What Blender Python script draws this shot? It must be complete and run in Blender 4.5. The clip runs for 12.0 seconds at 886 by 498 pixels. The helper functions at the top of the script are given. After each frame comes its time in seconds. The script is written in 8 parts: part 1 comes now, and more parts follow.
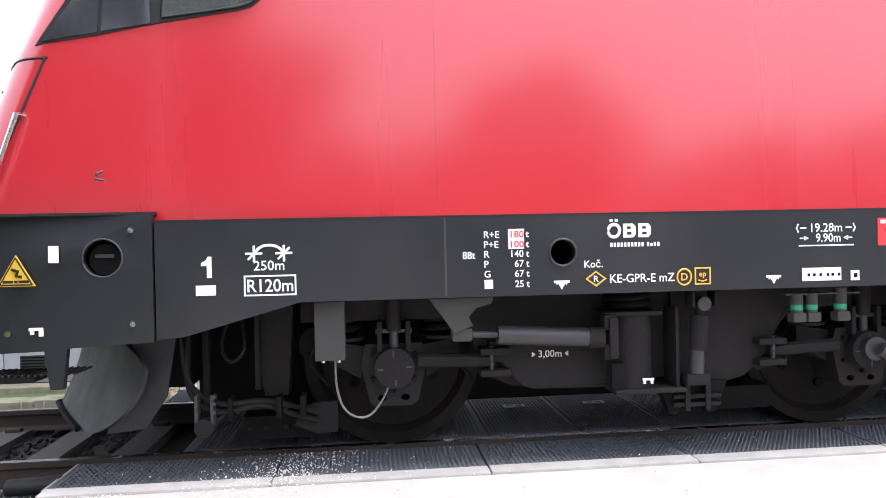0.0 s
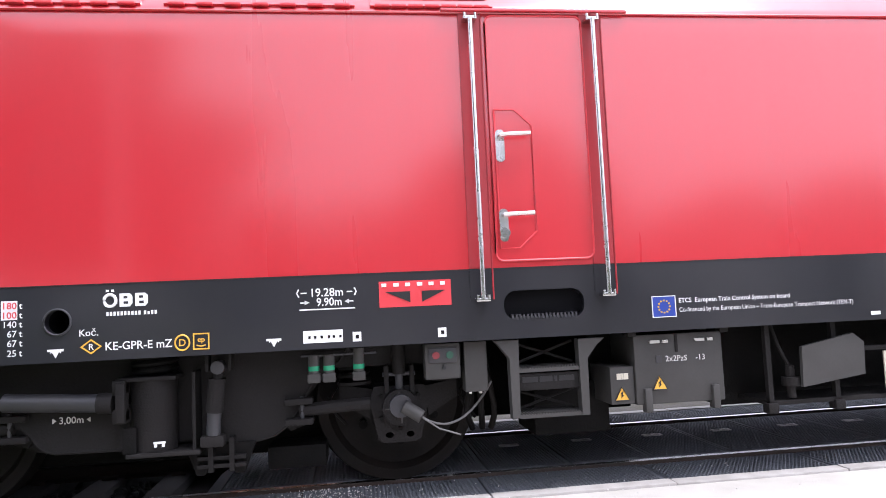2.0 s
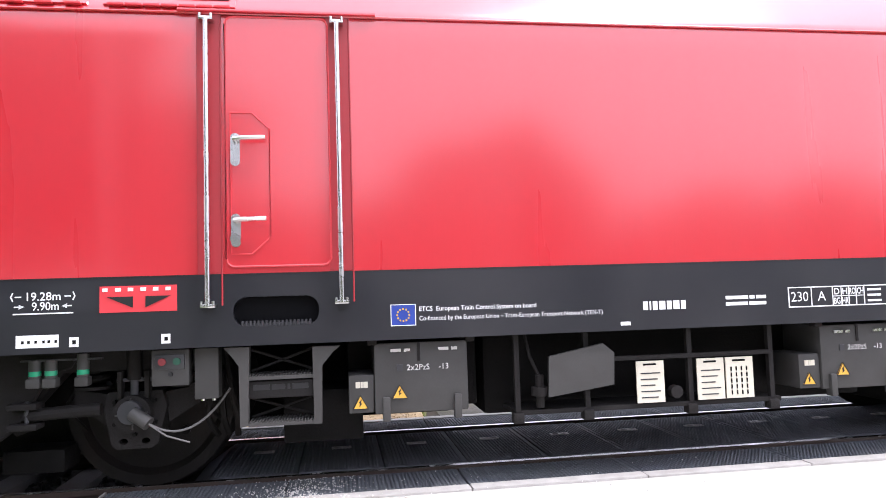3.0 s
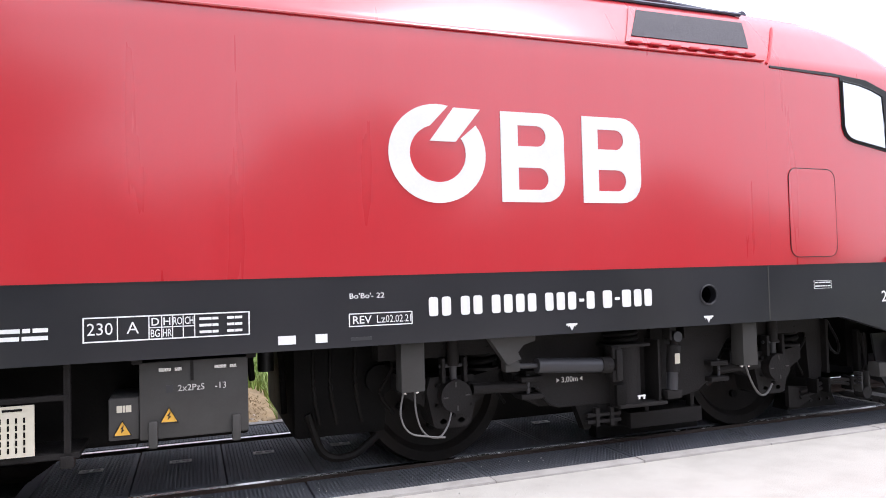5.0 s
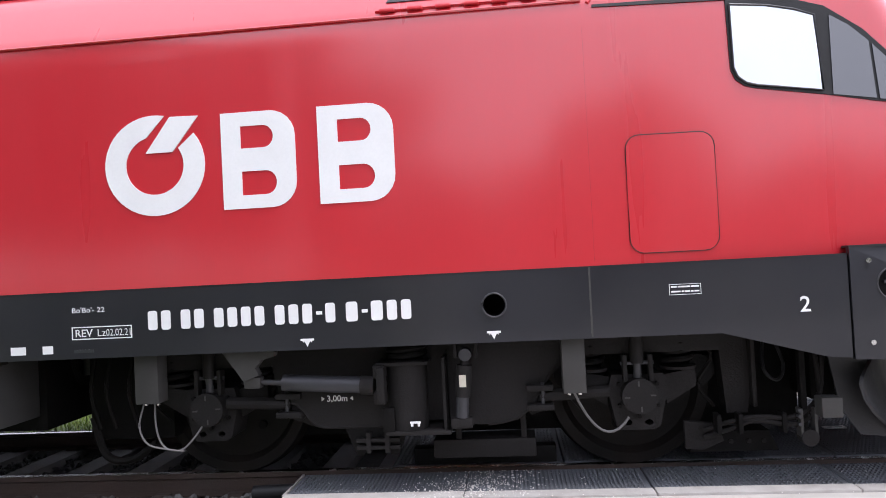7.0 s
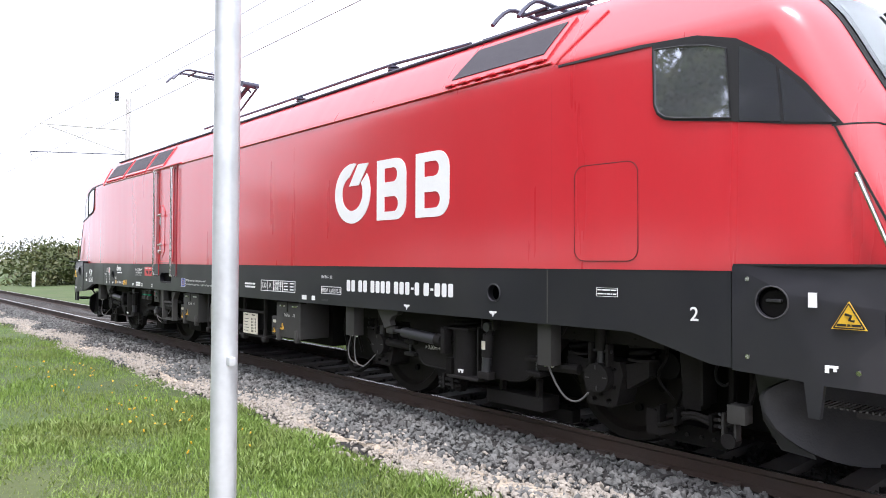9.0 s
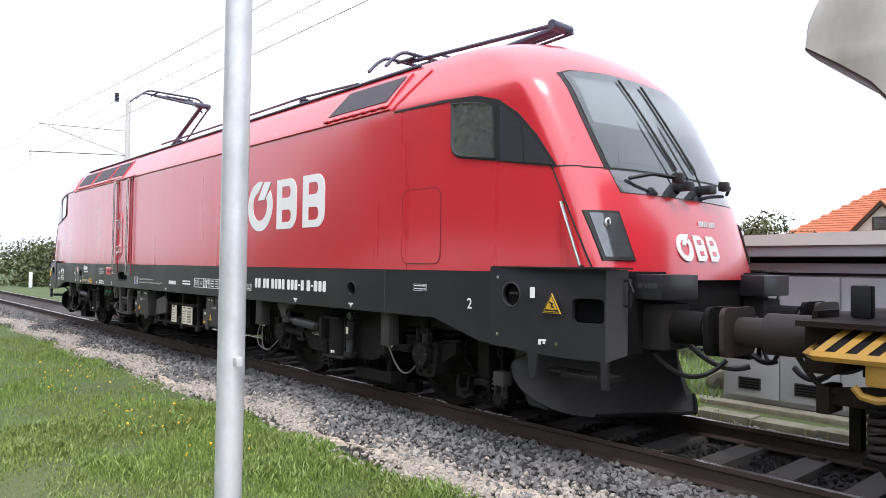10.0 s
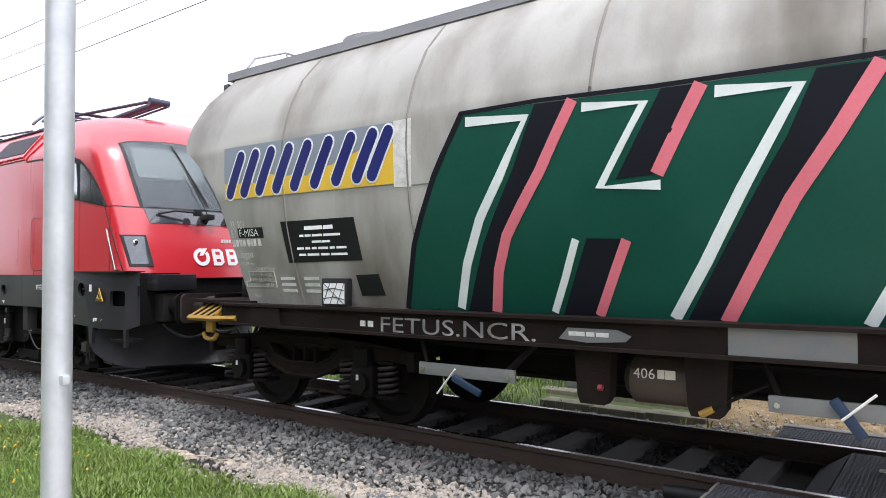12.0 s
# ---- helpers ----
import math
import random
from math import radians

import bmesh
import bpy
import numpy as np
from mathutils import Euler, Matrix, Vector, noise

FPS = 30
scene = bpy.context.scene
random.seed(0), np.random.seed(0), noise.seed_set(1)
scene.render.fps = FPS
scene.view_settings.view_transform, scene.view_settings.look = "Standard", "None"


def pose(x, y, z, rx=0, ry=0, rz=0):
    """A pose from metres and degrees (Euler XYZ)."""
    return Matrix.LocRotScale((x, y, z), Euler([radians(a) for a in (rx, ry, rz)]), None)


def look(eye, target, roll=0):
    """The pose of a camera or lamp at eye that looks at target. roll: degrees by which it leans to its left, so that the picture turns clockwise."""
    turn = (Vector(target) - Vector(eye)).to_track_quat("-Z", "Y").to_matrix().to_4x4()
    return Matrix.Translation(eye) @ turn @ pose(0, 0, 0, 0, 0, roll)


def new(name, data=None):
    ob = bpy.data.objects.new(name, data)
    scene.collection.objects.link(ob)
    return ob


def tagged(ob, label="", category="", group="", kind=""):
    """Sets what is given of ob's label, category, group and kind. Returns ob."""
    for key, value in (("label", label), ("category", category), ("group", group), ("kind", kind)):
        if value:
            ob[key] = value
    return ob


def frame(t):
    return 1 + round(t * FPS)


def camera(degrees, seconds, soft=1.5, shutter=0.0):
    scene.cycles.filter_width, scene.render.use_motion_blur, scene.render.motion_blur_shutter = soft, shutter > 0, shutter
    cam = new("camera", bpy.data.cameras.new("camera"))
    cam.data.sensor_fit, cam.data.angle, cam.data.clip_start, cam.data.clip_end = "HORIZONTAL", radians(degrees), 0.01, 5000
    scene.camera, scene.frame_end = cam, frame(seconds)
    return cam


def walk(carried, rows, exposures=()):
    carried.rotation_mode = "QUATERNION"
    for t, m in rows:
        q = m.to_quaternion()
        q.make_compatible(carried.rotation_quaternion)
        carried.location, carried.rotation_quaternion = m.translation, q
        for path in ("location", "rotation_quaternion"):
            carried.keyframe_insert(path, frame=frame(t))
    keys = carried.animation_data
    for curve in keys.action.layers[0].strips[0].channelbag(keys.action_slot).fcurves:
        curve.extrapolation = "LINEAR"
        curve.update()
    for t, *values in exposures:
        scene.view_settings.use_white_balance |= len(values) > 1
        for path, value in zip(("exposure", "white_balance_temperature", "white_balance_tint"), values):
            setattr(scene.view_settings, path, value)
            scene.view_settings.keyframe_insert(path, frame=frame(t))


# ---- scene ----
cam = camera(65.13, 12.0, soft=0.9)
# seconds, place, yaw, pitch, roll
PATH = [
    (0.0, 0.333, -5.352, 1.314, -5.75, -0.45, 1.22),
    (0.5, 0.317, -5.385, 1.357, -8.38, 0.08, 2.51),
    (1.0, 0.348, -5.608, 1.329, -5.36, 3.79, 2.30),
    (1.5, 0.263, -5.788, 1.400, -10.52, 4.69, 4.22),
    (2.0, 0.140, -5.921, 1.259, -7.25, 4.47, 2.60),
    (2.5, 0.048, -6.050, 1.133, -8.59, 3.18, 3.16),
    (2.7, 0.082, -6.095, 1.190, -8.11, 4.11, 2.09),
    (4.3, 0.208, -5.984, 1.466, -12.01, 1.02, 1.94),
    (4.5, 0.236, -5.970, 1.497, -13.87, 0.82, 1.91),
    (5.0, 0.224, -5.975, 1.481, -19.86, 1.93, 1.47),
    (5.5, 0.212, -5.958, 1.547, -23.40, 0.45, 1.08),
    (6.0, 0.219, -5.965, 1.491, -26.07, 0.84, 1.14),
    (6.5, 0.128, -5.980, 1.543, -11.78, 1.19, 1.67),
    (7.0, 0.137, -5.996, 1.534, 5.69, 1.21, 2.95),
    (7.5, 0.121, -5.978, 1.518, 20.68, 0.96, 2.17),
    (7.7, 0.172, -5.966, 1.427, 27.18, 2.43, 1.53),
    (9.3, -0.228, -5.973, 1.524, 49.29, 0.82, -0.52),
    (9.5, -0.250, -5.964, 1.499, 49.15, 0.98, -0.97),
    (10.0, -0.239, -5.969, 1.498, 48.19, 1.53, -0.84),
    (10.5, -0.191, -5.989, 1.505, 47.22, 1.35, -0.62),
    (11.0, -0.112, -6.028, 1.523, 48.47, 0.68, -0.28),
    (11.5, -0.138, -5.989, 1.521, 46.27, 0.83, -0.59),
    (12.0, -0.100, -5.996, 1.524, 36.78, 1.62, 0.35),
]
EXPOSURES = [(0.0, -0.08, 5850, 18), (0.5, 0.12, 5850, 18), (1.0, 0.06, 5850, 19), (1.5, -0.16, 5800, 21), (2.0, -0.14, 5800, 21), (2.5, 0.08, 5850, 20), (4.5, -0.36, 5850, 20), (5.0, -0.48, 5900, 19), (5.5, -0.76, 5950, 18), (6.5, -0.74, 5900, 19), (7.0, -0.54, 5850, 20), (7.5, -0.5, 5850, 20), (9.5, -0.1, 6000, 17), (10.0, -0.42, 6000, 17), (10.5, -0.76, 6000, 15), (11.0, -0.76, 6000, 15), (11.5, -0.56, 6000, 15), (12.0, -0.46, 6000, 16)]
walk(cam, [(t, pose(x, y, z, 90 + p, r, w)) for t, x, y, z, w, p, r in PATH], EXPOSURES)
# seconds, the locomotive's middle along the track
TRAIN = [(0.0, 6.893), (0.5, 6.272), (1.0, 5.495), (1.5, 4.694), (2.0, 3.869), (2.5, 3.104), (2.7, 2.770), (4.3, -0.156), (4.5, -0.564), (5.0, -1.469), (5.5, -2.365), (6.0, -3.400), (6.5, -4.438), (7.0, -5.539), (7.5, -6.521), (7.7, -6.952), (9.3, -10.755), (9.5, -11.225), (10.0, -12.321), (10.5, -13.498), (11.0, -14.699), (11.5, -16.026), (12.0, -17.405)]


def train_at(t):
    """The locomotive's middle at t seconds, gliding between the rows of TRAIN."""
    ts, ss = [r[0] for r in TRAIN], [r[1] for r in TRAIN]
    n = len(ts)
    slope = [(ss[min(i + 1, n - 1)] - ss[max(i - 1, 0)]) / (ts[min(i + 1, n - 1)] - ts[max(i - 1, 0)]) for i in range(n)]
    i = max(0, min(n - 2, int(np.searchsorted(ts, t, side="right")) - 1))
    h = ts[i + 1] - ts[i]
    q = (t - ts[i]) / h
    return ((2 * q**3 - 3 * q**2 + 1) * ss[i] + (q**3 - 2 * q**2 + q) * h * slope[i]
            + (3 * q**2 - 2 * q**3) * ss[i + 1] + (q**3 - q**2) * h * slope[i + 1])


# ---- light: thin bright overcast; the veiled sun stands high over the road, toward the train's rear end ----
SUN_UP, SUN_TURN = 65, 124
az, up = radians(SUN_TURN), radians(SUN_UP)
sun_way = Vector((math.sin(az) * math.cos(up), math.cos(az) * math.cos(up), math.sin(up)))
world = bpy.data.worlds.new("sky")
scene.world = world
world.use_nodes = True
wn, wl = world.node_tree.nodes, world.node_tree.links
sky = wn.new("ShaderNodeTexSky")
sky.sky_type, sky.sun_disc = "NISHITA", False
sky.sun_elevation, sky.sun_rotation = up, az
wcoord = wn.new("ShaderNodeTexCoord")
cover = wn.new("ShaderNodeTexNoise")
cover.inputs["Scale"].default_value, cover.inputs["Detail"].default_value = 2.2, 6
wl.new(wcoord.outputs["Generated"], cover.inputs["Vector"])
ramp = wn.new("ShaderNodeMapRange")
ramp.inputs["From Min"].default_value, ramp.inputs["From Max"].default_value = 0.36, 0.56
ramp.inputs["To Min"].default_value, ramp.inputs["To Max"].default_value = 0.94, 1.0
wl.new(cover.outputs["Fac"], ramp.inputs["Value"])
# the cloud is brightest round the sun
toward = wn.new("ShaderNodeVectorMath")
toward.operation = "DOT_PRODUCT"
toward.inputs[1].default_value = sun_way
wl.new(wcoord.outputs["Generated"], toward.inputs[0])
halo = wn.new("ShaderNodeMapRange")
halo.interpolation_type = "SMOOTHERSTEP"
halo.inputs["From Min"].default_value, halo.inputs["From Max"].default_value = 0.1, 1.0
halo.inputs["To Min"].default_value, halo.inputs["To Max"].default_value = 18.5, 30.0
wl.new(toward.outputs["Value"], halo.inputs["Value"])
white = wn.new("ShaderNodeMix")
white.data_type, white.blend_type = "RGBA", "MULTIPLY"
white.inputs["Factor"].default_value = 1
white.inputs["A"].default_value = (0.97, 0.98, 1.0, 1)
wl.new(halo.outputs["Result"], white.inputs["B"])
cloud = wn.new("ShaderNodeMix")
cloud.data_type = "RGBA"
wl.new(ramp.outputs["Result"], cloud.inputs["Factor"])
wl.new(sky.outputs["Color"], cloud.inputs["A"])
wl.new(white.outputs["Result"], cloud.inputs["B"])
wl.new(cloud.outputs["Result"], wn["Background"].inputs["Color"])
wn["Background"].inputs["Strength"].default_value = 0.10
sun = new("sun", bpy.data.lights.new("sun", "SUN"))
sun.data.energy, sun.data.angle, sun.data.color = 3.9, radians(9), (1.0, 0.95, 0.87)
sun.matrix_world = look(sun_way * 60, (0, 0, 0))

# ---- materials ----


def shade(name, base, rough=0.5, metal=0.0, vary=0.12, scale=3.0, fine=60.0, bump=0.0, dirt=None, dirt_amount=0.0,
          dirt_scale=2.0, coat=0.0, stretch=(1, 1, 1), per_piece=0.0, spec=0.5, rough_vary=0.08, coat_rough=0.06, coat_ior=1.5):
    """A painted, cast or grown surface: broad and fine variation, stains, fine relief."""
    m = bpy.data.materials.new(name)
    m.use_nodes = True
    n, l = m.node_tree.nodes, m.node_tree.links
    b = n["Principled BSDF"]
    co = n.new("ShaderNodeTexCoord")
    mp = n.new("ShaderNodeMapping")
    mp.inputs["Scale"].default_value = stretch
    l.new(co.outputs["Object"], mp.inputs["Vector"])

    def noise_node(s, detail=4.0):
        x = n.new("ShaderNodeTexNoise")
        x.inputs["Scale"].default_value, x.inputs["Detail"].default_value = s, detail
        l.new(mp.outputs["Vector"], x.inputs["Vector"])
        return x.outputs["Fac"]

    broad, grain = noise_node(scale), noise_node(fine, 2.0)
    add = n.new("ShaderNodeMath")
    add.operation = "MULTIPLY_ADD"
    l.new(grain, add.inputs[0])
    add.inputs[1].default_value = 0.5
    l.new(broad, add.inputs[2])
    value = add.outputs[0]
    if per_piece:
        info = n.new("ShaderNodeObjectInfo")
        geo = n.new("ShaderNodeNewGeometry")
        both = n.new("ShaderNodeMath")
        both.operation = "ADD"
        l.new(info.outputs["Random"], both.inputs[0])
        l.new(geo.outputs["Random Per Island"], both.inputs[1])
        more = n.new("ShaderNodeMath")
        more.operation = "MULTIPLY_ADD"
        l.new(both.outputs[0], more.inputs[0])
        more.inputs[1].default_value = per_piece
        l.new(value, more.inputs[2])
        value = more.outputs[0]
    span = n.new("ShaderNodeMapRange")
    span.inputs["From Min"].default_value, span.inputs["From Max"].default_value = 0.4, 1.1 + per_piece * 1.6
    span.inputs["To Min"].default_value, span.inputs["To Max"].default_value = 1 - vary, 1 + vary
    l.new(value, span.inputs["Value"])
    tint = n.new("ShaderNodeMix")
    tint.data_type, tint.blend_type = "RGBA", "MULTIPLY"
    tint.inputs["Factor"].default_value = 1
    tint.inputs["A"].default_value = (*base, 1)
    l.new(span.outputs["Result"], tint.inputs["B"])
    colour = tint.outputs["Result"]
    if dirt:
        spots = noise_node(dirt_scale, 8.0)
        edge = n.new("ShaderNodeMapRange")
        edge.inputs["From Min"].default_value, edge.inputs["From Max"].default_value = 0.42, 0.68
        edge.inputs["To Max"].default_value = dirt_amount
        l.new(spots, edge.inputs["Value"])
        mix = n.new("ShaderNodeMix")
        mix.data_type = "RGBA"
        l.new(edge.outputs["Result"], mix.inputs["Factor"])
        l.new(colour, mix.inputs["A"])
        mix.inputs["B"].default_value = (*dirt, 1)
        colour = mix.outputs["Result"]
    l.new(colour, b.inputs["Base Color"])
    rr = n.new("ShaderNodeMapRange")
    rr.inputs["From Min"].default_value, rr.inputs["From Max"].default_value = 0.3, 0.7
    rr.inputs["To Min"].default_value, rr.inputs["To Max"].default_value = max(rough - rough_vary, 0.02), min(rough + rough_vary, 1)
    l.new(broad, rr.inputs["Value"])
    l.new(rr.outputs["Result"], b.inputs["Roughness"])
    b.inputs["Metallic"].default_value = metal
    b.inputs["Specular IOR Level"].default_value = spec
    b.inputs["Coat Weight"].default_value = coat
    b.inputs["Coat Roughness"].default_value = coat_rough
    b.inputs["Coat IOR"].default_value = coat_ior
    if bump:
        bp = n.new("ShaderNodeBump")
        bp.inputs["Strength"].default_value, bp.inputs["Distance"].default_value = min(bump, 1), 0.01
        l.new(grain, bp.inputs["Height"])
        l.new(bp.outputs["Normal"], b.inputs["Normal"])
    return m


def clear_glass(name, tint, rough=0.02):
    m = bpy.data.materials.new(name)
    m.use_nodes = True
    b = m.node_tree.nodes["Principled BSDF"]
    b.inputs["Base Color"].default_value = (*tint, 1)
    b.inputs["Transmission Weight"].default_value = 1
    b.inputs["Roughness"].default_value, b.inputs["IOR"].default_value = rough, 1.45
    return m


RED = shade("red_paint", (0.55, 0.022, 0.032), 0.30, vary=0.03, scale=0.8, fine=14, dirt=(0.5, 0.06, 0.06), dirt_amount=0.05,
            dirt_scale=0.9, coat=0.9, stretch=(5, 1, 0.35), rough_vary=0.04, coat_rough=0.15, coat_ior=1.75)
GREY = shade("grey_band_paint", (0.0145, 0.0145, 0.0185), 0.40, spec=0.4, vary=0.10, scale=1.2, fine=40, dirt=(0.06, 0.056, 0.053), dirt_amount=0.16,
             dirt_scale=1.3, coat=0.15, stretch=(1, 1, 0.7))
FRAME = shade("dusty_underframe_grey", (0.0165, 0.0150, 0.0145), 0.75, spec=0.2, vary=0.25, scale=3, fine=70, bump=0.3, dirt=(0.014, 0.012, 0.011), dirt_amount=0.6, dirt_scale=4)
DARKFRAME = shade("sooty_underframe", (0.005, 0.0047, 0.0045), 0.75, vary=0.3, scale=4, fine=60, bump=0.3, dirt=(0.010, 0.008, 0.007), dirt_amount=0.4, dirt_scale=5, spec=0.15)
LIGHTBOX = shade("light_grey_box_paint", (0.056, 0.054, 0.051), 0.6, spec=0.3, vary=0.12, scale=4, fine=80, dirt=(0.038, 0.035, 0.032), dirt_amount=0.35, dirt_scale=5)
WHEEL = shade("wheel_steel", (0.009, 0.0078, 0.007), 0.65, metal=0.2, spec=0.25, vary=0.25, scale=5, fine=70, bump=0.2, dirt=(0.022, 0.015, 0.011), dirt_amount=0.4, dirt_scale=3)
TREAD = shade("polished_steel", (0.55, 0.54, 0.53), 0.22, metal=1.0, vary=0.08, scale=8, fine=90)
STEEL = shade("stainless_steel", (0.62, 0.61, 0.60), 0.25, metal=1.0, vary=0.06, scale=6, fine=90)
DAMPER = shade("damper_grey_metal", (0.045, 0.045, 0.050), 0.45, metal=0.3, vary=0.12, scale=5, fine=70, dirt=(0.07, 0.063, 0.056), dirt_amount=0.3)
BLACK = shade("black_rubber", (0.009, 0.009, 0.0095), 0.55, vary=0.2, scale=6, fine=80, bump=0.15)
PLOUGH = shade("scuffed_plough_paint", (0.015, 0.015, 0.017), 0.55, vary=0.25, scale=4, fine=60, bump=0.2, dirt=(0.035, 0.033, 0.031), dirt_amount=0.35, dirt_scale=7)
# Near black: the shade inside openings, put into the colour.
PIT = shade("opening_shade_black", (0.004, 0.004, 0.005), 0.8, vary=0.2, spec=0.1)
PANELDARK = shade("dark_tinted_panel", (0.045, 0.047, 0.055), 0.10, vary=0.08, scale=1, fine=20, coat=1.0, rough_vary=0.02, coat_ior=1.9)
WINDOW = shade("coated_window_glass", (0.62, 0.66, 0.70), 0.03, metal=0.9, vary=0.04, rough_vary=0.01)
SCREEN = clear_glass("windscreen_glass", (0.72, 0.80, 0.82))
CABDARK = shade("unlit_cab_dark", (0.03, 0.032, 0.036), 0.6, vary=0.3, scale=3)
BLIND = shade("pale_sun_blind", (0.17, 0.175, 0.175), 0.6, vary=0.15, scale=2, fine=30)
LENS = shade("headlight_glass", (0.13, 0.14, 0.15), 0.10, vary=0.25, scale=9, fine=40, coat=0.8, metal=0.6)
WHITE = shade("white_marking", (0.80, 0.80, 0.79), 0.45, vary=0.05, scale=4, fine=60)
AMBER = shade("amber_marking", (0.75, 0.42, 0.05), 0.45, vary=0.06)
YELLOW = shade("yellow_sign", (0.72, 0.44, 0.03), 0.4, vary=0.08)
DULLYELLOW = shade("worn_yellow_paint", (0.34, 0.19, 0.018), 0.55, vary=0.2, scale=5, fine=50, dirt=(0.12, 0.08, 0.03), dirt_amount=0.5, dirt_scale=6)
SIGNRED = shade("red_marking", (0.66, 0.05, 0.06), 0.4, vary=0.06)
BLUE = shade("blue_marking", (0.02, 0.05, 0.30), 0.4, vary=0.06)
GREEN = shade("green_glass", (0.02, 0.28, 0.14), 0.2, vary=0.1)
DULLRED = shade("dull_red_button", (0.22, 0.03, 0.035), 0.5, vary=0.2)
DULLGREEN = shade("dull_green_button", (0.02, 0.09, 0.055), 0.5, vary=0.2)
CREAM = shade("cream_plate", (0.62, 0.58, 0.47), 0.5, vary=0.08, scale=8)
CABLE = shade("cable_sheath", (0.13, 0.125, 0.12), 0.5, vary=0.15)
MESH = shade("vent_mesh", (0.045, 0.04, 0.05), 0.6, vary=0.2, scale=30, fine=300, bump=0.4)
PANTO = shade("pantograph_steel", (0.07, 0.075, 0.11), 0.45, metal=0.3, vary=0.2)
TANK = shade("weathered_wagon_paint", (0.42, 0.408, 0.372), 0.6, vary=0.10, scale=0.7, fine=50, dirt=(0.11, 0.092, 0.064), dirt_amount=0.85, dirt_scale=0.8,
             stretch=(1.6, 1, 0.6))
TANKTOP = shade("wagon_walkway_grey", (0.28, 0.28, 0.29), 0.6, vary=0.15)
RUST = shade("rust_brown_steel", (0.011, 0.0075, 0.006), 0.8, spec=0.15, vary=0.3, scale=3, fine=50, bump=0.3, dirt=(0.026, 0.018, 0.014), dirt_amount=0.4, dirt_scale=2)
OXIDE = shade("brown_buffer_paint", (0.020, 0.011, 0.009), 0.65, vary=0.25, scale=4, fine=60, bump=0.2, dirt=(0.035, 0.022, 0.017), dirt_amount=0.5)
BOGIEDARK = shade("oily_bogie_steel", (0.0045, 0.004, 0.0037), 0.6, vary=0.3, scale=5, fine=60, bump=0.3, dirt=(0.014, 0.010, 0.007), dirt_amount=0.35, dirt_scale=4, spec=0.15)
PALEBAR = shade("pale_grey_bar", (0.145, 0.152, 0.150), 0.55, vary=0.1, dirt=(0.2, 0.17, 0.13), dirt_amount=0.4, dirt_scale=6)
SPRAYGREEN = shade("green_spray_paint", (0.003, 0.064, 0.040), 0.55, spec=0.25, vary=0.18, scale=1.2, fine=40, dirt=(0.010, 0.078, 0.054), dirt_amount=0.4, dirt_scale=1.6)
SPRAYBLACK = shade("black_spray_paint", (0.006, 0.007, 0.012), 0.6, vary=0.2, spec=0.2)
SPRAYPINK = shade("pink_spray_paint", (0.70, 0.17, 0.21), 0.5, vary=0.12, scale=3)
SPRAYWHITE = shade("white_spray_paint", (0.72, 0.77, 0.74), 0.5, vary=0.12, scale=4)
LOGOGREY = shade("logo_grey", (0.25, 0.29, 0.33), 0.45, vary=0.06)
LOGOYELLOW = shade("logo_yellow", (0.78, 0.50, 0.04), 0.45, vary=0.06)
LOGOBLUE = shade("logo_blue", (0.012, 0.017, 0.14), 0.4, vary=0.06)
PLATEBLACK = shade("black_plate", (0.011, 0.012, 0.013), 0.55, vary=0.15, spec=0.25)
CHALK = shade("faded_white_paint", (0.66, 0.65, 0.61), 0.7, vary=0.3, scale=14, fine=60)
WORNPAINT = shade("worn_white_lettering", (0.34, 0.335, 0.32), 0.75, vary=0.4, scale=9, fine=60, dirt=(0.05, 0.042, 0.036), dirt_amount=0.6, dirt_scale=7)
RAILSIDE = shade("rusty_rail", (0.050, 0.032, 0.024), 0.8, vary=0.25, scale=3, fine=60, bump=0.3, dirt=(0.05, 0.04, 0.035), dirt_amount=0.5)
SLEEPER = shade("sleeper_concrete", (0.07, 0.066, 0.062), 0.85, vary=0.18, scale=5, fine=60, bump=0.4, dirt=(0.12, 0.10, 0.08), dirt_amount=0.4, per_piece=0.1)
BALLAST = shade("ballast_stone", (0.112, 0.114, 0.108), 0.85, vary=0.95, scale=6, fine=40, bump=0.4, per_piece=0.5, dirt=(0.17, 0.135, 0.125), dirt_amount=0.25, dirt_scale=1.2)
PALESTONE = shade("pale_gravel", (0.36, 0.325, 0.275), 0.85, vary=0.3, scale=6, fine=40, bump=0.4, per_piece=0.4)
GRIT = shade("white_grit", (0.62, 0.60, 0.56), 0.85, vary=0.2, scale=6, fine=40, per_piece=0.3)
BALLASTBED = shade("ballast_bed", (0.03, 0.028, 0.026), 0.95, vary=0.4, scale=25, fine=90, bump=1.0, dirt=(0.022, 0.02, 0.018), dirt_amount=0.6, dirt_scale=18)
ROAD = shade("dusty_pale_asphalt", (0.56, 0.535, 0.48), 0.9, vary=0.10, scale=1.5, fine=180, bump=0.5, dirt=(0.36, 0.335, 0.295), dirt_amount=0.4, dirt_scale=3)
KERB = shade("concrete_edge", (0.42, 0.40, 0.37), 0.85, vary=0.12, scale=5, fine=90, bump=0.4, dirt=(0.25, 0.23, 0.2), dirt_amount=0.4, dirt_scale=6)
RUBBER = shade("crossing_rubber", (0.098, 0.105, 0.118), 0.75, vary=0.15, scale=3, fine=90, bump=0.3, dirt=(0.10, 0.10, 0.10), dirt_amount=0.45, dirt_scale=2, per_piece=0.06)
SLOT = shade("worn_slot_edge", (0.50, 0.49, 0.47), 0.6, vary=0.2, scale=9)
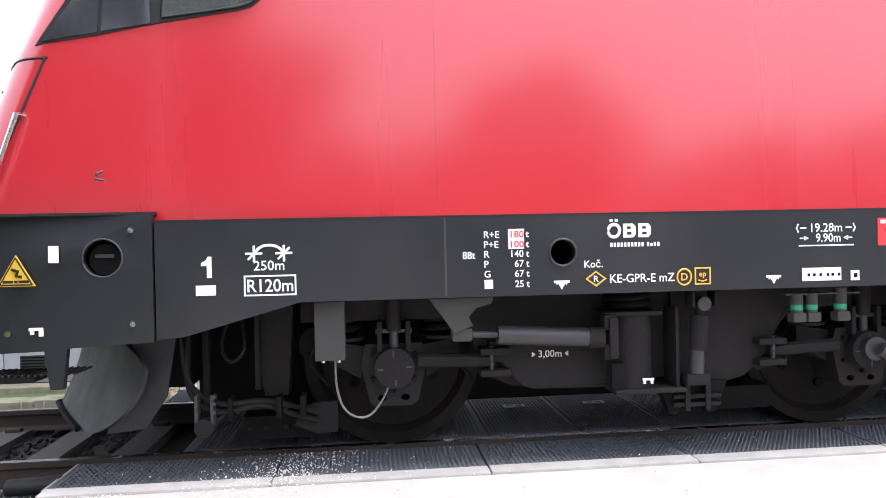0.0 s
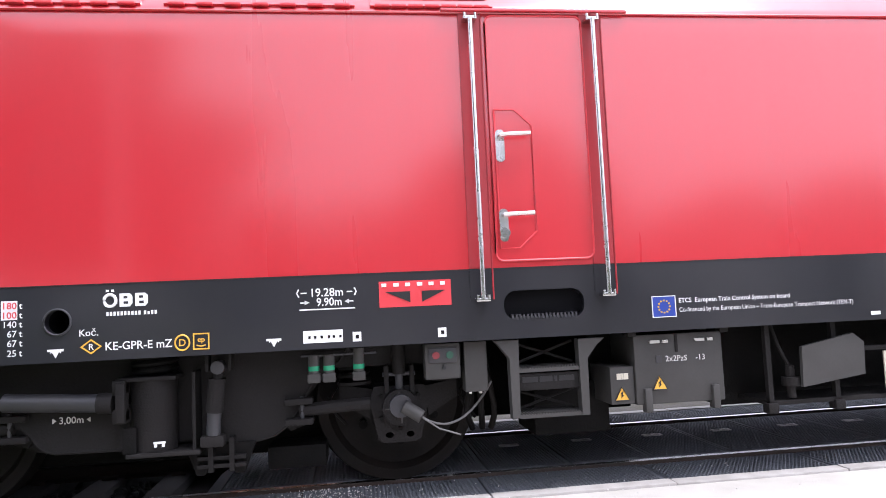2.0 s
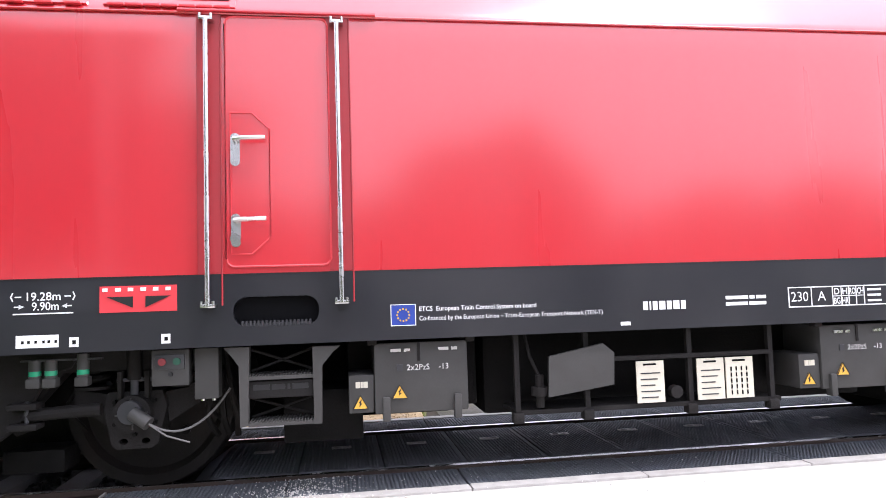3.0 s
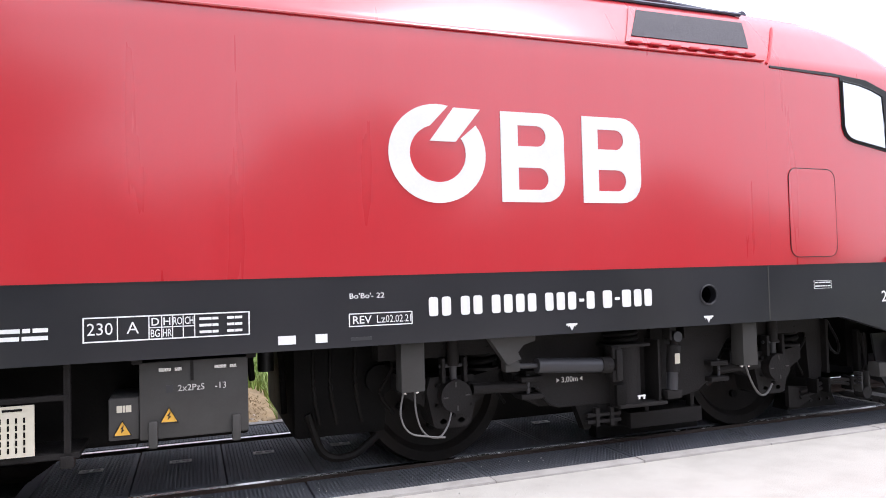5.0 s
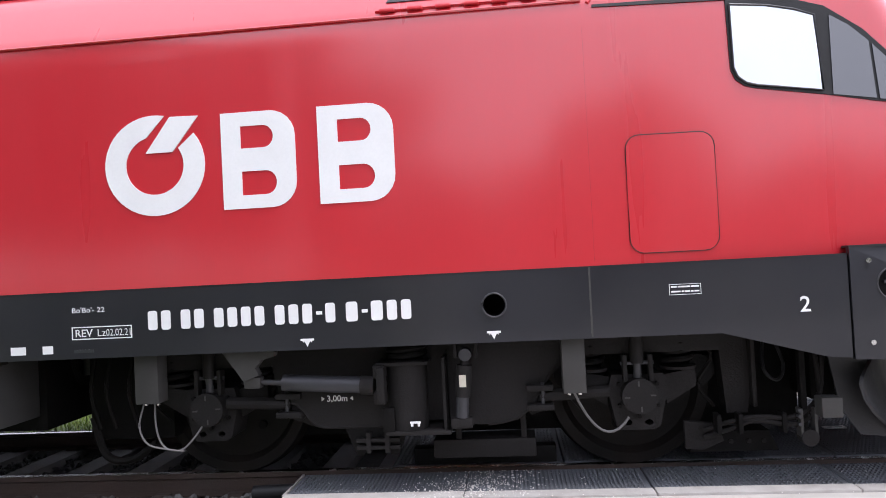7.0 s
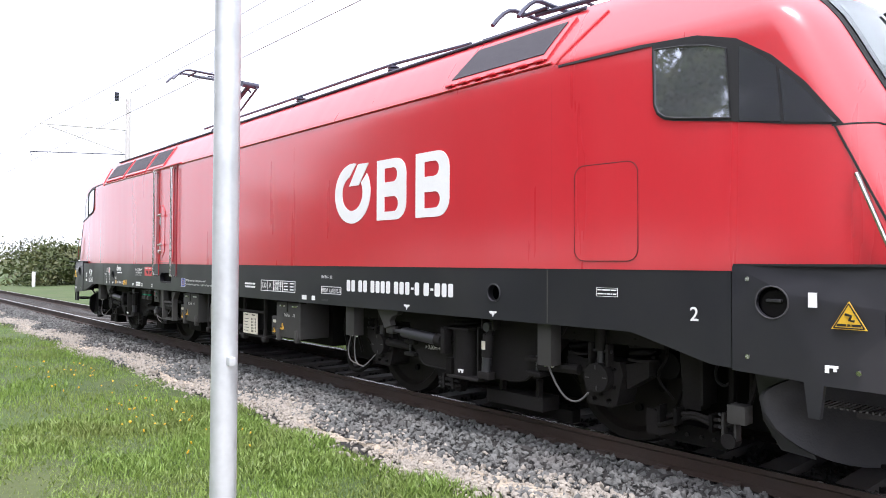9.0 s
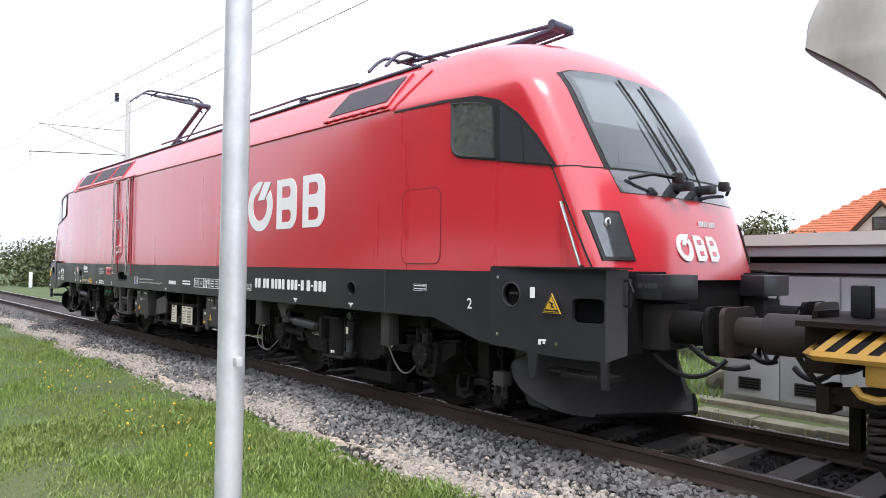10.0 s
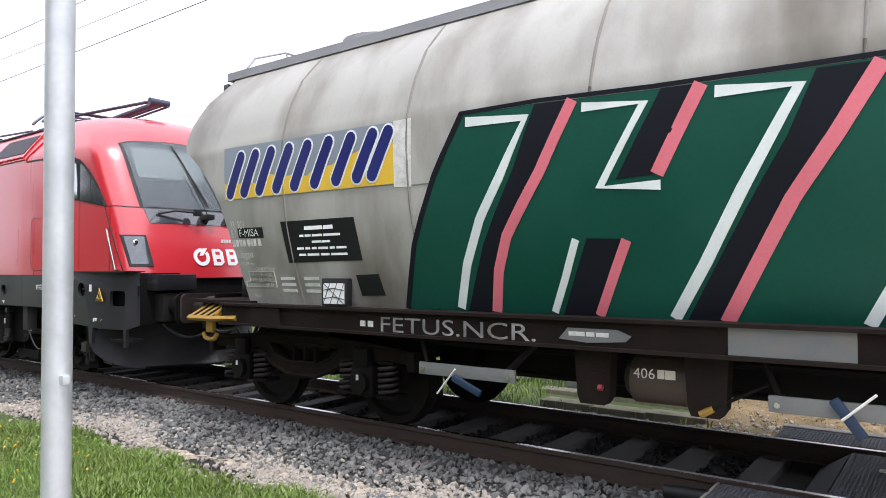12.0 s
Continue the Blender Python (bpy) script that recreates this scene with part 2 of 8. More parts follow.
SOIL = shade("field_grass_soil", (0.055, 0.09, 0.022), 0.95, vary=0.35, scale=0.8, fine=20, bump=0.8, dirt=(0.10, 0.105, 0.045), dirt_amount=0.5, dirt_scale=0.5)
STRAW = shade("dry_straw_bank", (0.27, 0.20, 0.11), 0.95, vary=0.3, scale=4, fine=30, bump=1.0, dirt=(0.17, 0.12, 0.06), dirt_amount=0.6, dirt_scale=5)
BLADE = shade("grass_blade", (0.165, 0.250, 0.050), 0.55, vary=0.6, scale=0.5, fine=6, per_piece=0.5, dirt=(0.20, 0.20, 0.07), dirt_amount=0.4, dirt_scale=0.9)
LEAF = shade("bush_leaf", (0.055, 0.075, 0.020), 0.6, vary=0.5, scale=1.2, fine=9, per_piece=0.5, dirt=(0.15, 0.13, 0.045), dirt_amount=0.5, dirt_scale=0.9)
ROADFAR = shade("gravelly_track_surface", (0.15, 0.135, 0.11), 0.95, vary=0.35, scale=5, fine=50, bump=1.0, dirt=(0.09, 0.085, 0.045), dirt_amount=0.7, dirt_scale=2.5)
MOSSY = shade("mossy_concrete", (0.20, 0.19, 0.14), 0.9, vary=0.2, scale=5, fine=60, bump=0.5, dirt=(0.08, 0.085, 0.04), dirt_amount=0.7, dirt_scale=5)
PALEDIRT = shade("pale_gravel_dirt", (0.47, 0.40, 0.31), 0.95, vary=0.25, scale=6, fine=60, bump=1.0, dirt=(0.26, 0.21, 0.15), dirt_amount=0.7, dirt_scale=7)
BARK = shade("bark", (0.13, 0.10, 0.075), 0.9, vary=0.3, scale=6, fine=40, bump=0.6)
ZINC = shade("galvanised_steel", (0.58, 0.60, 0.61), 0.42, metal=0.45, vary=0.14, scale=7, fine=45, dirt=(0.40, 0.42, 0.43), dirt_amount=0.4, dirt_scale=9)
TILE = shade("clay_roof_tile", (0.42, 0.13, 0.06), 0.8, vary=0.25, scale=4, fine=20, per_piece=0.35)
PLASTER = shade("white_plaster", (0.66, 0.63, 0.57), 0.85, vary=0.06, scale=2, fine=60)
TIMBER = shade("dark_brown_timber", (0.06, 0.04, 0.03), 0.7, vary=0.2)
KIOSK = shade("grey_cabinet_paint", (0.42, 0.45, 0.48), 0.55, vary=0.08, scale=2, fine=50, dirt=(0.25, 0.26, 0.27), dirt_amount=0.3, dirt_scale=1.5)
KIOSKROOF = shade("pale_concrete_roof", (0.62, 0.60, 0.56), 0.8, vary=0.10, scale=2, fine=50)
SLATE = shade("grey_roof_sheet", (0.20, 0.19, 0.18), 0.7, vary=0.15)
# Ballast stone darkened to carry the shade under the train.
BALLASTSHADE = shade("shaded_ballast_stone", (0.017, 0.0165, 0.016), 0.85, vary=0.4, scale=6, fine=40, bump=0.4, per_piece=0.5)
# Wagon end colours with the shade put in: dark below, grey above.
ENDSHADE = shade("shaded_wagon_end", (0.062, 0.062, 0.070), 0.55, vary=0.25, scale=1.2, fine=40, dirt=(0.025, 0.022, 0.02), dirt_amount=0.5, dirt_scale=1.5)
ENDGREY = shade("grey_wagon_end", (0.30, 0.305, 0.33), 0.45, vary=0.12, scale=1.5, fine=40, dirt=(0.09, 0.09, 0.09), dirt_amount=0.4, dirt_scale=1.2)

# ---- tools for building ----


def finish(name, bm, material, smooth=35):
    bmesh.ops.recalc_face_normals(bm, faces=bm.faces)
    me = bpy.data.meshes.new(name)
    bm.to_mesh(me)
    bm.free()
    me.materials.append(material)
    if smooth:
        me.polygons.foreach_set("use_smooth", [True] * len(me.polygons))
        me.set_sharp_from_angle(angle=radians(smooth))
    return me


def part(name, bm, material, parent=None, label="", smooth=35):
    """Links a bmesh as one mesh object under a thing or a part."""
    ob = new(name, finish(name, bm, material, smooth))
    ob.parent = parent
    if label:
        ob["label"] = label
    return ob


def thing(name, label, category, group="", kind=""):
    return tagged(new(name), label, category, group, kind)


def lone(name, bm, material, label, category="", group="", kind="", smooth=35):
    return tagged(new(name, finish(name, bm, material, smooth)), label, category, group, kind)


def add_box(bm, x0, x1, y0, y1, z0, z1, bevel=0.0, turn=None):
    m = Matrix.Translation(((x0 + x1) / 2, (y0 + y1) / 2, (z0 + z1) / 2))
    if turn is not None:
        m = m @ turn
    m = m @ Matrix.Diagonal((abs(x1 - x0), abs(y1 - y0), abs(z1 - z0), 1))
    got = bmesh.ops.create_cube(bm, size=1, matrix=m)
    if bevel:
        edges = {e for v in got["verts"] for e in v.link_edges}
        bmesh.ops.bevel(bm, geom=list(edges), offset=bevel, segments=2, profile=0.6, affect="EDGES")
    return bm


def box(*args, bevel=0.0, turn=None):
    return add_box(bmesh.new(), *args, bevel=bevel, turn=turn)


def add_rod(bm, a, b, r, seg=14, r2=None):
    a, b = Vector(a), Vector(b)
    turn = (b - a).to_track_quat("Z", "Y").to_matrix().to_4x4()
    bmesh.ops.create_cone(bm, cap_ends=True, segments=seg, radius1=r, radius2=r if r2 is None else r2, depth=(b - a).length,
                          matrix=Matrix.Translation((a + b) / 2) @ turn)
    return bm


def rod(a, b, r, seg=14, r2=None):
    return add_rod(bmesh.new(), a, b, r, seg, r2)


def add_tube(bm, points, r, seg=8):
    """A pipe or cable along points."""
    pts = [Vector(p) for p in points]
    rings = []
    for i, p in enumerate(pts):
        d = (pts[min(i + 1, len(pts) - 1)] - pts[max(i - 1, 0)]).normalized()
        q = d.to_track_quat("Z", "Y")
        rings.append([bm.verts.new(p + q @ Vector((r * math.cos(k * math.tau / seg), r * math.sin(k * math.tau / seg), 0))) for k in range(seg)])
    for a, b in zip(rings, rings[1:]):
        for k in range(seg):
            bm.faces.new((a[k], a[(k + 1) % seg], b[(k + 1) % seg], b[k]))
    bm.faces.new(rings[0][::-1])
    bm.faces.new(rings[-1])
    return bm


def tube(points, r, seg=8):
    return add_tube(bmesh.new(), points, r, seg)


def sag(a, b, drop, n=10):
    """Points of a hanging cable from a to b."""
    a, b = Vector(a), Vector(b)
    return [a.lerp(b, i / n) - Vector((0, 0, drop * 4 * (i / n) * (1 - i / n))) for i in range(n + 1)]


def add_plate(bm, outer, y0, y1, holes=()):
    """A plate that stands in the x-z plane, from y0 to y1, with holes through it."""
    before = set(bm.faces)
    edges = []
    for loop in (outer, *holes):
        vs = [bm.verts.new((x, y0, z)) for x, z in loop]
        edges += [bm.edges.new((vs[i], vs[(i + 1) % len(vs)])) for i in range(len(vs))]
    bmesh.ops.triangle_fill(bm, use_beauty=True, use_dissolve=False, edges=edges)
    faces = [f for f in bm.faces if f not in before]
    got = bmesh.ops.extrude_face_region(bm, geom=faces)
    bmesh.ops.translate(bm, vec=(0, y1 - y0, 0), verts=[v for v in got["geom"] if isinstance(v, bmesh.types.BMVert)])
    return bm


def plate(outer, y0, y1, holes=()):
    return add_plate(bmesh.new(), outer, y0, y1, holes)


def ring_of(cx, cz, r, n=20, rz=None):
    rz = rz or r
    return [(cx + r * math.cos(i * math.tau / n), cz + rz * math.sin(i * math.tau / n)) for i in range(n)]


def round_rect(x0, x1, z0, z1, r, n=5):
    out = []
    for cx, cz, a in ((x1 - r, z1 - r, 0), (x0 + r, z1 - r, 90), (x0 + r, z0 + r, 180), (x1 - r, z0 + r, 270)):
        out += [(cx + r * math.cos(radians(a + 90 * i / n)), cz + r * math.sin(radians(a + 90 * i / n))) for i in range(n + 1)]
    return out


def skin(poly, onto, out=0.004, thick=0.006, step=0.12):
    """A thin sheet of the outline poly that follows the surface onto(a, b, out)."""
    bm = bmesh.new()
    bm.faces.new([bm.verts.new((a, b, 0)) for a, b in poly])
    for k in (0, 1):
        lo, hi = min(p[k] for p in poly), max(p[k] for p in poly)
        no = (1, 0, 0) if k == 0 else (0, 1, 0)
        for i in range(1, int((hi - lo) / step) + 1):
            c = lo + i * (hi - lo) / (int((hi - lo) / step) + 1)
            bmesh.ops.bisect_plane(bm, geom=bm.verts[:] + bm.edges[:] + bm.faces[:], plane_co=(c, 0, 0) if k == 0 else (0, c, 0), plane_no=no)
    flat = list(bm.verts)
    got = bmesh.ops.extrude_face_region(bm, geom=bm.faces[:])
    upper = {v for v in got["geom"] if isinstance(v, bmesh.types.BMVert)}
    for v in bm.verts:
        v.co = onto(v.co.x, v.co.y, out if v in upper else out - thick)
    return bm


def letters(text, x, z, height, parent, material=None, y=-1.504, align="LEFT", width=None, turn=None, name="lettering", heavy=0.012, place=None):
    """Painted writing in the built-in font, standing on the x-z plane and read from -y."""
    cu = bpy.data.curves.new(name, "FONT")
    cu.body, cu.align_x, cu.size, cu.offset = text, align, height / 0.70, heavy * height / 0.7
    cu.resolution_u = 3
    tmp = bpy.data.objects.new(name, cu)
    scene.collection.objects.link(tmp)
    bpy.context.view_layer.update()
    me = bpy.data.meshes.new_from_object(tmp.evaluated_get(bpy.context.evaluated_depsgraph_get()))
    bpy.data.objects.remove(tmp)
    xs = [v.co.x for v in me.vertices]
    if width and xs:
        me.transform(Matrix.Diagonal((width / (max(xs) - min(xs)), 1, 1, 1)))
    me.transform(place if place is not None else Matrix.Translation((x, y, z)) @ (turn or Matrix()) @ Matrix.Rotation(radians(90), 4, "X"))
    me.materials.clear()
    me.materials.append(material or WHITE)
    ob = new(name, me)
    ob.parent = parent
    return ob


def mark(name, x0, x1, z0, z1, parent, material=None, y=-1.504, label=""):
    """A painted or stuck-on rectangle."""
    return part(name, box(x0, x1, y - 0.001, y + 0.006, z0, z1), material or WHITE, parent, label, smooth=0)


def add_frame(bm, x0, x1, z0, z1, w, y=-1.504):
    for a in ((x0, x1, z0, z0 + w), (x0, x1, z1 - w, z1), (x0, x0 + w, z0 + w, z1 - w), (x1 - w, x1, z0 + w, z1 - w)):
        add_box(bm, a[0], a[1], y - 0.001, y + 0.006, a[2], a[3])
    return bm


def bars(name, x0, x1, z, h, parent, material=None, y=-1.504, widths=(5, 3, 6, 4)):
    """Writing too small to read: a row of plain bars."""
    bm, total, gap = bmesh.new(), sum(widths), (x1 - x0) * 0.04
    x, unit = x0, (x1 - x0 - gap * (len(widths) - 1)) / total
    for w in widths:
        add_box(bm, x, x + w * unit, y - 0.001, y + 0.006, z - h / 2, z + h / 2)
        x += w * unit + gap
    return part(name, bm, material or WHITE, parent, smooth=0)


def coil(x, y, z0, z1, r, wire, turns=4):
    n = turns * 12
    return tube([(x + r * math.cos(i * math.tau / 12), y + r * math.sin(i * math.tau / 12), z0 + (z1 - z0) * i / n) for i in range(n + 1)], wire, 6)


def smooth_path(pts, n=6):
    """Points along a smooth curve through pts."""
    p = [Vector(q) for q in pts]
    p = [p[0] * 2 - p[1]] + p + [p[-1] * 2 - p[-2]]
    out = []
    for i in range(1, len(p) - 2):
        for k in range(n):
            t = k / n
            out.append(0.5 * (2 * p[i] + (p[i + 1] - p[i - 1]) * t + (2 * p[i - 1] - 5 * p[i] + 4 * p[i + 1] - p[i + 2]) * t**2 + (3 * p[i] - p[i - 1] - 3 * p[i + 1] + p[i + 2]) * t**3))
    return out + [p[-2]]

# ---- the setting: track, crossing, road, ground ----
RAIL_Y = 0.755
CROSS_X0, PANEL = -1.51, 1.245
CROSS_X1 = CROSS_X0 + 7 * PANEL
EDGE_Y = 1.31
INNER, INNER_X0 = 0.655, -0.865


def ground_height(x, y):
    a = abs(y)
    if a < 1.25:
        return -0.26
    if a < 2.1:
        return -0.26 - (a - 1.25) / 0.85 * 0.08
    return -0.32 + 0.02 * math.sin(x * 0.7) * math.sin(y * 0.9) - 0.05 * min(1, max(0, (a - 5) / 10))


def build_ground():
    xs = [-900, -300, -120, -60, -40] + [-30 + 0.5 * i for i in range(101)] + [24, 30, 50, 120, 300, 900]
    ys = [-900, -300, -100, -40, -20] + [-12 + 0.35 * i for i in range(73)] + [15, 20, 40, 100, 300, 900]
    bm = bmesh.new()
    grid = [[bm.verts.new((x, y, ground_height(x, y))) for y in ys] for x in xs]
    for i in range(len(xs) - 1):
        for j in range(len(ys) - 1):
            bm.faces.new((grid[i][j], grid[i + 1][j], grid[i + 1][j + 1], grid[i][j + 1]))
    lone("ground", bm, SOIL, "rough grassy field ground beside the railway", kind="structure")
    bm = bmesh.new()
    rows = [(-2.15, -0.315), (-1.7, -0.245), (-1.25, -0.175), (-0.84, -0.175), (-0.68, -0.225), (0.68, -0.225), (0.84, -0.175), (1.25, -0.175), (1.7, -0.245), (2.15, -0.315)]
    xs = [-400, -100] + [-40 + i for i in range(66)] + [60, 400]
    grid = [[bm.verts.new((x, y, z)) for y, z in rows] for x in xs]
    for i in range(len(xs) - 1):
        for j in range(len(rows) - 1):
            bm.faces.new((grid[i][j], grid[i + 1][j], grid[i + 1][j + 1], grid[i][j + 1]))
    lone("ballast_bed", bm, BALLASTBED, "dark bed of fine ballast under the track", kind="structure")


def build_road():
    bm = bmesh.new()
    add_box(bm, CROSS_X0 - 0.15, CROSS_X1 + 0.4, -12, -EDGE_Y - 0.13, -0.4, -0.012, bevel=0.01)
    lone("road", bm, ROAD, "pale dusty asphalt road up to the level crossing", kind="structure")
    bm = bmesh.new()
    add_box(bm, 1.2, CROSS_X1 + 0.4, EDGE_Y + 0.13, 2.9, -0.4, -0.03, bevel=0.01)
    lone("road_beyond", bm, ROADFAR, "worn gravelly verge of the crossing beyond the track", kind="structure")
    for k, s in enumerate((-1, 1)):
        kerb = tagged(new("edge_beam"), "pale concrete edge beams along the rubber panels", kind="structure")
        for i in range(7):
            x = CROSS_X0 + i * PANEL
            part("beam", box(x + 0.004, x + PANEL - 0.004, s * EDGE_Y, s * (EDGE_Y + 0.125), -0.3, 0.002 - 0.003 * (i % 2), bevel=0.008), KERB, kerb)


def panel_mesh(y0, y1, ribs, wide=PANEL):
    bm = bmesh.new()
    add_box(bm, 0.006, wide - 0.006, y0 + 0.004, y1 - 0.004, -0.16, -0.012, bevel=0.006)
    n = int(wide / 0.030)
    for i in range(n):
        x = 0.03 + i * (wide - 0.06) / n
        for j in range(ribs):
            ya = y0 + 0.03 + j * (y1 - y0 - 0.05) / ribs
            yb = ya + (y1 - y0 - 0.05) / ribs - 0.010
            vs = [bm.verts.new(p) for p in ((x, ya, -0.012), (x + 0.018, ya, -0.012), (x + 0.018, yb, -0.012), (x, yb, -0.012),
                                            (x + 0.004, ya + 0.004, -0.003), (x + 0.014, ya + 0.004, -0.003), (x + 0.014, yb - 0.004, -0.003), (x + 0.004, yb - 0.004, -0.003))]
            for q in ((4, 5, 6, 7), (0, 1, 5, 4), (1, 2, 6, 5), (2, 3, 7, 6), (3, 0, 4, 7)):
                bm.faces.new([vs[k] for k in q])
    return finish("panel", bm, RUBBER, 0)


def build_crossing():
    crossing = tagged(new("crossing_floor"), "ribbed black rubber level crossing panels", kind="structure")
    outer, far = panel_mesh(-EDGE_Y, -0.83, 10), panel_mesh(0.83, EDGE_Y, 6)
    inner = panel_mesh(-0.64, 0.64, 22, INNER)
    for i in range(7):
        for me in (outer, far):
            ob = new("panel", me)
            ob.parent, ob.location = crossing, (CROSS_X0 + i * PANEL, 0, 0.002 * ((i * 7) % 3 - 1))
    slot = bmesh.new()
    for a in ((-0.085, 0.085, -0.035, -0.022), (-0.085, 0.085, 0.022, 0.035), (-0.085, -0.066, -0.022, 0.022), (-0.01, 0.01, -0.022, 0.022), (0.066, 0.085, -0.022, 0.022)):
        add_box(slot, *a, -0.006, 0.003)
    slot = finish("lifting_slot", slot, SLOT, 0)
    for i in range(12):
        ob = new("panel", inner)
        ob.parent, ob.location = crossing, (INNER_X0 + i * INNER, 0, 0.002 * ((i * 5) % 3 - 1))
        ob = new("lifting_slot", slot)
        ob.parent, ob.location = crossing, (INNER_X0 + (i + 0.5) * INNER, 0.12, 0.002)
    ramp = plate([(INNER_X0 - 0.22, -0.17), (INNER_X0 - 0.004, -0.02), (INNER_X0 - 0.004, -0.035), (INNER_X0 - 0.22, -0.19)], -0.60, 0.60)
    lone("panel_ramp", ramp, RUBBER, "sloping steel deflector before the inner crossing panels", kind="structure")
    # rubber end stop beside the first panel
    bm = rod((-1.82, -1.08, -0.06), (-1.52, -1.08, -0.05), 0.05, 14)
    lone("end_stop", bm, BLACK, "black rubber end stop before the crossing panels", "end stop")
    bm = box(CROSS_X0 - 0.02, CROSS_X0 - 0.004, -EDGE_Y, -0.83, -0.2, -0.01)
    lone("panel_end_plate", bm, KERB, "steel end plate of the crossing panels", kind="structure")


def build_track():
    section = [(-0.036, 0), (-0.030, 0.0), (0.030, 0), (0.036, -0.006), (0.036, -0.035), (0.010, -0.050), (0.009, -0.135), (0.070, -0.155), (0.070, -0.165),
               (-0.070, -0.165), (-0.070, -0.155), (-0.009, -0.135), (-0.010, -0.050), (-0.036, -0.035), (-0.036, -0.006)]
    for s in (-1, 1):
        bm = bmesh.new()
        ends = [[bm.verts.new((x, s * RAIL_Y + y, z)) for y, z in section] for x in (-400, -60, 400)]
        for a, b in zip(ends, ends[1:]):
            for k in range(len(section)):
                bm.faces.new((a[k], a[(k + 1) % len(section)], b[(k + 1) % len(section)], b[k]))
        rail = lone("rail", bm, RAILSIDE, "rust-brown steel rail with a worn bright head", "rail", "rails of the track")
        part("rail_head", box(-400, 400, s * RAIL_Y - 0.024, s * RAIL_Y + 0.026, -0.002, 0.002), TREAD, rail, "bright worn running surface", smooth=0)
    me = finish("sleeper", plate([(-0.13, -0.30), (0.13, -0.30), (0.11, -0.155), (-0.11, -0.155)], -1.25, 1.25), SLEEPER)
    clip = finish("rail_clip", box(-0.06, 0.06, -0.03, 0.03, -0.16, -0.125, bevel=0.008), RAILSIDE)
    for i in range(150):
        if i < 120:
            px = -1.46 - 0.583 * i
        else:
            px = CROSS_X1 + 0.35 + 0.583 * (i - 120)
        ob = tagged(new("sleeper", me), "grey concrete sleeper half sunk in the ballast", "sleeper", "sleepers of the track")
        ob.location = (px, 0, 0)
        if i < 40:
            for y in (-RAIL_Y - 0.11, -RAIL_Y + 0.11, RAIL_Y - 0.11, RAIL_Y + 0.11):
                c = new("rail_clip", clip)
                c.parent, c.location = ob, (0, y, 0)


def scatter_stones(name, spots, low, high, material, label, seed):
    """Thousands of broken stones as one mesh."""
    rng = np.random.default_rng(seed)
    p = (1 + 5**0.5) / 2
    v = np.array([(-1, p, 0), (1, p, 0), (-1, -p, 0), (1, -p, 0), (0, -1, p), (0, 1, p), (0, -1, -p), (0, 1, -p), (p, 0, -1), (p, 0, 1), (-p, 0, -1), (-p, 0, 1)], float) / 1.9
    f = np.array([(0, 11, 5), (0, 5, 1), (0, 1, 7), (0, 7, 10), (0, 10, 11), (1, 5, 9), (5, 11, 4), (11, 10, 2), (10, 7, 6), (7, 1, 8),
                  (3, 9, 4), (3, 4, 2), (3, 2, 6), (3, 6, 8), (3, 8, 9), (4, 9, 5), (2, 4, 11), (6, 2, 10), (8, 6, 7), (9, 8, 1)])
    n = len(spots)
    size = rng.uniform(low, high, (n, 1, 1)) * rng.uniform(0.5, 1.3, (n, 1, 3))
    shape = v[None] * rng.uniform(0.62, 1.3, (n, 12, 1)) * size
    q = rng.normal(size=(n, 4))
    q /= np.linalg.norm(q, axis=1, keepdims=True)
    w, x, y, z = q.T
    r = np.stack([np.stack([1 - 2 * (y * y + z * z), 2 * (x * y - z * w), 2 * (x * z + y * w)], -1), np.stack([2 * (x * y + z * w), 1 - 2 * (x * x + z * z), 2 * (y * z - x * w)], -1),
                  np.stack([2 * (x * z - y * w), 2 * (y * z + x * w), 1 - 2 * (x * x + y * y)], -1)], 1)
    pts = np.einsum("nij,nkj->nki", r, shape) + spots[:, None]
    faces = (f[None] + (np.arange(n) * 12)[:, None, None]).reshape(-1, 3)
    me = bpy.data.meshes.new(name)
    me.from_pydata(pts.reshape(-1, 3), [], faces)
    me.materials.append(material)
    return tagged(new(name, me), label, kind="stuff")


def bed(y):
    a = np.abs(y)
    return np.where(a < 1.25, -0.175, -0.175 - (a - 1.25) / 0.9 * 0.14)


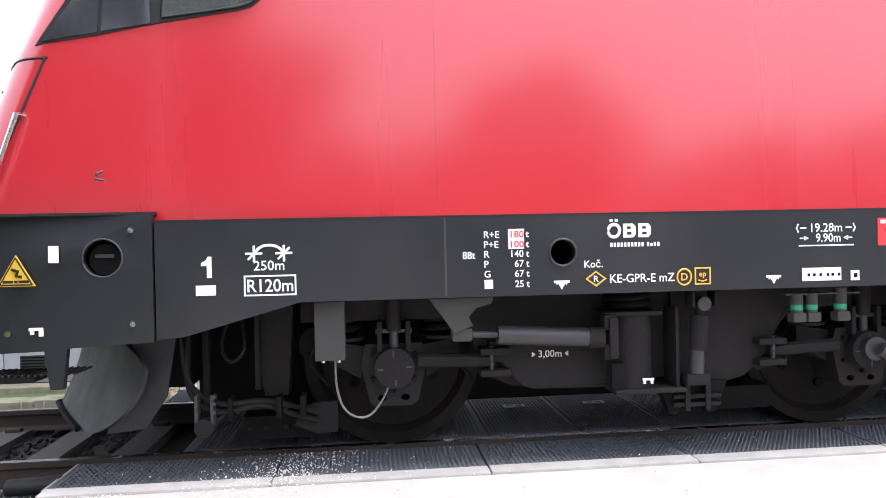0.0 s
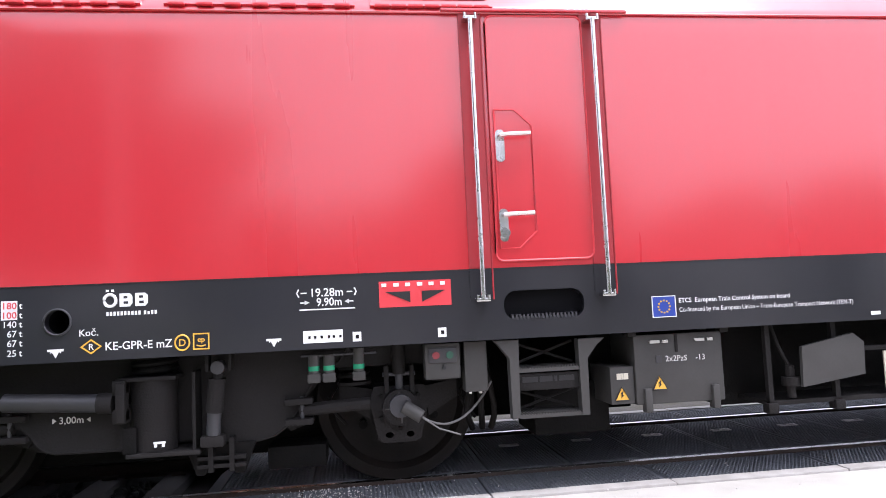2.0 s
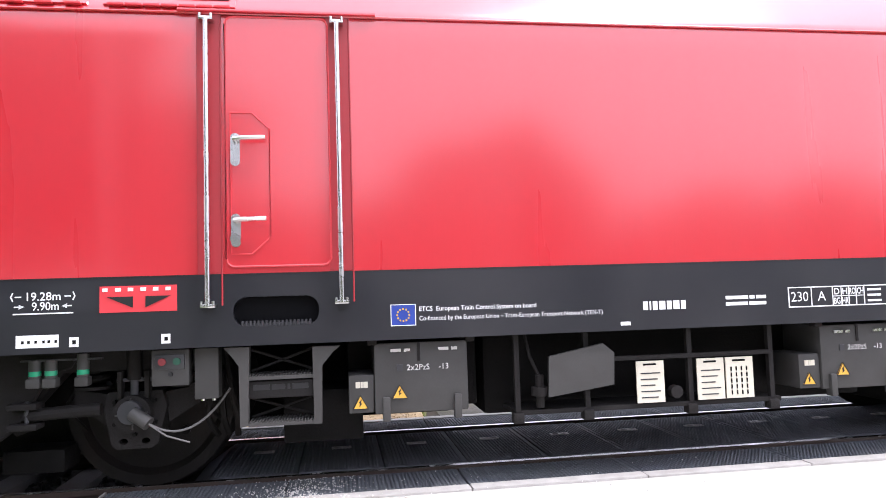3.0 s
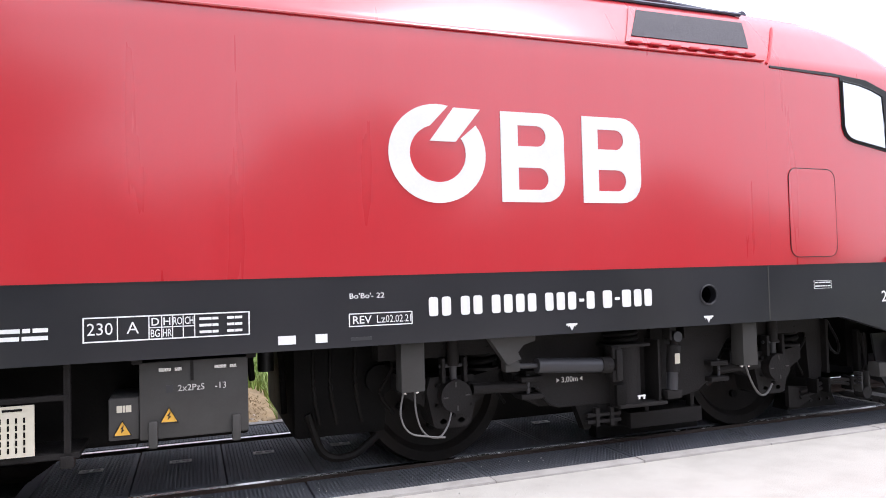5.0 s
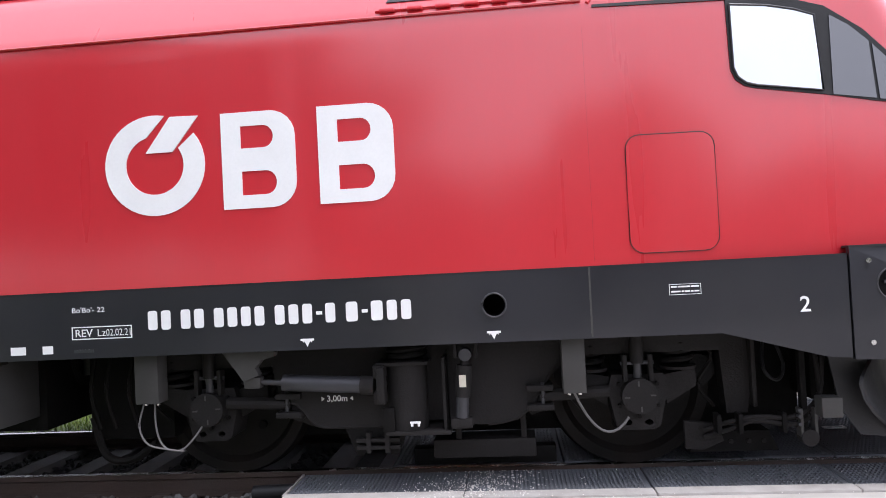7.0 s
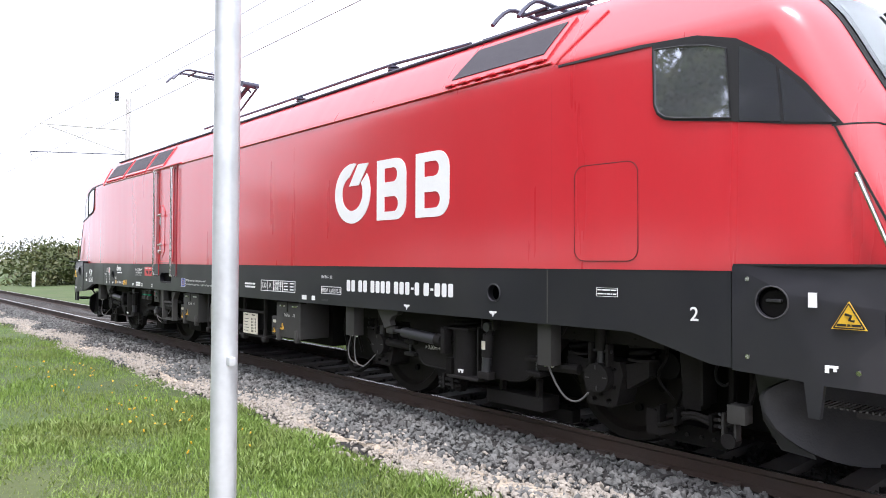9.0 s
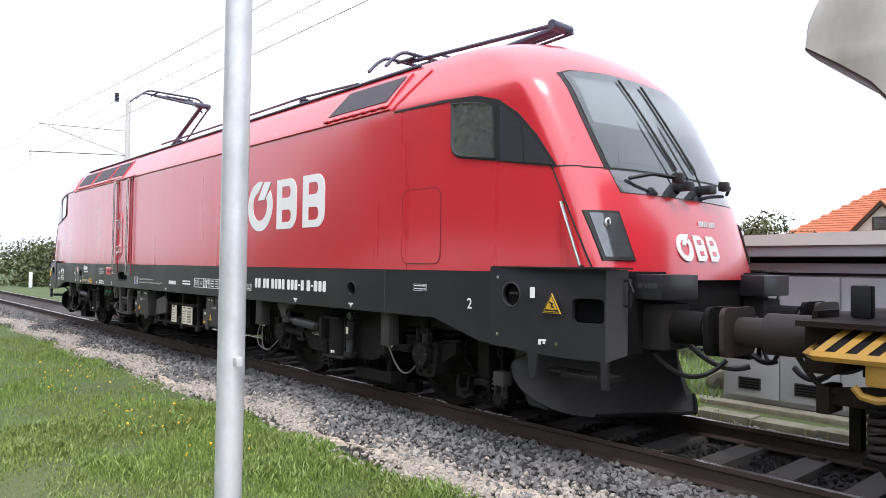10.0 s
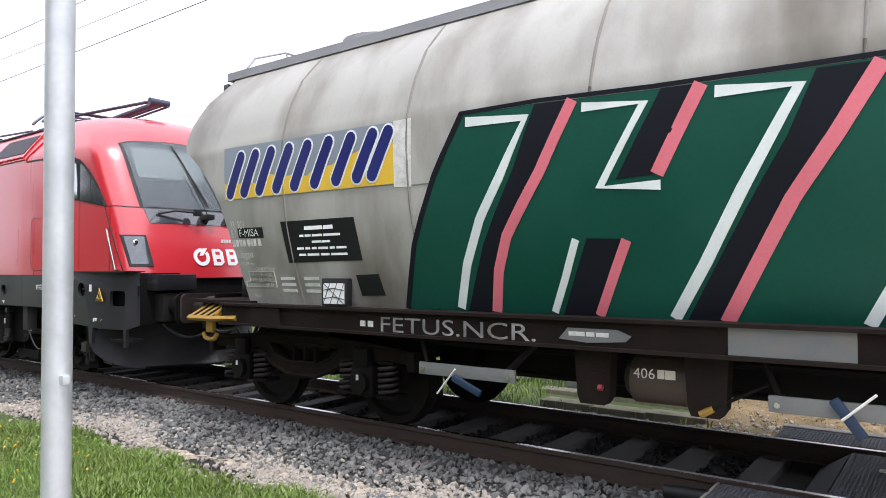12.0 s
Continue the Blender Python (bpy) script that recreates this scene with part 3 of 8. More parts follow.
def build_ballast():
    rng = np.random.default_rng(4)
    # Stones between the rails get the copy with the train's shade coloured in.
    for where, material, label in ((((-12, -1.7, -1.95, -0.85, 900), (-34, -12, -2.05, -0.85, 240), (-14, -1.7, 0.85, 2.0, 280), (CROSS_X1 + 0.2, CROSS_X1 + 5, -2.0, -0.85, 120)), BALLAST,
                                    "loose grey broken ballast stones along the track"),
                                   (((-12, -1.6, -0.68, 0.68, 300), (-30, -12, -0.68, 0.68, 100), (CROSS_X1 + 0.2, CROSS_X1 + 5, -0.68, 0.68, 100)), BALLASTSHADE, "ballast stones between the rails, coloured dark for the train's shade")):
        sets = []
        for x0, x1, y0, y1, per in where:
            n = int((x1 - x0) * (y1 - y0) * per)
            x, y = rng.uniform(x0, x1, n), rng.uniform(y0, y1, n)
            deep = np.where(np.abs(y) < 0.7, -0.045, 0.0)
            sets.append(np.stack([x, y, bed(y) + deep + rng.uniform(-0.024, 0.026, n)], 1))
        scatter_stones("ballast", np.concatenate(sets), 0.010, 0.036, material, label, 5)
    n = 26000
    x = -2.2 - rng.uniform(0, 1, n) ** 1.4 * 30
    y = -1.92 + rng.normal(0, 0.15, n) * (1 + 0.8 * np.clip((x + 5) / 2.5, 0, 1)) + 0.10 * np.sin(x * 1.3) + 0.05 * np.sin(x * 3.1)
    thin = rng.uniform(0, 1, n) < np.clip(0.55 + 0.7 * np.sin(x * 1.9 + 0.6) * np.sin(x * 0.7 + y * 5), 0.08, 1)
    pale = np.stack([x, y, bed(y) + rng.uniform(0.008, 0.030, n)], 1)[thin & (y < -1.5)]
    strip = bmesh.new()
    last = None
    for i in range(420):
        u = -2.1 - 0.07 * i * (1 + i / 420)
        mid = -1.93 + 0.07 * math.sin(u * 1.3) + 0.04 * math.sin(u * 3.1)
        half = 0.085 + 0.05 * math.sin(u * 2.3) + 0.03 * math.sin(u * 6.7) + 0.10 * max(0, 1 - abs(u + 3.6) / 1.6)
        row = [strip.verts.new((u, mid + half * q + 0.02 * math.sin(u * 17 + q * 5), float(bed(np.array(mid + half * q))) + (0.022 if abs(q) < 1 else -0.02) + 0.006 * math.sin(u * 23 + q * 3))) for q in (-1, -0.5, 0, 0.5, 1)]
        if last:
            for k in range(4):
                strip.faces.new((last[k], row[k], row[k + 1], last[k + 1]))
        last = row
    lone("dirt_strip", strip, PALEDIRT, "pale gravelly dirt strip between ballast and grass", kind="structure")
    far, last = bmesh.new(), None
    for i in range(60):
        u = 4.6 + 0.22 * i
        row = [far.verts.new((u, 1.72 + q * (6.5 + 0.5 * math.sin(u * 1.7)) + 0.05 * math.sin(u * 9 + q * 11), -0.05 - 0.25 * q * q + 0.012 * math.sin(u * 5 + q * 17) - (0.25 if i in (0, 59) else 0))) for q in (0, 0.05, 0.12, 0.25, 0.45, 0.7, 1)]
        if last:
            for k in range(6):
                far.faces.new((last[k], last[k + 1], row[k + 1], row[k]))
        last = row
    lone("gravel_track", far, PALEDIRT, "pale gravel track beyond the crossing", kind="structure")
    scatter_stones("gravel_strip", pale, 0.008, 0.030, PALESTONE, "strip of pale limestone gravel beside the ballast", 6)
    n = 3200
    x, y = rng.uniform(-2.4, 1.3, n), 1.5 + np.abs(rng.normal(0, 0.55, n))
    foot = np.array([max(bank_height(a, b), float(bed(np.array(b)))) if b < 2.15 else bank_height(a, b) for a, b in zip(x, y)])
    scatter_stones("foot_gravel", np.stack([x, y, foot + 0.004], 1), 0.014, 0.034, PALESTONE, "pale gravel at the foot of the straw bank", 16)
    n = 1000
    x = rng.normal(-0.22, 0.24, n)
    y = -1.28 + rng.normal(0, 0.20, n) + 0.3 * (x + 0.22)
    grit = np.stack([x, np.clip(y, -1.9, -0.88), np.where(y < -1.44, -0.008, 0.0)], 1)
    x2 = rng.uniform(CROSS_X0, 3, 120)
    grit = np.concatenate([grit, np.stack([x2, rng.uniform(-1.9, -0.9, 120), np.full(120, -0.002)], 1)])
    n = 900
    x3, y3 = rng.uniform(CROSS_X0 - 0.35, CROSS_X0 + 0.5, n), -1.42 - np.abs(rng.normal(0, 0.25, n))
    grit = np.concatenate([grit, np.stack([x3, y3, np.where(x3 < CROSS_X0 - 0.15, -0.12, -0.01)], 1)])
    scatter_stones("grit", grit, 0.0018, 0.0062, GRIT, "pale grit scattered on the panel joints", 7)


def scatter_blades(name, x, y, z, height, material, label, seed, lean=0.5):
    rng = np.random.default_rng(seed)
    n = len(x)
    a, b = rng.uniform(0, math.tau, n), rng.uniform(0, math.tau, n)
    wide = rng.uniform(0.0022, 0.005, n) * (1 + height / 0.1)
    base = np.stack([x, y, z], 1)
    side = np.stack([np.cos(a), np.sin(a), 0 * a], 1) * wide[:, None]
    bend = np.stack([np.cos(b), np.sin(b), 0 * b], 1) * (height * rng.uniform(0.1, lean, n))[:, None]
    mid = base + bend * 0.35 + np.array([0, 0, 1]) * (height * 0.6)[:, None]
    tip = base + bend + np.array([0, 0, 1]) * height[:, None]
    pts = np.stack([base - side, base + side, mid + side * 0.8, mid - side * 0.8, tip], 1).reshape(-1, 3)
    k = np.arange(n)[:, None] * 5
    me = bpy.data.meshes.new(name)
    me.from_pydata(pts, [], [tuple(r) for r in (k + [0, 1, 2, 3]).tolist()] + [tuple(r) for r in (k + [3, 2, 4]).tolist()])
    me.materials.append(material)
    return tagged(new(name, me), label, kind="stuff")


def bank_height(x, y):
    """The straw-covered bank beside the cabin."""
    h = 0.10 + 0.40 * min(1, max(0, (0.4 - x) / 1.6))
    h *= min(1, max(0, (x + 2.85) / 0.35)) * min(1, max(0, (1.35 - x) / 0.4))
    q = min(1, max(0, (y - 1.75) / 2.2))
    return -0.335 + h * q * q * (3 - 2 * q) + 0.02 * math.sin(x * 9 + y * 4) * math.sin(y * 7)


def build_grass():
    rng = np.random.default_rng(8)
    n = 150000
    d = rng.uniform(0, 1, n) ** 1.7
    x = -1.9 - d * 26
    y = -2.02 - rng.uniform(0, 1, n) ** 1.1 * (2.5 + d * 7)
    edge = -2.03 + 0.07 * np.sin(x * 1.3) - 0.08 * np.sin(x * 3.3 + 1)
    clump = np.sin(x * 2.1 + 0.7 * np.sin(y * 3)) * np.sin(y * 2.7 + np.sin(x * 1.7))
    keep = (y < edge) & (rng.uniform(0, 1, n) < 0.72 + 0.28 * clump)
    x, y, clump = x[keep], y[keep], clump[keep]
    h = rng.uniform(0.02, 0.06, len(x)) * (1 + 0.35 * clump) * (1 + d[keep] * 0.6)
    scatter_blades("grass", x, y, np.full(len(x), -0.33), h, BLADE, "short mown grass with dry stalks on the verge", 9)
    n = 110000
    x, y = -1.9 - rng.uniform(0, 1, n) ** 1.15 * 7, -2.05 - np.abs(rng.normal(0, 1, n)) * 2.6
    edge = -2.03 + 0.07 * np.sin(x * 1.3) - 0.08 * np.sin(x * 3.3 + 1) - 0.06 * np.sin(x * 7.1)
    clump = np.sin(x * 3.1 + 0.9 * np.sin(y * 4)) * np.sin(y * 3.7 + np.sin(x * 2.7))
    keep = (y < edge) & (rng.uniform(0, 1, n) < 0.65 + 0.35 * clump)
    x, y, clump = x[keep], y[keep], clump[keep]
    scatter_blades("verge_tufts", x, y, np.full(len(x), -0.33), rng.uniform(0.025, 0.075, len(x)) * (1 + 0.6 * clump), BLADE, "tufts of green grass round the pole", 14, 0.9)
    n = 26000
    x, y = rng.uniform(-26, -1.8, n), 2.05 + rng.uniform(0, 1, n) ** 1.5 * 6
    keep = ((x < -4.9) | (y < 2.3) & (rng.uniform(0, 1, n) < 0.2)) & (rng.uniform(0, 1, n) < 0.9)
    x, y = x[keep], y[keep]
    scatter_blades("long_grass", x, y, np.full(len(x), -0.34), rng.uniform(0.06, 0.2, len(x)), BLADE, "longer unmown grass beyond the track", 10, 0.8)
    n = 16000
    x, y = rng.uniform(-2.6, 1.1, n), rng.uniform(1.75, 4.6, n)
    z = np.array([bank_height(a, b) for a, b in zip(x, y)])
    scatter_blades("straw", x, y, z - 0.01, rng.uniform(0.02, 0.06, len(x)), STRAW, "dry straw litter on the bank beyond the track", 11, 2.5)
    n = 30000
    x, y = rng.uniform(-2.6, 9.5, n), 2.9 + rng.uniform(0, 1, n) ** 1.3 * 7
    keep = (x > 1.2) | (y > 5.1 + 0.3 * np.sin(x * 3))
    x, y = x[keep], y[keep]
    z = np.array([bank_height(a, b) if a < 1.2 and b < 5.5 else -0.34 for a, b in zip(x, y)])
    scatter_blades("verge_grass", x, y, z, rng.uniform(0.10, 0.30, len(x)), BLADE, "tall rough grass on the verge beyond the track", 13, 0.8)
    # yellow flower heads
    n = 60
    x, y = rng.uniform(-14, -6, n), rng.uniform(-3.6, -2.6, n)
    scatter_stones("flowers", np.stack([x, y, np.full(n, -0.24)], 1), 0.012, 0.018, YELLOW, "small yellow flowers in the grass", 12)


build_ground()
build_road()
build_crossing()
build_track()

# ---- the locomotive; x runs along it from its middle, z from the rail heads ----
ROOF_Z = [1.5, 3.12, 3.20, 3.30, 3.45, 3.60, 3.72, 3.80, 3.85, 3.88]
HALF_W = [1.5, 1.5, 1.488, 1.43, 1.335, 1.235, 1.12, 0.90, 0.60, 0.20]
NOSE_Z = [1.40, 1.55, 1.97, 2.16, 2.36, 3.00, 3.29, 3.45, 3.60, 3.72, 3.80, 3.85, 3.88]
NOSE_X = [9.05, 9.03, 8.90, 8.83, 8.75, 8.44, 8.29, 8.18, 8.02, 7.80, 7.55, 7.20, 6.6]
NOSE_P, CAB_TAPER = 2.5, 0.04


def half_width(z):
    return float(np.interp(z, ROOF_Z, HALF_W))


def nose_x(z):
    return float(np.interp(z, NOSE_Z, NOSE_X))


def nose_a(z):
    """How far the rounding of the nose reaches back at the height z."""
    return float(np.interp(z, [3.1, 3.45, 3.7, 3.88], [0.45, 0.60, 0.90, 1.30]))


def taper(x):
    return 1 - CAB_TAPER * max(0.0, abs(x) - 6.2)


def side_y(x, z):
    a = nose_a(z)
    t = max(0.0, (abs(x) - nose_x(z) + a) / a)
    return half_width(z) * max(0.0, 1 - min(t, 0.9999) ** NOSE_P) ** (1 / NOSE_P) * taper(x)


def on_side(x, z, out=0.0):
    """The body's near side at x along and z up, moved out."""
    return Vector((x, -side_y(x, z) - out, z))


def on_front(y, z, out=0.0, end=1):
    """The nose at y across and z up, moved out."""
    lo, hi = nose_x(z) - nose_a(z) - 1.2, nose_x(z)
    for _ in range(26):
        mid = (lo + hi) / 2
        lo, hi = (mid, hi) if side_y(mid, z) > abs(y) else (lo, mid)
    return Vector((end * (lo + out), y, z + out * 0.3))


def build_body(loco):
    bm, loops = bmesh.new(), []
    zs = [1.42, 1.5, 1.7, 1.97, 2.16, 2.36, 2.6, 2.85, 3.0, 3.1, 3.16, 3.2, 3.25, 3.3, 3.37, 3.45, 3.52, 3.6, 3.66, 3.72, 3.76, 3.8, 3.83, 3.85, 3.88]
    for z in zs:
        w, reach = half_width(z), nose_a(z)
        c = nose_x(z) - reach
        knick = min(6.2, c - 0.05)
        near = [(x, -w) for x in [-c, -(c + knick) / 2, *np.linspace(-knick, knick, 21), (c + knick) / 2, c]]
        turn = []
        for i in range(1, 28):
            a = math.pi / 2 * i / 28
            turn.append((c + reach * math.sin(a) ** (2 / NOSE_P), -w * math.cos(a) ** (2 / NOSE_P)))
        half = [(x, y * taper(x)) for x, y in near + turn + [(c + reach, 0.0)]]
        left = [(-x, y * taper(x)) for x, y in turn[::-1]]
        front = left + half
        loop = front + [(x, -y) for x, y in front[:-1][::-1]] + [(-(c + reach), 0.0)]
        loops.append([bm.verts.new((x, y, z)) for x, y in loop])
    for a, b in zip(loops, loops[1:]):
        for k in range(len(a)):
            bm.faces.new((a[k], a[(k + 1) % len(a)], b[(k + 1) % len(a)], b[k]))
    bm.faces.new(loops[-1])
    bm.faces.new(loops[0][::-1])
    body = part("body_shell", bm, RED, loco, "glossy red painted body shell", 24)
    # shoulder moulding along the roof edge and gutter above
    for s in (-1, 1):
        part("shoulder_moulding", tube([(x, s * 1.503, 3.18) for x in np.linspace(-6.2, 6.2, 20)], 0.010, 6), RED, body)
        part("roof_gutter", tube([(x, s * 1.16, 3.70) for x in np.linspace(-6.3, 6.3, 20)], 0.016, 6), PANTO, body)
    # panel seams of the cab modules
    for e in (-1, 1):
        part("seam", tube([on_side(e * 6.2, z, -0.0036) for z in np.linspace(1.5, 3.15, 12)], 0.004, 5), OXIDE, body)
        part("seam", tube([on_side(e * (8.31 + 0.40 * (2.38 - z) / 0.88), z, 0.0) for z in np.linspace(2.38, 1.5, 14)], 0.008, 5), BLACK, body)
        part("belt_seam", tube([on_side(e * x, 2.37, 0.0) for x in np.linspace(8.30, 8.52, 6)] + [on_front(y, 2.36, 0.0, e) for y in np.linspace(-1.24, -1.03, 6)], 0.007, 5), BLACK, body)
    return body


def build_band(loco):
    low = [(-7.725, 1.468), (-7.725, 0.83), (-7.58, 0.84), (-6.96, 1.01), (6.96, 1.01), (7.58, 0.84), (7.725, 0.83), (7.725, 1.468)]
    pocket = round_rect(-2.77, -2.23, 1.13, 1.32, 0.085)
    for s in (-1, 1):
        holes = [ring_of(-5.49, 1.25, 0.074, 24), ring_of(5.545, 1.25, 0.074, 24)] + ([pocket] if s < 0 else [])
        band = part("skirt_band", plate(low[::-1], s * 1.502, s * 1.44, holes), GREY, loco, "dark grey painted skirt band")
        if s > 0:
            continue
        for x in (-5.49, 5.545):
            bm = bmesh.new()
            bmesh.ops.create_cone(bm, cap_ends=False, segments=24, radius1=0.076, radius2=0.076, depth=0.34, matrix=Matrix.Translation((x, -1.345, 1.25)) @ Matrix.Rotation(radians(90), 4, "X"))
            # Socket lining and back, and the step recess, have their shade coloured in.
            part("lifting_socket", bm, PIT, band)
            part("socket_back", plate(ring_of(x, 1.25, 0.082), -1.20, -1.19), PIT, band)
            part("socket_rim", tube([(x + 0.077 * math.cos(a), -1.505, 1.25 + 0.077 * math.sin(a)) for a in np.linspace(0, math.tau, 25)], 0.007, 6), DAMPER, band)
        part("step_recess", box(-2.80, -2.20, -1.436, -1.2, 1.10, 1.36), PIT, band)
        bm = bmesh.new()
        for i in range(18):
            add_box(bm, -2.72 + i * 0.025, -2.708 + i * 0.025, -1.50, -1.44, 1.135, 1.165)
        add_box(bm, -2.72, -2.28, -1.49, -1.44, 1.13, 1.15)
        part("step_tread", bm, DAMPER, band)
        for x in (-6.16, 6.16):
            part("seam", box(x - 0.006, x + 0.006, -1.5035, -1.49, 1.02, 1.464), LIGHTBOX, band, smooth=0)
        part("band_shadow_gap", box(-7.72, 7.72, -1.5045, -1.49, 1.465, 1.471), BLACK, band, smooth=0)
    part("floor_pan", box(-7.7, 7.7, -1.43, 1.43, 1.03, 1.12), DARKFRAME, loco)


def build_cab_windows(loco, e):
    """Side window group of the cab at the end e on the near side."""
    surround = [(6.27, 3.145), (7.0, 3.148), (7.45, 3.12), (7.72, 3.04), (7.95, 2.88), (8.15, 2.67), (8.37, 2.365),
                (8.02, 2.418), (7.70, 2.478), (7.27, 2.543), (7.20, 2.562), (7.145, 2.605), (7.118, 2.67), (7.108, 3.118), (6.27, 3.128)]
    glass = [(7.13, 3.085), (7.36, 3.065), (7.53, 3.03), (7.655, 2.985), (7.685, 2.505), (7.275, 2.562), (7.21, 2.58), (7.16, 2.62), (7.136, 2.68)]
    front1 = [(7.745, 2.98), (7.86, 2.91), (7.98, 2.80), (8.01, 2.435), (7.745, 2.475)]
    front2 = [(8.0, 2.78), (8.14, 2.63), (8.33, 2.385), (8.03, 2.43)]
    onto = lambda x, z, o: on_side(x, z, o)
    lift = 0.0 if e > 0 else 0.075
    flip = lambda poly: [(e * x, z + lift) for x, z in (poly if e > 0 else poly[::-1])]
    frame = part("window_surround", skin(flip(surround), onto, 0.008, 0.02), BLACK, loco, "black rubber surround of the cab side window")
    part("window_pane", skin(flip(glass), onto, 0.012, 0.01), WINDOW, frame, "dark reflecting side window")
    part("tinted_panel", skin(flip(front1), onto, 0.013, 0.01), PANELDARK, frame)
    part("tinted_panel", skin(flip(front2), onto, 0.013, 0.01), PANELDARK, frame)
    rim = [on_side(e * x, z + lift, 0.016) for x, z in glass + glass[:1]]
    part("window_rim", tube(rim, 0.006, 6), DAMPER, frame, "grey metal window rim")


def build_nose(loco, e):
    onto = lambda y, z, o: on_front(y, z, o, e)
    screen = [(-1.035, 2.36), (1.035, 2.36), (1.06, 2.8), (1.08, 3.25), (0.95, 3.295), (0.5, 3.335), (0, 3.345), (-0.5, 3.335), (-0.95, 3.295), (-1.08, 3.25), (-1.06, 2.8)]
    shell = part("windscreen_frame", skin([(y * 1.03, 2.36 + (z - 2.36) * 1.025 - 0.012) for y, z in screen], onto, 0.006, 0.02), BLACK, loco, "black windscreen gasket")
    inner = [(y * 0.985, 2.375 + (z - 2.36) * 0.975) for y, z in screen]
    # One flat sheet; the cab's unlit depth is put into its dark colour.
    part("cab_interior", skin(inner, onto, 0.0085, 0.005), CABDARK, shell, "flat dark sheet for the unlit cab behind the windscreen")
    for y0, y1, low in ((-1.0, -0.06, 2.78), (0.06, 1.0, 2.84)):
        part("sun_blind", skin([(y0, low), (y1, low), (y1, 3.22), (y0, 3.22)], onto, 0.0115, 0.004), BLIND, shell, "pale grey half-drawn sun blind")
    part("desk_edge", skin([(-0.9, 2.42), (0.95, 2.42), (0.9, 2.50), (-0.85, 2.53)], onto, 0.0115, 0.004), DAMPER, shell)
    pane = part("windscreen", skin(screen, onto, 0.020, 0.006), SCREEN, shell, "large clear windscreen, reflecting the sky")
    pane.visible_shadow = False
    part("apron", skin([(-0.99, 2.15), (0.99, 2.15), (1.03, 2.345), (-1.03, 2.345)], onto, 0.008, 0.012), PANELDARK, shell, "dark glossy strip below the windscreen")
    for s in (-1, 1):
        outline = [(s * -1.325, 1.985), (s * -1.07, 1.985), (s * -1.03, 1.575), (s * -1.28, 1.575)]
        inner = [(s * -1.30, 1.962), (s * -1.095, 1.96), (s * -1.06, 1.60), (s * -1.265, 1.60)]
        light = part("headlight_frame", skin(outline, onto, 0.012, 0.03, 0.06), BLACK, loco, "black headlight frame")
        part("headlight_glass", skin(inner, onto, 0.018, 0.01, 0.06), LENS, light, "clear headlight glass")
        for k, z in enumerate((1.88,)):
            c = on_front(s * -1.19, z, 0.016, e)
            bm = bmesh.new()
            bmesh.ops.create_uvsphere(bm, u_segments=12, v_segments=8, radius=0.045, matrix=Matrix.Translation(c) @ Matrix.Diagonal((0.35, 1, 1, 1)))
            part("reflector", bm, STEEL, light)
        # grab rail beside the headlight
        top, foot = on_side(e * 8.43, 2.06, 0.0), on_side(e * 8.62, 1.53, 0.0)
        off = Vector((0.02 * e, -0.055, 0))
        pts = [top, top + off, foot + off, foot]
        pts = [Vector((p.x, p.y * (1 if s < 0 else -1), p.z)) for p in pts]
        part("grab_rail", tube(pts, 0.014, 8), STEEL if s < 0 else STEEL, loco, "bright steel grab rail")
        # wiper with arm and blade
        base = on_front(s * 0.18, 2.28, 0.05, e)
        arm = [base] + [on_front(s * 0.18 - 0.16 * q, 2.28 + 0.62 * q, 0.06, e) for q in (0.2, 0.5, 0.8, 1.0)]
        wiper = part("wiper_arm", tube(arm, 0.009, 6), BLACK, loco)
        part("wiper_blade", tube([on_front(s * 0.18 + 0.06 - 0.30 * q, 2.42 + 0.86 * q, 0.035, e) for q in np.linspace(0, 1, 7)], 0.011, 5), BLACK, wiper)
        part("wiper_motor_cover", box(*sorted((base.x - 0.05 * e, base.x + 0.12 * e)), *sorted((s * 0.14, s * 0.27)), 2.22, 2.30, bevel=0.02), BLACK, wiper)
        # folding rear-view arm below the screen
        a, b = on_front(s * 0.88, 2.27, 0.03, e), on_front(s * 0.42, 2.26, 0.16, e)
        mirror = part("mirror_arm", tube([a, on_front(s * 0.7, 2.29, 0.12, e), b], 0.018, 6), BLACK, loco)
        part("mirror_housing", box(b.x - 0.04, b.x + 0.04, b.y - 0.04, b.y + 0.05, b.z - 0.045, b.z + 0.045, bevel=0.015), BLACK, mirror)
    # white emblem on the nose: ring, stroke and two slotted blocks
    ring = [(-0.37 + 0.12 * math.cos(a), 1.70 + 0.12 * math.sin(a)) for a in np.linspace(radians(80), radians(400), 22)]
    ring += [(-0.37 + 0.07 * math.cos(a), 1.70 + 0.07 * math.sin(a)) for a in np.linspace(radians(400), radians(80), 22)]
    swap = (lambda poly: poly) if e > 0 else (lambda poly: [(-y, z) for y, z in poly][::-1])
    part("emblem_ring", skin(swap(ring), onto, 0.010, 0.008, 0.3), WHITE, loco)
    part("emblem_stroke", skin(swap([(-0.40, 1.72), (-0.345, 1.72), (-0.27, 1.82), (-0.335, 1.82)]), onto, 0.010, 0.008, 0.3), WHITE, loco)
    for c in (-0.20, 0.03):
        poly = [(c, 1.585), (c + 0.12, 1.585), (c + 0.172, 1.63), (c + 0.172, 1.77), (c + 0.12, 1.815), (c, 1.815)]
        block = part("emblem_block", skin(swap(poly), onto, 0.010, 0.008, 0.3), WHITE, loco)
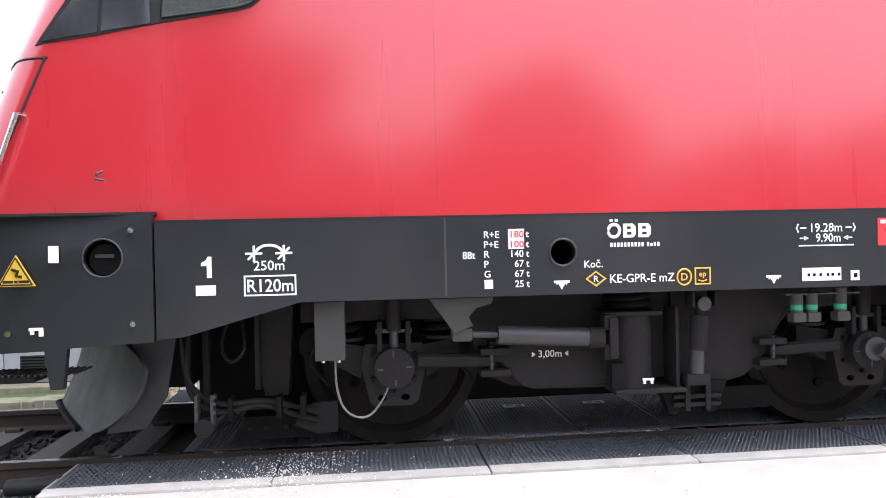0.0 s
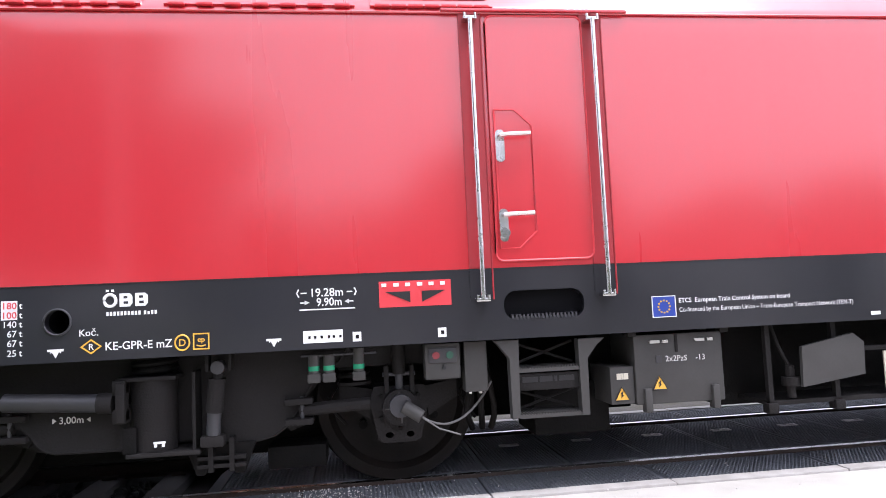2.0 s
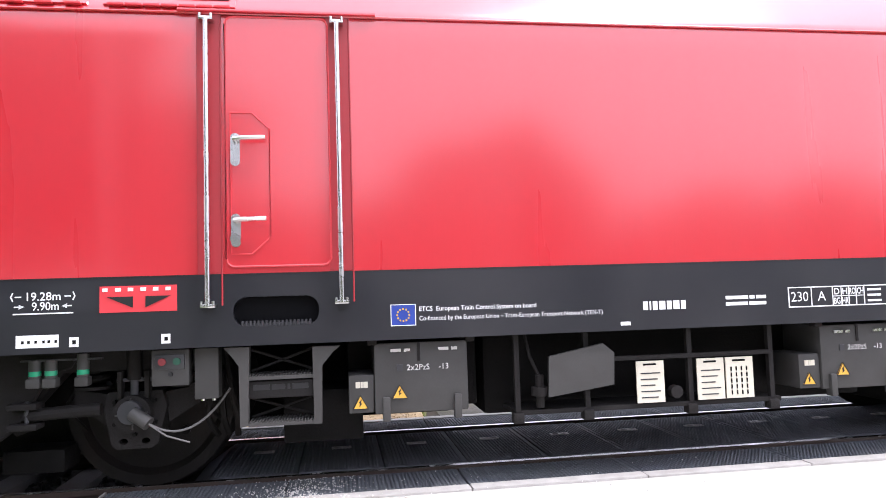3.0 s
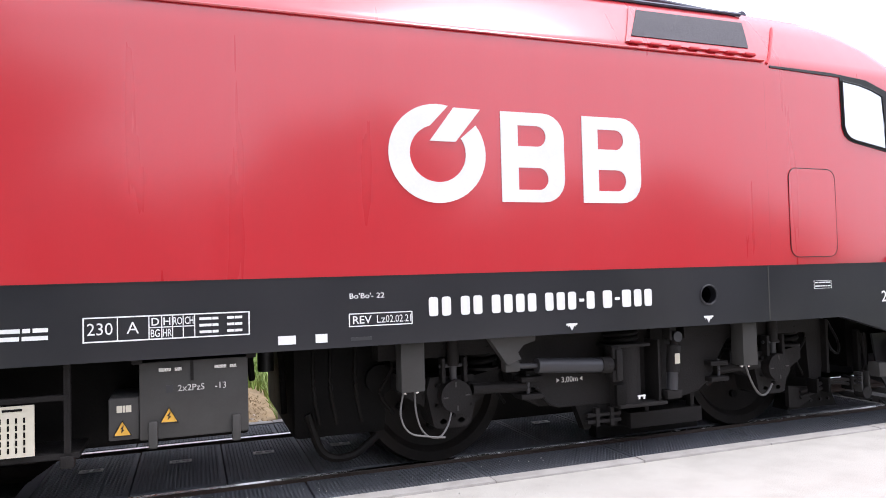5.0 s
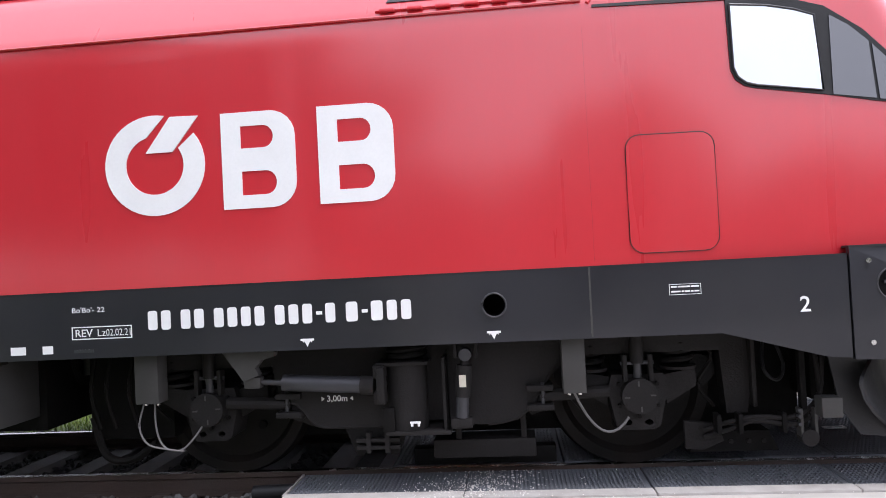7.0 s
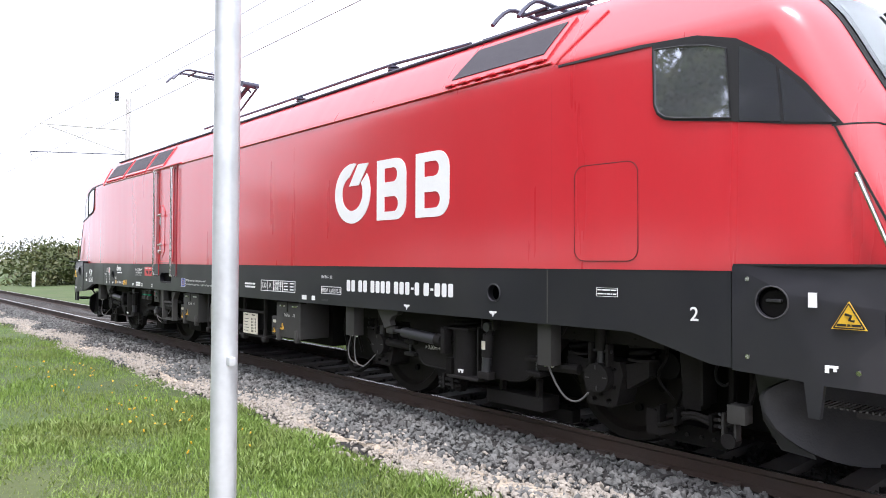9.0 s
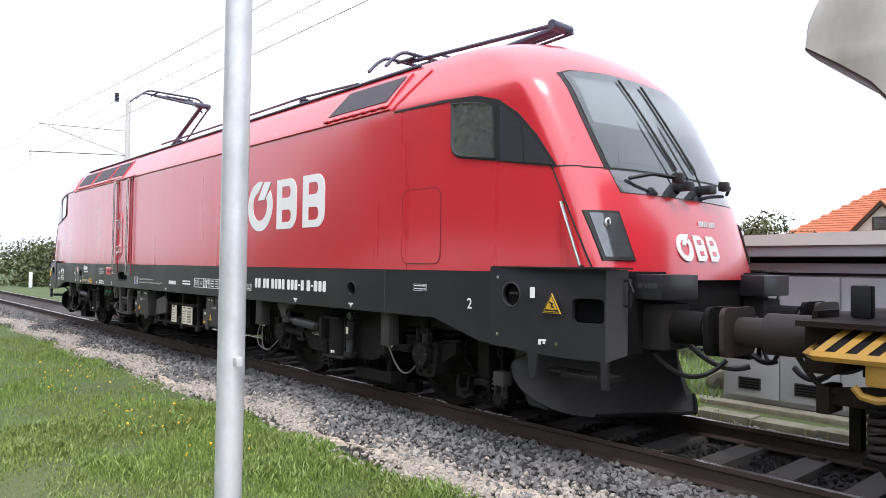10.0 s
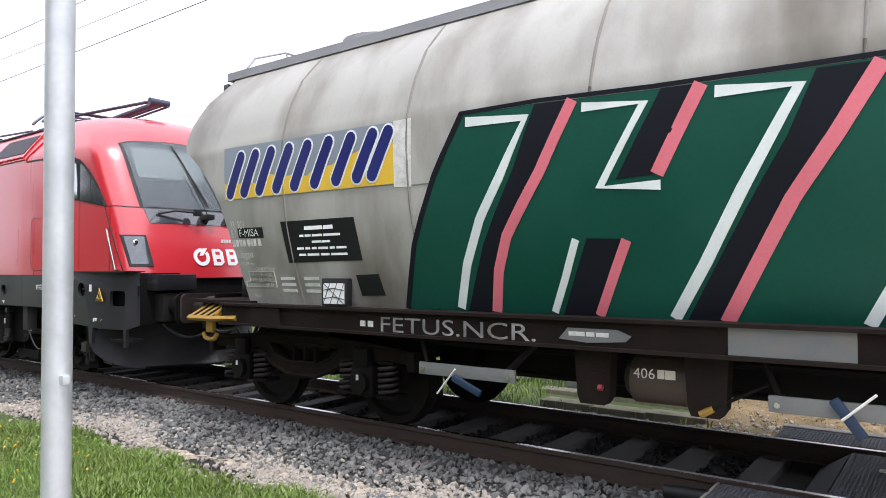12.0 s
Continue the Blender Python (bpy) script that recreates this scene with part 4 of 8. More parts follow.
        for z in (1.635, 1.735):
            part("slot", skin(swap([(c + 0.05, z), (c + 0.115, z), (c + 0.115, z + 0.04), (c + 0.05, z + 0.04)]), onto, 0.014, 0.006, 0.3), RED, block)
    for i in range(7):
        y = -0.02 + i * 0.042 + (0.02 if i > 3 else 0)
        p = on_front(y, 1.93, 0.008, e)
        part("number_bar", box(p.x - 0.006, p.x + 0.006, y, y + 0.028, 1.905, 1.955), WHITE, loco, smooth=0)


def build_headstock(loco, e):
    X = lambda a, b: tuple(sorted((e * a, e * b)))
    skew = lambda bm: [setattr(v.co, "y", v.co.y * (1 - 0.14 * max(0.0, abs(v.co.x) - 8.30))) for v in bm.verts]
    for s in (-1, 1):
        outer = [(7.735, 1.505), (7.735, 0.82), (8.18, 0.80), (8.205, 0.585), (8.27, 0.585), (8.295, 0.79), (8.60, 0.775), (8.84, 0.775), (8.845, 0.555), (8.89, 0.555), (8.89, 1.505)]
        holes = [ring_of(7.99, 1.275, 0.099, 26), round_rect(8.60, 8.865, 1.07, 1.265, 0.04)]
        fl = lambda poly: [(e * x, z) for x, z in poly]
        bm = plate(fl(outer), s * 1.512, s * 1.47, [fl(h) for h in holes])
        skew(bm)
        side = part("headstock_side", bm, GREY, loco, "dark grey headstock side plate")
        bm = box(*X(7.80, 8.84), s * 1.43, s * 1.25, 0.84, 1.47)
        skew(bm)
        # Solid block behind the plate, near black for the shade in its holes.
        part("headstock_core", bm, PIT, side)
        part("step_tread", box(*X(8.42, 8.88), s * 1.36, s * 1.12, 0.60, 0.635, bevel=0.006), FRAME, side, "ribbed shunter's step")
        bm = bmesh.new()
        for i in range(20):
            add_box(bm, *X(8.20 + i * 0.034, 8.212 + i * 0.034), s * 1.37, s * 1.14, 0.636, 0.648)
        part("tread_ribs", bm, LIGHTBOX, side)
        bm = plate(fl([(8.885, 1.5), (8.885, 0.77), (9.0, 0.83), (9.0, 1.5)]), s * 1.40, s * 1.395)
        for v in bm.verts:
            if abs(v.co.x) > 8.95:
                v.co.y = s * (abs(v.co.y) - 0.13)
        part("corner_plate", bm, GREY, side)
        part("top_lip", box(*X(7.735, 9.0), s * 1.50, s * 1.2, 1.503, 1.518), BLACK, side)
        if s < 0:
            rim = [(e * 7.99 + 0.102 * math.cos(a), -1.512, 1.275 + 0.102 * math.sin(a)) for a in np.linspace(0, math.tau, 27)]
            part("socket_rim", tube(rim, 0.006, 6), DAMPER, side)
            bm = bmesh.new()
            bmesh.ops.create_cone(bm, cap_ends=True, segments=24, radius1=0.085, radius2=0.085, depth=0.05, matrix=Matrix.Translation((e * 7.99, -1.44, 1.265)) @ Matrix.Rotation(radians(90), 4, "X"))
            part("socket_cap", bm, DARKFRAME, side)
            part("cap_bar", box(e * 7.99 - 0.05, e * 7.99 + 0.05, -1.485, -1.46, 1.275, 1.295, bevel=0.006), DAMPER, side)
            for z in (1.42, 0.92):
                part("bolt", rod((e * 7.84, -1.525, z), (e * 7.84, -1.50, z), 0.016, 8), STEEL, side)
            part("bolt", rod((e * 8.48, -1.505, 0.885), (e * 8.48, -1.485, 0.89), 0.016, 8), STEEL, side)
            mark("notice", e * 8.235 - 0.025, e * 8.235 + 0.025, 1.255, 1.345, side, WHITE, -1.518)
            t = e * 8.43
            part("warning_sign", plate([(t - 0.095, 1.135), (t + 0.095, 1.135), (t, 1.30)], -1.505, -1.495), YELLOW, side, "yellow warning triangle")
            bm = bmesh.new()
            for a, b in (((t - 0.082, 1.143), (t + 0.082, 1.143)), ((t + 0.082, 1.143), (t, 1.287)), ((t, 1.287), (t - 0.082, 1.143))):
                add_rod(bm, (a[0], -1.506, a[1]), (b[0], -1.506, b[1]), 0.004, 5)
            add_tube(bm, [(t - 0.02, -1.507, 1.225), (t + 0.012, -1.507, 1.215), (t + 0.002, -1.507, 1.19), (t + 0.03, -1.507, 1.185)], 0.009, 5)
            part("warning_pictogram", bm, BLACK, side)
            bars("sign_bars", t - 0.065, t + 0.065, 1.16, 0.014, side, BLACK, -1.506, (3, 1, 3))
            bm = bmesh.new()
            add_box(bm, e * 8.335 - 0.035, e * 8.335 + 0.035, -1.512, -1.492, 0.90, 0.915)
            add_box(bm, e * 8.31 - 0.01, e * 8.31 + 0.012, -1.512, -1.492, 0.87, 0.90)
            add_box(bm, e * 8.355 - 0.008, e * 8.355 + 0.008, -1.512, -1.492, 0.88, 0.90)
            part("jack_mark", bm, WHITE, side, smooth=0)
    front = part("headstock_front", box(*X(8.95, 9.0), -1.26, 1.26, 0.83, 1.49, bevel=0.01), DARKFRAME, loco, "dark buffer beam")
    for s in (-1, 1):
        cabinet = part("socket_box", box(*X(9.0, 9.24), *sorted((s * 1.18, s * 0.62)), 1.27, 1.47, bevel=0.012), GREY, front)
        bars("box_bars", *sorted((e * 9.03, e * 9.2)), 1.38, 0.04, cabinet, DAMPER, -1.185, (2, 1, 3)) if s < 0 else None
        part("hand_hoop", tube([(e * 9.0, s * 1.30, 1.42), (e * 9.06, s * 1.33, 1.42), (e * 9.09, s * 1.34, 1.33), (e * 9.06, s * 1.33, 1.22), (e * 9.0, s * 1.30, 1.22)], 0.014, 7), BLACK, front)
        buffer = part("buffer_base", box(*X(9.0, 9.2), *sorted((s * 1.07, s * 0.69)), 0.87, 1.24, bevel=0.02), FRAME, loco)
        part("buffer_sleeve", rod((e * 9.18, s * 0.88, 1.055), (e * 9.46, s * 0.88, 1.055), 0.13, 20), DARKFRAME, buffer)
        part("buffer_plunger", rod((e * 9.4, s * 0.88, 1.055), (e * 9.6, s * 0.88, 1.055), 0.10, 20), BLACK, buffer)
        bm = plate(round_rect(-0.27, 0.27, -0.18, 0.18, 0.08), 0, 0.04)
        bm.transform(Matrix.Translation((e * 9.6, s * 0.88, 1.055)) @ Matrix.Rotation(radians(90), 4, "Z"))
        part("buffer_plate", bm, DARKFRAME, buffer)
        part("brake_hose", tube(sag((e * 9.0, s * 0.5, 0.98), (e * 9.5, s * 0.25, 0.72), 0.12), 0.024, 7), BLACK, front)
        part("brake_hose", tube(sag((e * 9.05, s * 0.98, 0.84), (e * 9.42, s * 0.5, 0.78), 0.16), 0.020, 7), BLACK, front)
    hook = part("draw_hook", box(*X(9.0, 9.45), -0.06, 0.06, 0.98, 1.12, bevel=0.03), BLACK, loco)
    part("coupling_link", tube([(e * 9.42, -0.07, 1.05), (e * 9.7, -0.08, 0.86), (e * 9.82, 0, 0.84), (e * 9.7, 0.08, 0.86), (e * 9.42, 0.07, 1.05)], 0.024, 7), BLACK, hook)
    # snow plough: two hollow wings with rounded outer ends, meeting in the middle
    for s in (-1, 1):
        bm, rows = bmesh.new(), []
        for i in range(19):
            q = (i / 18) ** 1.5
            x, y = 7.83 + 0.86 * q**0.8, 1.33 * (1 - q)
            u = 1 - min(1.0, q / 0.36)
            round_off = 1 - math.sqrt(max(0.0, 1 - u * u))
            top, foot = 0.80 - 0.17 * round_off, 0.20 + 0.33 * round_off
            rows.append([bm.verts.new((e * (x + 0.20 * ((0.80 - (top + (foot - top) * k / 9)) / 0.63) ** 1.8), s * y, top + (foot - top) * k / 9)) for k in range(10)])
        for a, b in zip(rows, rows[1:]):
            for k in range(9):
                bm.faces.new((a[k], a[k + 1], b[k + 1], b[k]))
        got = bmesh.ops.extrude_face_region(bm, geom=bm.faces[:])
        bmesh.ops.translate(bm, vec=(-0.022 * e, 0, 0), verts=[v for v in got["geom"] if isinstance(v, bmesh.types.BMVert)])
        wing = part("snow_plough", bm, PLOUGH, loco, "dark grey hollow snow plough wing")
        lip = [(e * (7.83 + 0.86 * q**0.8 + 0.20), s * 1.33 * (1 - q), 0.21) for q in np.linspace(0.36, 1, 8)]
        part("plough_lip", tube(lip, 0.018, 6), DARKFRAME, wing)
        hollow = [(e * (7.965 + 0.20 * ((0.80 - z) / 0.63) ** 1.8), z) for z in np.linspace(0.80, 0.25, 8)]
        part("plough_gusset", plate(hollow + [(e * 7.90, 0.27), (e * 7.78, 0.45), (e * 7.72, 0.80)], *sorted((s * 1.16, s * 1.14))), PLOUGH, wing)
        part("plough_arm", box(*X(7.85, 8.25), *sorted((s * 0.80, s * 0.72)), 0.55, 0.95, bevel=0.01), DARKFRAME, wing)
    # sand pipe and lamp ahead of the wheels
    for s in (-1, 1):
        gear = part("sanding_gear", box(*X(7.535, 7.575), s * 1.16, s * 1.10, 0.24, 0.85, bevel=0.01), DARKFRAME, loco)
        if e > 0:
            part("sanding_box", box(*X(7.60, 7.73), s * 1.32, s * 1.20, 0.42, 0.55, bevel=0.01), LIGHTBOX, gear)
        part("sanding_nozzle", rod((e * 7.56, s * 1.22, 0.27), (e * 7.56, s * 1.12, 0.27), 0.055, 16), FRAME, gear)
        for w in (-0.045, 0.045):
            part("nozzle_cheek", box(*X(7.55 + w, 7.57 + w), s * 1.21, s * 1.13, 0.27, 0.46, bevel=0.006), LIGHTBOX, gear)
        for z in (0.36, 0.41, 0.45):
            part("cheek_bolt", rod((e * 7.50, s * 1.22, z), (e * 7.50, s * 1.18, z), 0.012, 6), DAMPER, gear)
        part("rail_guard", plate([(e * 7.06, 0.95), (e * 7.28, 0.95), (e * 7.26, 0.52), (e * 7.24, 0.40), (e * 7.10, 0.40)], *sorted((s * 1.0, s * 0.85))), FRAME, gear)
        part("guard_flange", box(*X(7.26, 7.29), s * 1.06, s * 0.84, 0.45, 0.95, bevel=0.006), FRAME, gear)
        for k, dz in enumerate((0.0, -0.05)):
            part("air_pipe", tube(smooth_path([(e * (7.72 - 0.05 * k), s * 1.08, 0.80), (e * 7.66, s * 1.12, 0.52 + dz), (e * 7.48, s * 1.16, 0.40 + dz), (e * 7.25, s * 1.13, 0.40 + dz * 0.5), (e * 7.08, s * 1.10, 0.36 + dz), (e * 6.92, s * 1.06, 0.30 + dz)]), 0.017, 7), FRAME, gear)
        for x in (7.40, 7.12, 6.98):
            part("pipe_clamp", box(*X(x, x + 0.03), s * 1.19, s * 1.08, 0.30, 0.43, bevel=0.006), DARKFRAME, gear)
        part("deflector", plate([(e * 6.80, 0.36), (e * 7.02, 0.34), (e * 7.06, 0.22), (e * 6.92, 0.16), (e * 6.80, 0.17)], *sorted((s * 1.04, s * 1.0))), FRAME, gear)
        part("magnet_shoe", plate([(e * 6.84, 0.13), (e * 7.44, 0.13), (e * 7.38, 0.27), (e * 6.90, 0.27)], *sorted((s * 0.98, s * 0.80))), DARKFRAME, gear)
        for x in (7.0, 7.12, 7.24, 7.34):
            part("shoe_bolt", rod((e * x, s * 0.995, 0.20), (e * x, s * 0.97, 0.20), 0.016, 8), FRAME, gear)
        part("hose_loop", tube(smooth_path([(e * 7.40, s * 0.9, 0.95), (e * 7.36, s * 1.0, 0.70), (e * 7.44, s * 1.02, 0.62), (e * 7.50, s * 0.98, 0.72), (e * 7.46, s * 0.9, 0.92)]), 0.012, 6), BLACK, gear)


def build_bogie(loco, c, first):
    """One bogie with its middle at c; its wheelsets are returned to be turned."""
    beam = [(-2.05, 0.86), (-2.05, 1.0), (2.05, 1.0), (2.05, 0.86), (1.05, 0.86), (0.80, 0.58), (0.62, 0.46), (-0.78, 0.43), (-0.92, 0.50), (-1.0, 0.64), (-1.05, 0.86)]
    sh = lambda poly: [(c + x, z) for x, z in poly]
    frame_ob = None
    for s in (-1, 1):
        bm = plate(sh(beam), s * 1.16, s * 0.98)
        ob = part("bogie_frame", bm, FRAME, loco, "dusty grey bogie frame")
        frame_ob = ob if s < 0 else frame_ob
    part("cross_beam", box(c - 0.45, c + 0.45, -1.0, 1.0, 0.45, 0.85), DARKFRAME, loco)
    for d in (-0.95, 0.95):
        part("motor", rod((c + d, -0.6, 0.58), (c + d, 0.6, 0.58), 0.34, 18), DARKFRAME, loco)
    f = frame_ob
    # web plate between the axles
    edge = [(1.16, 0.995), (1.10, 0.90), (0.99, 0.865), (0.92, 0.77), (0.87, 0.68), (0.83, 0.60), (0.776, 0.525), (0.68, 0.455), (0.58, 0.43), (0.48, 0.42)]
    part("web_plate", plate(sh([(0.22, 0.995), *edge, (0.22, 0.42)]), -1.21, -1.17), FRAME, f)
    part("web_lip", tube([(c + x, -1.20, z) for x, z in edge], 0.014, 6), FRAME, f)
    part("lower_web", plate(sh([(-0.93, 0.72), (-0.13, 0.72), (-0.13, 0.43), (-0.66, 0.435), (-0.72, 0.452), (-0.765, 0.49), (-0.80, 0.545), (-0.85, 0.59), (-0.93, 0.61)]), -1.24, -1.165), FRAME, f)
    part("lower_flange", tube([(c + x, -1.235, z) for x, z in ((-0.85, 0.59), (-0.80, 0.545), (-0.765, 0.49), (-0.72, 0.452), (-0.66, 0.435), (-0.20, 0.43))], 0.012, 6), FRAME, f)
    # Unseen box added to keep light from the far side out.
    part("motor_housing", box(c - 1.95, c + 1.95, -0.58, 0.58, 0.22, 0.98, bevel=0.03), DARKFRAME, f)
    # yaw damper with its bracket
    part("yaw_damper", rod((c - 0.90, -1.36, 0.775), (c - 0.29, -1.36, 0.738), 0.056, 20), DAMPER, f, "grey hydraulic yaw damper")
    part("damper_band", rod((c - 0.36, -1.36, 0.742), (c - 0.27, -1.36, 0.737), 0.064, 20), FRAME, f)
    part("damper_rod", rod((c - 1.08, -1.36, 0.785), (c - 0.88, -1.36, 0.775), 0.020, 12), DAMPER, f)
    part("damper_eye", box(c - 1.17, c - 1.05, -1.40, -1.31, 0.745, 0.825, bevel=0.018), LIGHTBOX, f)
    bracket = [(-1.30, 1.0), (-0.93, 1.0), (-0.94, 0.965), (-1.03, 0.94), (-1.075, 0.89), (-1.05, 0.84), (-1.16, 0.80), (-1.20, 0.86)]
    part("damper_bracket", plate(sh(bracket), -1.42, -1.35), LIGHTBOX, f)
    for z in (0.83, 0.655):
        part("damper_lug", box(c - 0.27, c - 0.19, -1.40, -1.30, z - 0.045, z + 0.045, bevel=0.012), FRAME, f)
    part("damper_clamp", box(c - 0.245, c - 0.19, -1.42, -1.32, 0.62, 0.86, bevel=0.01), FRAME, f)
    # secondary spring can with plates and coil
    can = part("spring_can", rod((c - 0.065, -1.22, 0.42), (c - 0.065, -1.22, 0.86), 0.138, 28), FRAME, f)
    part("can_plate", box(c - 0.20, c + 0.24, -1.38, -1.05, 0.395, 0.42, bevel=0.006), FRAME, can)
    part("can_plate", box(c - 0.26, c + 0.10, -1.37, -1.05, 0.86, 0.885, bevel=0.006), FRAME, can)
    part("coil_spring", coil(c - 0.065, -1.20, 0.89, 1.02, 0.13, 0.02, 3), DARKFRAME, can)
    part("can_side", box(c + 0.19, c + 0.21, -1.34, -1.05, 0.42, 0.90), FRAME, can)
    part("roughcast_plate", box(c - 0.22, c - 0.14, -1.37, -1.33, 0.42, 0.58, bevel=0.006), DARKFRAME, can)
    # vertical damper
    damper = part("vertical_damper", rod((c + 0.325, -1.34, 0.64), (c + 0.345, -1.34, 0.85), 0.053, 20), FRAME, f)
    part("damper_shaft", rod((c + 0.315, -1.34, 0.50), (c + 0.325, -1.34, 0.66), 0.044, 16), DAMPER, damper)
    part("damper_head", box(c + 0.28, c + 0.30, -1.38, -1.28, 0.90, 1.0, bevel=0.006), FRAME, damper)
    part("damper_head", box(c + 0.42, c + 0.44, -1.38, -1.28, 0.90, 1.0, bevel=0.006), FRAME, damper)
    part("damper_eye", rod((c + 0.355, -1.385, 0.92), (c + 0.355, -1.285, 0.92), 0.042, 16), DAMPER, damper)
    part("damper_neck", rod((c + 0.345, -1.34, 0.84), (c + 0.355, -1.34, 0.92), 0.030, 12), FRAME, damper)
    if not first:
        part("damper_label", box(c + 0.31, c + 0.355, -1.398, -1.392, 0.71, 0.79), CREAM, damper, "small white label", smooth=0)
    part("damper_foot", box(c + 0.24, c + 0.385, -1.38, -1.28, 0.43, 0.50, bevel=0.015), FRAME, damper)
    # bracket under the frame
    o = 0.0 if first else -0.63
    part("lower_bracket", plate(sh([(0.12 + o, 0.42), (0.56 + o, 0.43), (0.485 + o, 0.235), (0.43 + o, 0.235), (0.40 + o, 0.30), (0.27 + o, 0.30), (0.24 + o, 0.235), (0.19 + o, 0.235)]), -1.24, -1.16), DARKFRAME, f)
    for z in (0.345, 0.295):
        part("bracket_bar", box(c + 0.20 + o, c + 0.50 + o, -1.28, -1.235, z - 0.012, z + 0.012), FRAME, f)
    for x in (0.27, 0.40):
        part("bracket_post", box(c + x + o, c + x + 0.03 + o, -1.29, -1.22, 0.26, 0.47 if first else 0.40), FRAME, f)
    # traction links to both axle boxes
    for d, xs in ((-1, (-0.90, -1.36)), (1, (0.84, 1.30))):
        part("link_rod", tube([(c + xs[0], -1.22, 0.60), (c + (xs[0] + xs[1]) / 2, -1.23, 0.615), (c + xs[1], -1.22, 0.62)], 0.042, 10), FRAME, f)
        x = c + xs[0]
        for z in (0.665, 0.535):
            part("fork_plate", box(x - 0.09, x + 0.09, -1.29, -1.15, z - 0.02, z + 0.02, bevel=0.008), FRAME, f)
        part("fork_pin", rod((x + d * 0.02, -1.25, 0.515), (x + d * 0.02, -1.25, 0.695), 0.013, 10), DAMPER, f)
        part("fork_cheek", plate(sh([(xs[0] - d * 0.12, 0.74), (xs[0] + d * 0.03, 0.70), (xs[0] + d * 0.03, 0.50), (xs[0] - d * 0.06, 0.47), (xs[0] - d * 0.16, 0.58)]), -1.20, -1.16), FRAME, f)
    # axle boxes with covers, springs and dampers
    for k, d in enumerate((-1.5, 1.5)):
        x = c + d
        house = [(-0.20, 0.62), (-0.17, 0.72), (0.17, 0.72), (0.20, 0.62), (0.14, 0.37), (0.10, 0.345), (-0.12, 0.345), (-0.15, 0.37)]
        abox = part("axle_box", plate([(x + a, z) for a, z in house], -1.18, -0.92, [ring_of(x - 0.075, 0.395, 0.028, 10, 0.020), ring_of(x + 0.065, 0.395, 0.028, 10, 0.020)]), FRAME, loco, "dusty grey axle box")
        for w in (-1, 1):
            part("box_arm", plate([(x + w * 0.18, 0.70), (x + w * 0.40, 0.74), (x + w * 0.40, 0.62), (x + w * 0.20, 0.50)], -1.12, -0.95), FRAME, abox)
            part("spring_seat", rod((x + w * 0.30, -1.05, 0.735), (x + w * 0.30, -1.05, 0.755), 0.12, 18), FRAME, abox)
            part("primary_spring", coil(x + w * 0.30, -1.05, 0.765, 0.985, 0.095, 0.020, 4), DARKFRAME, abox)
        cover = part("axle_cover", rod((x, -1.27, 0.585), (x, -1.15, 0.585), 0.118, 28), FRAME, abox, "round grey axle box cover")
        for a in range(6):
            q = radians(60 * a + 30)
            part("cover_bolt", rod((x + 0.145 * math.cos(q), -1.21, 0.585 + 0.145 * math.sin(q)), (x + 0.145 * math.cos(q), -1.17, 0.585 + 0.145 * math.sin(q)), 0.014, 6), DARKFRAME, abox)
        for a in range(4):
            q = radians(90 * a + 4)
            part("cover_line", box(x + 0.085 * math.cos(q) - 0.004 - 0.014 * abs(math.cos(q)), x + 0.085 * math.cos(q) + 0.004 + 0.014 * abs(math.cos(q)), -1.273, -1.268,
                                   0.585 + 0.085 * math.sin(q) - 0.004 - 0.014 * abs(math.sin(q)), 0.585 + 0.085 * math.sin(q) + 0.004 + 0.014 * abs(math.sin(q))), LIGHTBOX, cover, smooth=0)
        ad = part("axle_damper", rod((x, -1.20, 0.80), (x, -1.20, 1.0), 0.045, 14), FRAME, abox)
        part("damper_shaft", rod((x, -1.20, 0.70), (x, -1.20, 0.81), 0.028, 12), DAMPER, ad)
        for w in (-1, 1):
            part("damper_ear", box(x + w * 0.085 - 0.015, x + w * 0.085 + 0.015, -1.24, -1.16, 0.68, 0.86, bevel=0.008), FRAME, ad)
        part("damper_pin", rod((x - 0.11, -1.20, 0.80), (x + 0.11, -1.20, 0.80), 0.014, 8), DAMPER, ad)
    if first:
        # speed sensor and its cable on the second axle
        x = c + 1.5
        sensor = part("speed_sensor", rod((x + 0.02, -1.33, 0.60), (x + 0.13, -1.36, 0.53), 0.045, 14), LIGHTBOX, loco)
        part("sensor_flange", rod((x, -1.32, 0.60), (x, -1.27, 0.60), 0.075, 18), DAMPER, sensor)
        part("sensor_cable", tube(sag((x + 0.13, -1.36, 0.53), (x + 0.62, -1.25, 0.72), 0.14), 0.008, 6), CABLE, sensor)
        part("sensor_cable", tube([(x + 0.14, -1.36, 0.52), (x + 0.24, -1.37, 0.45), (x + 0.38, -1.36, 0.40)], 0.006, 6), CABLE, sensor)
    # junction boxes hung from the floor with cables
    hung = [(-1.95, -1.78, 0.665)] + ([(1.92, 2.07, 0.675)] if first else [(0.99, 1.14, 0.645)])
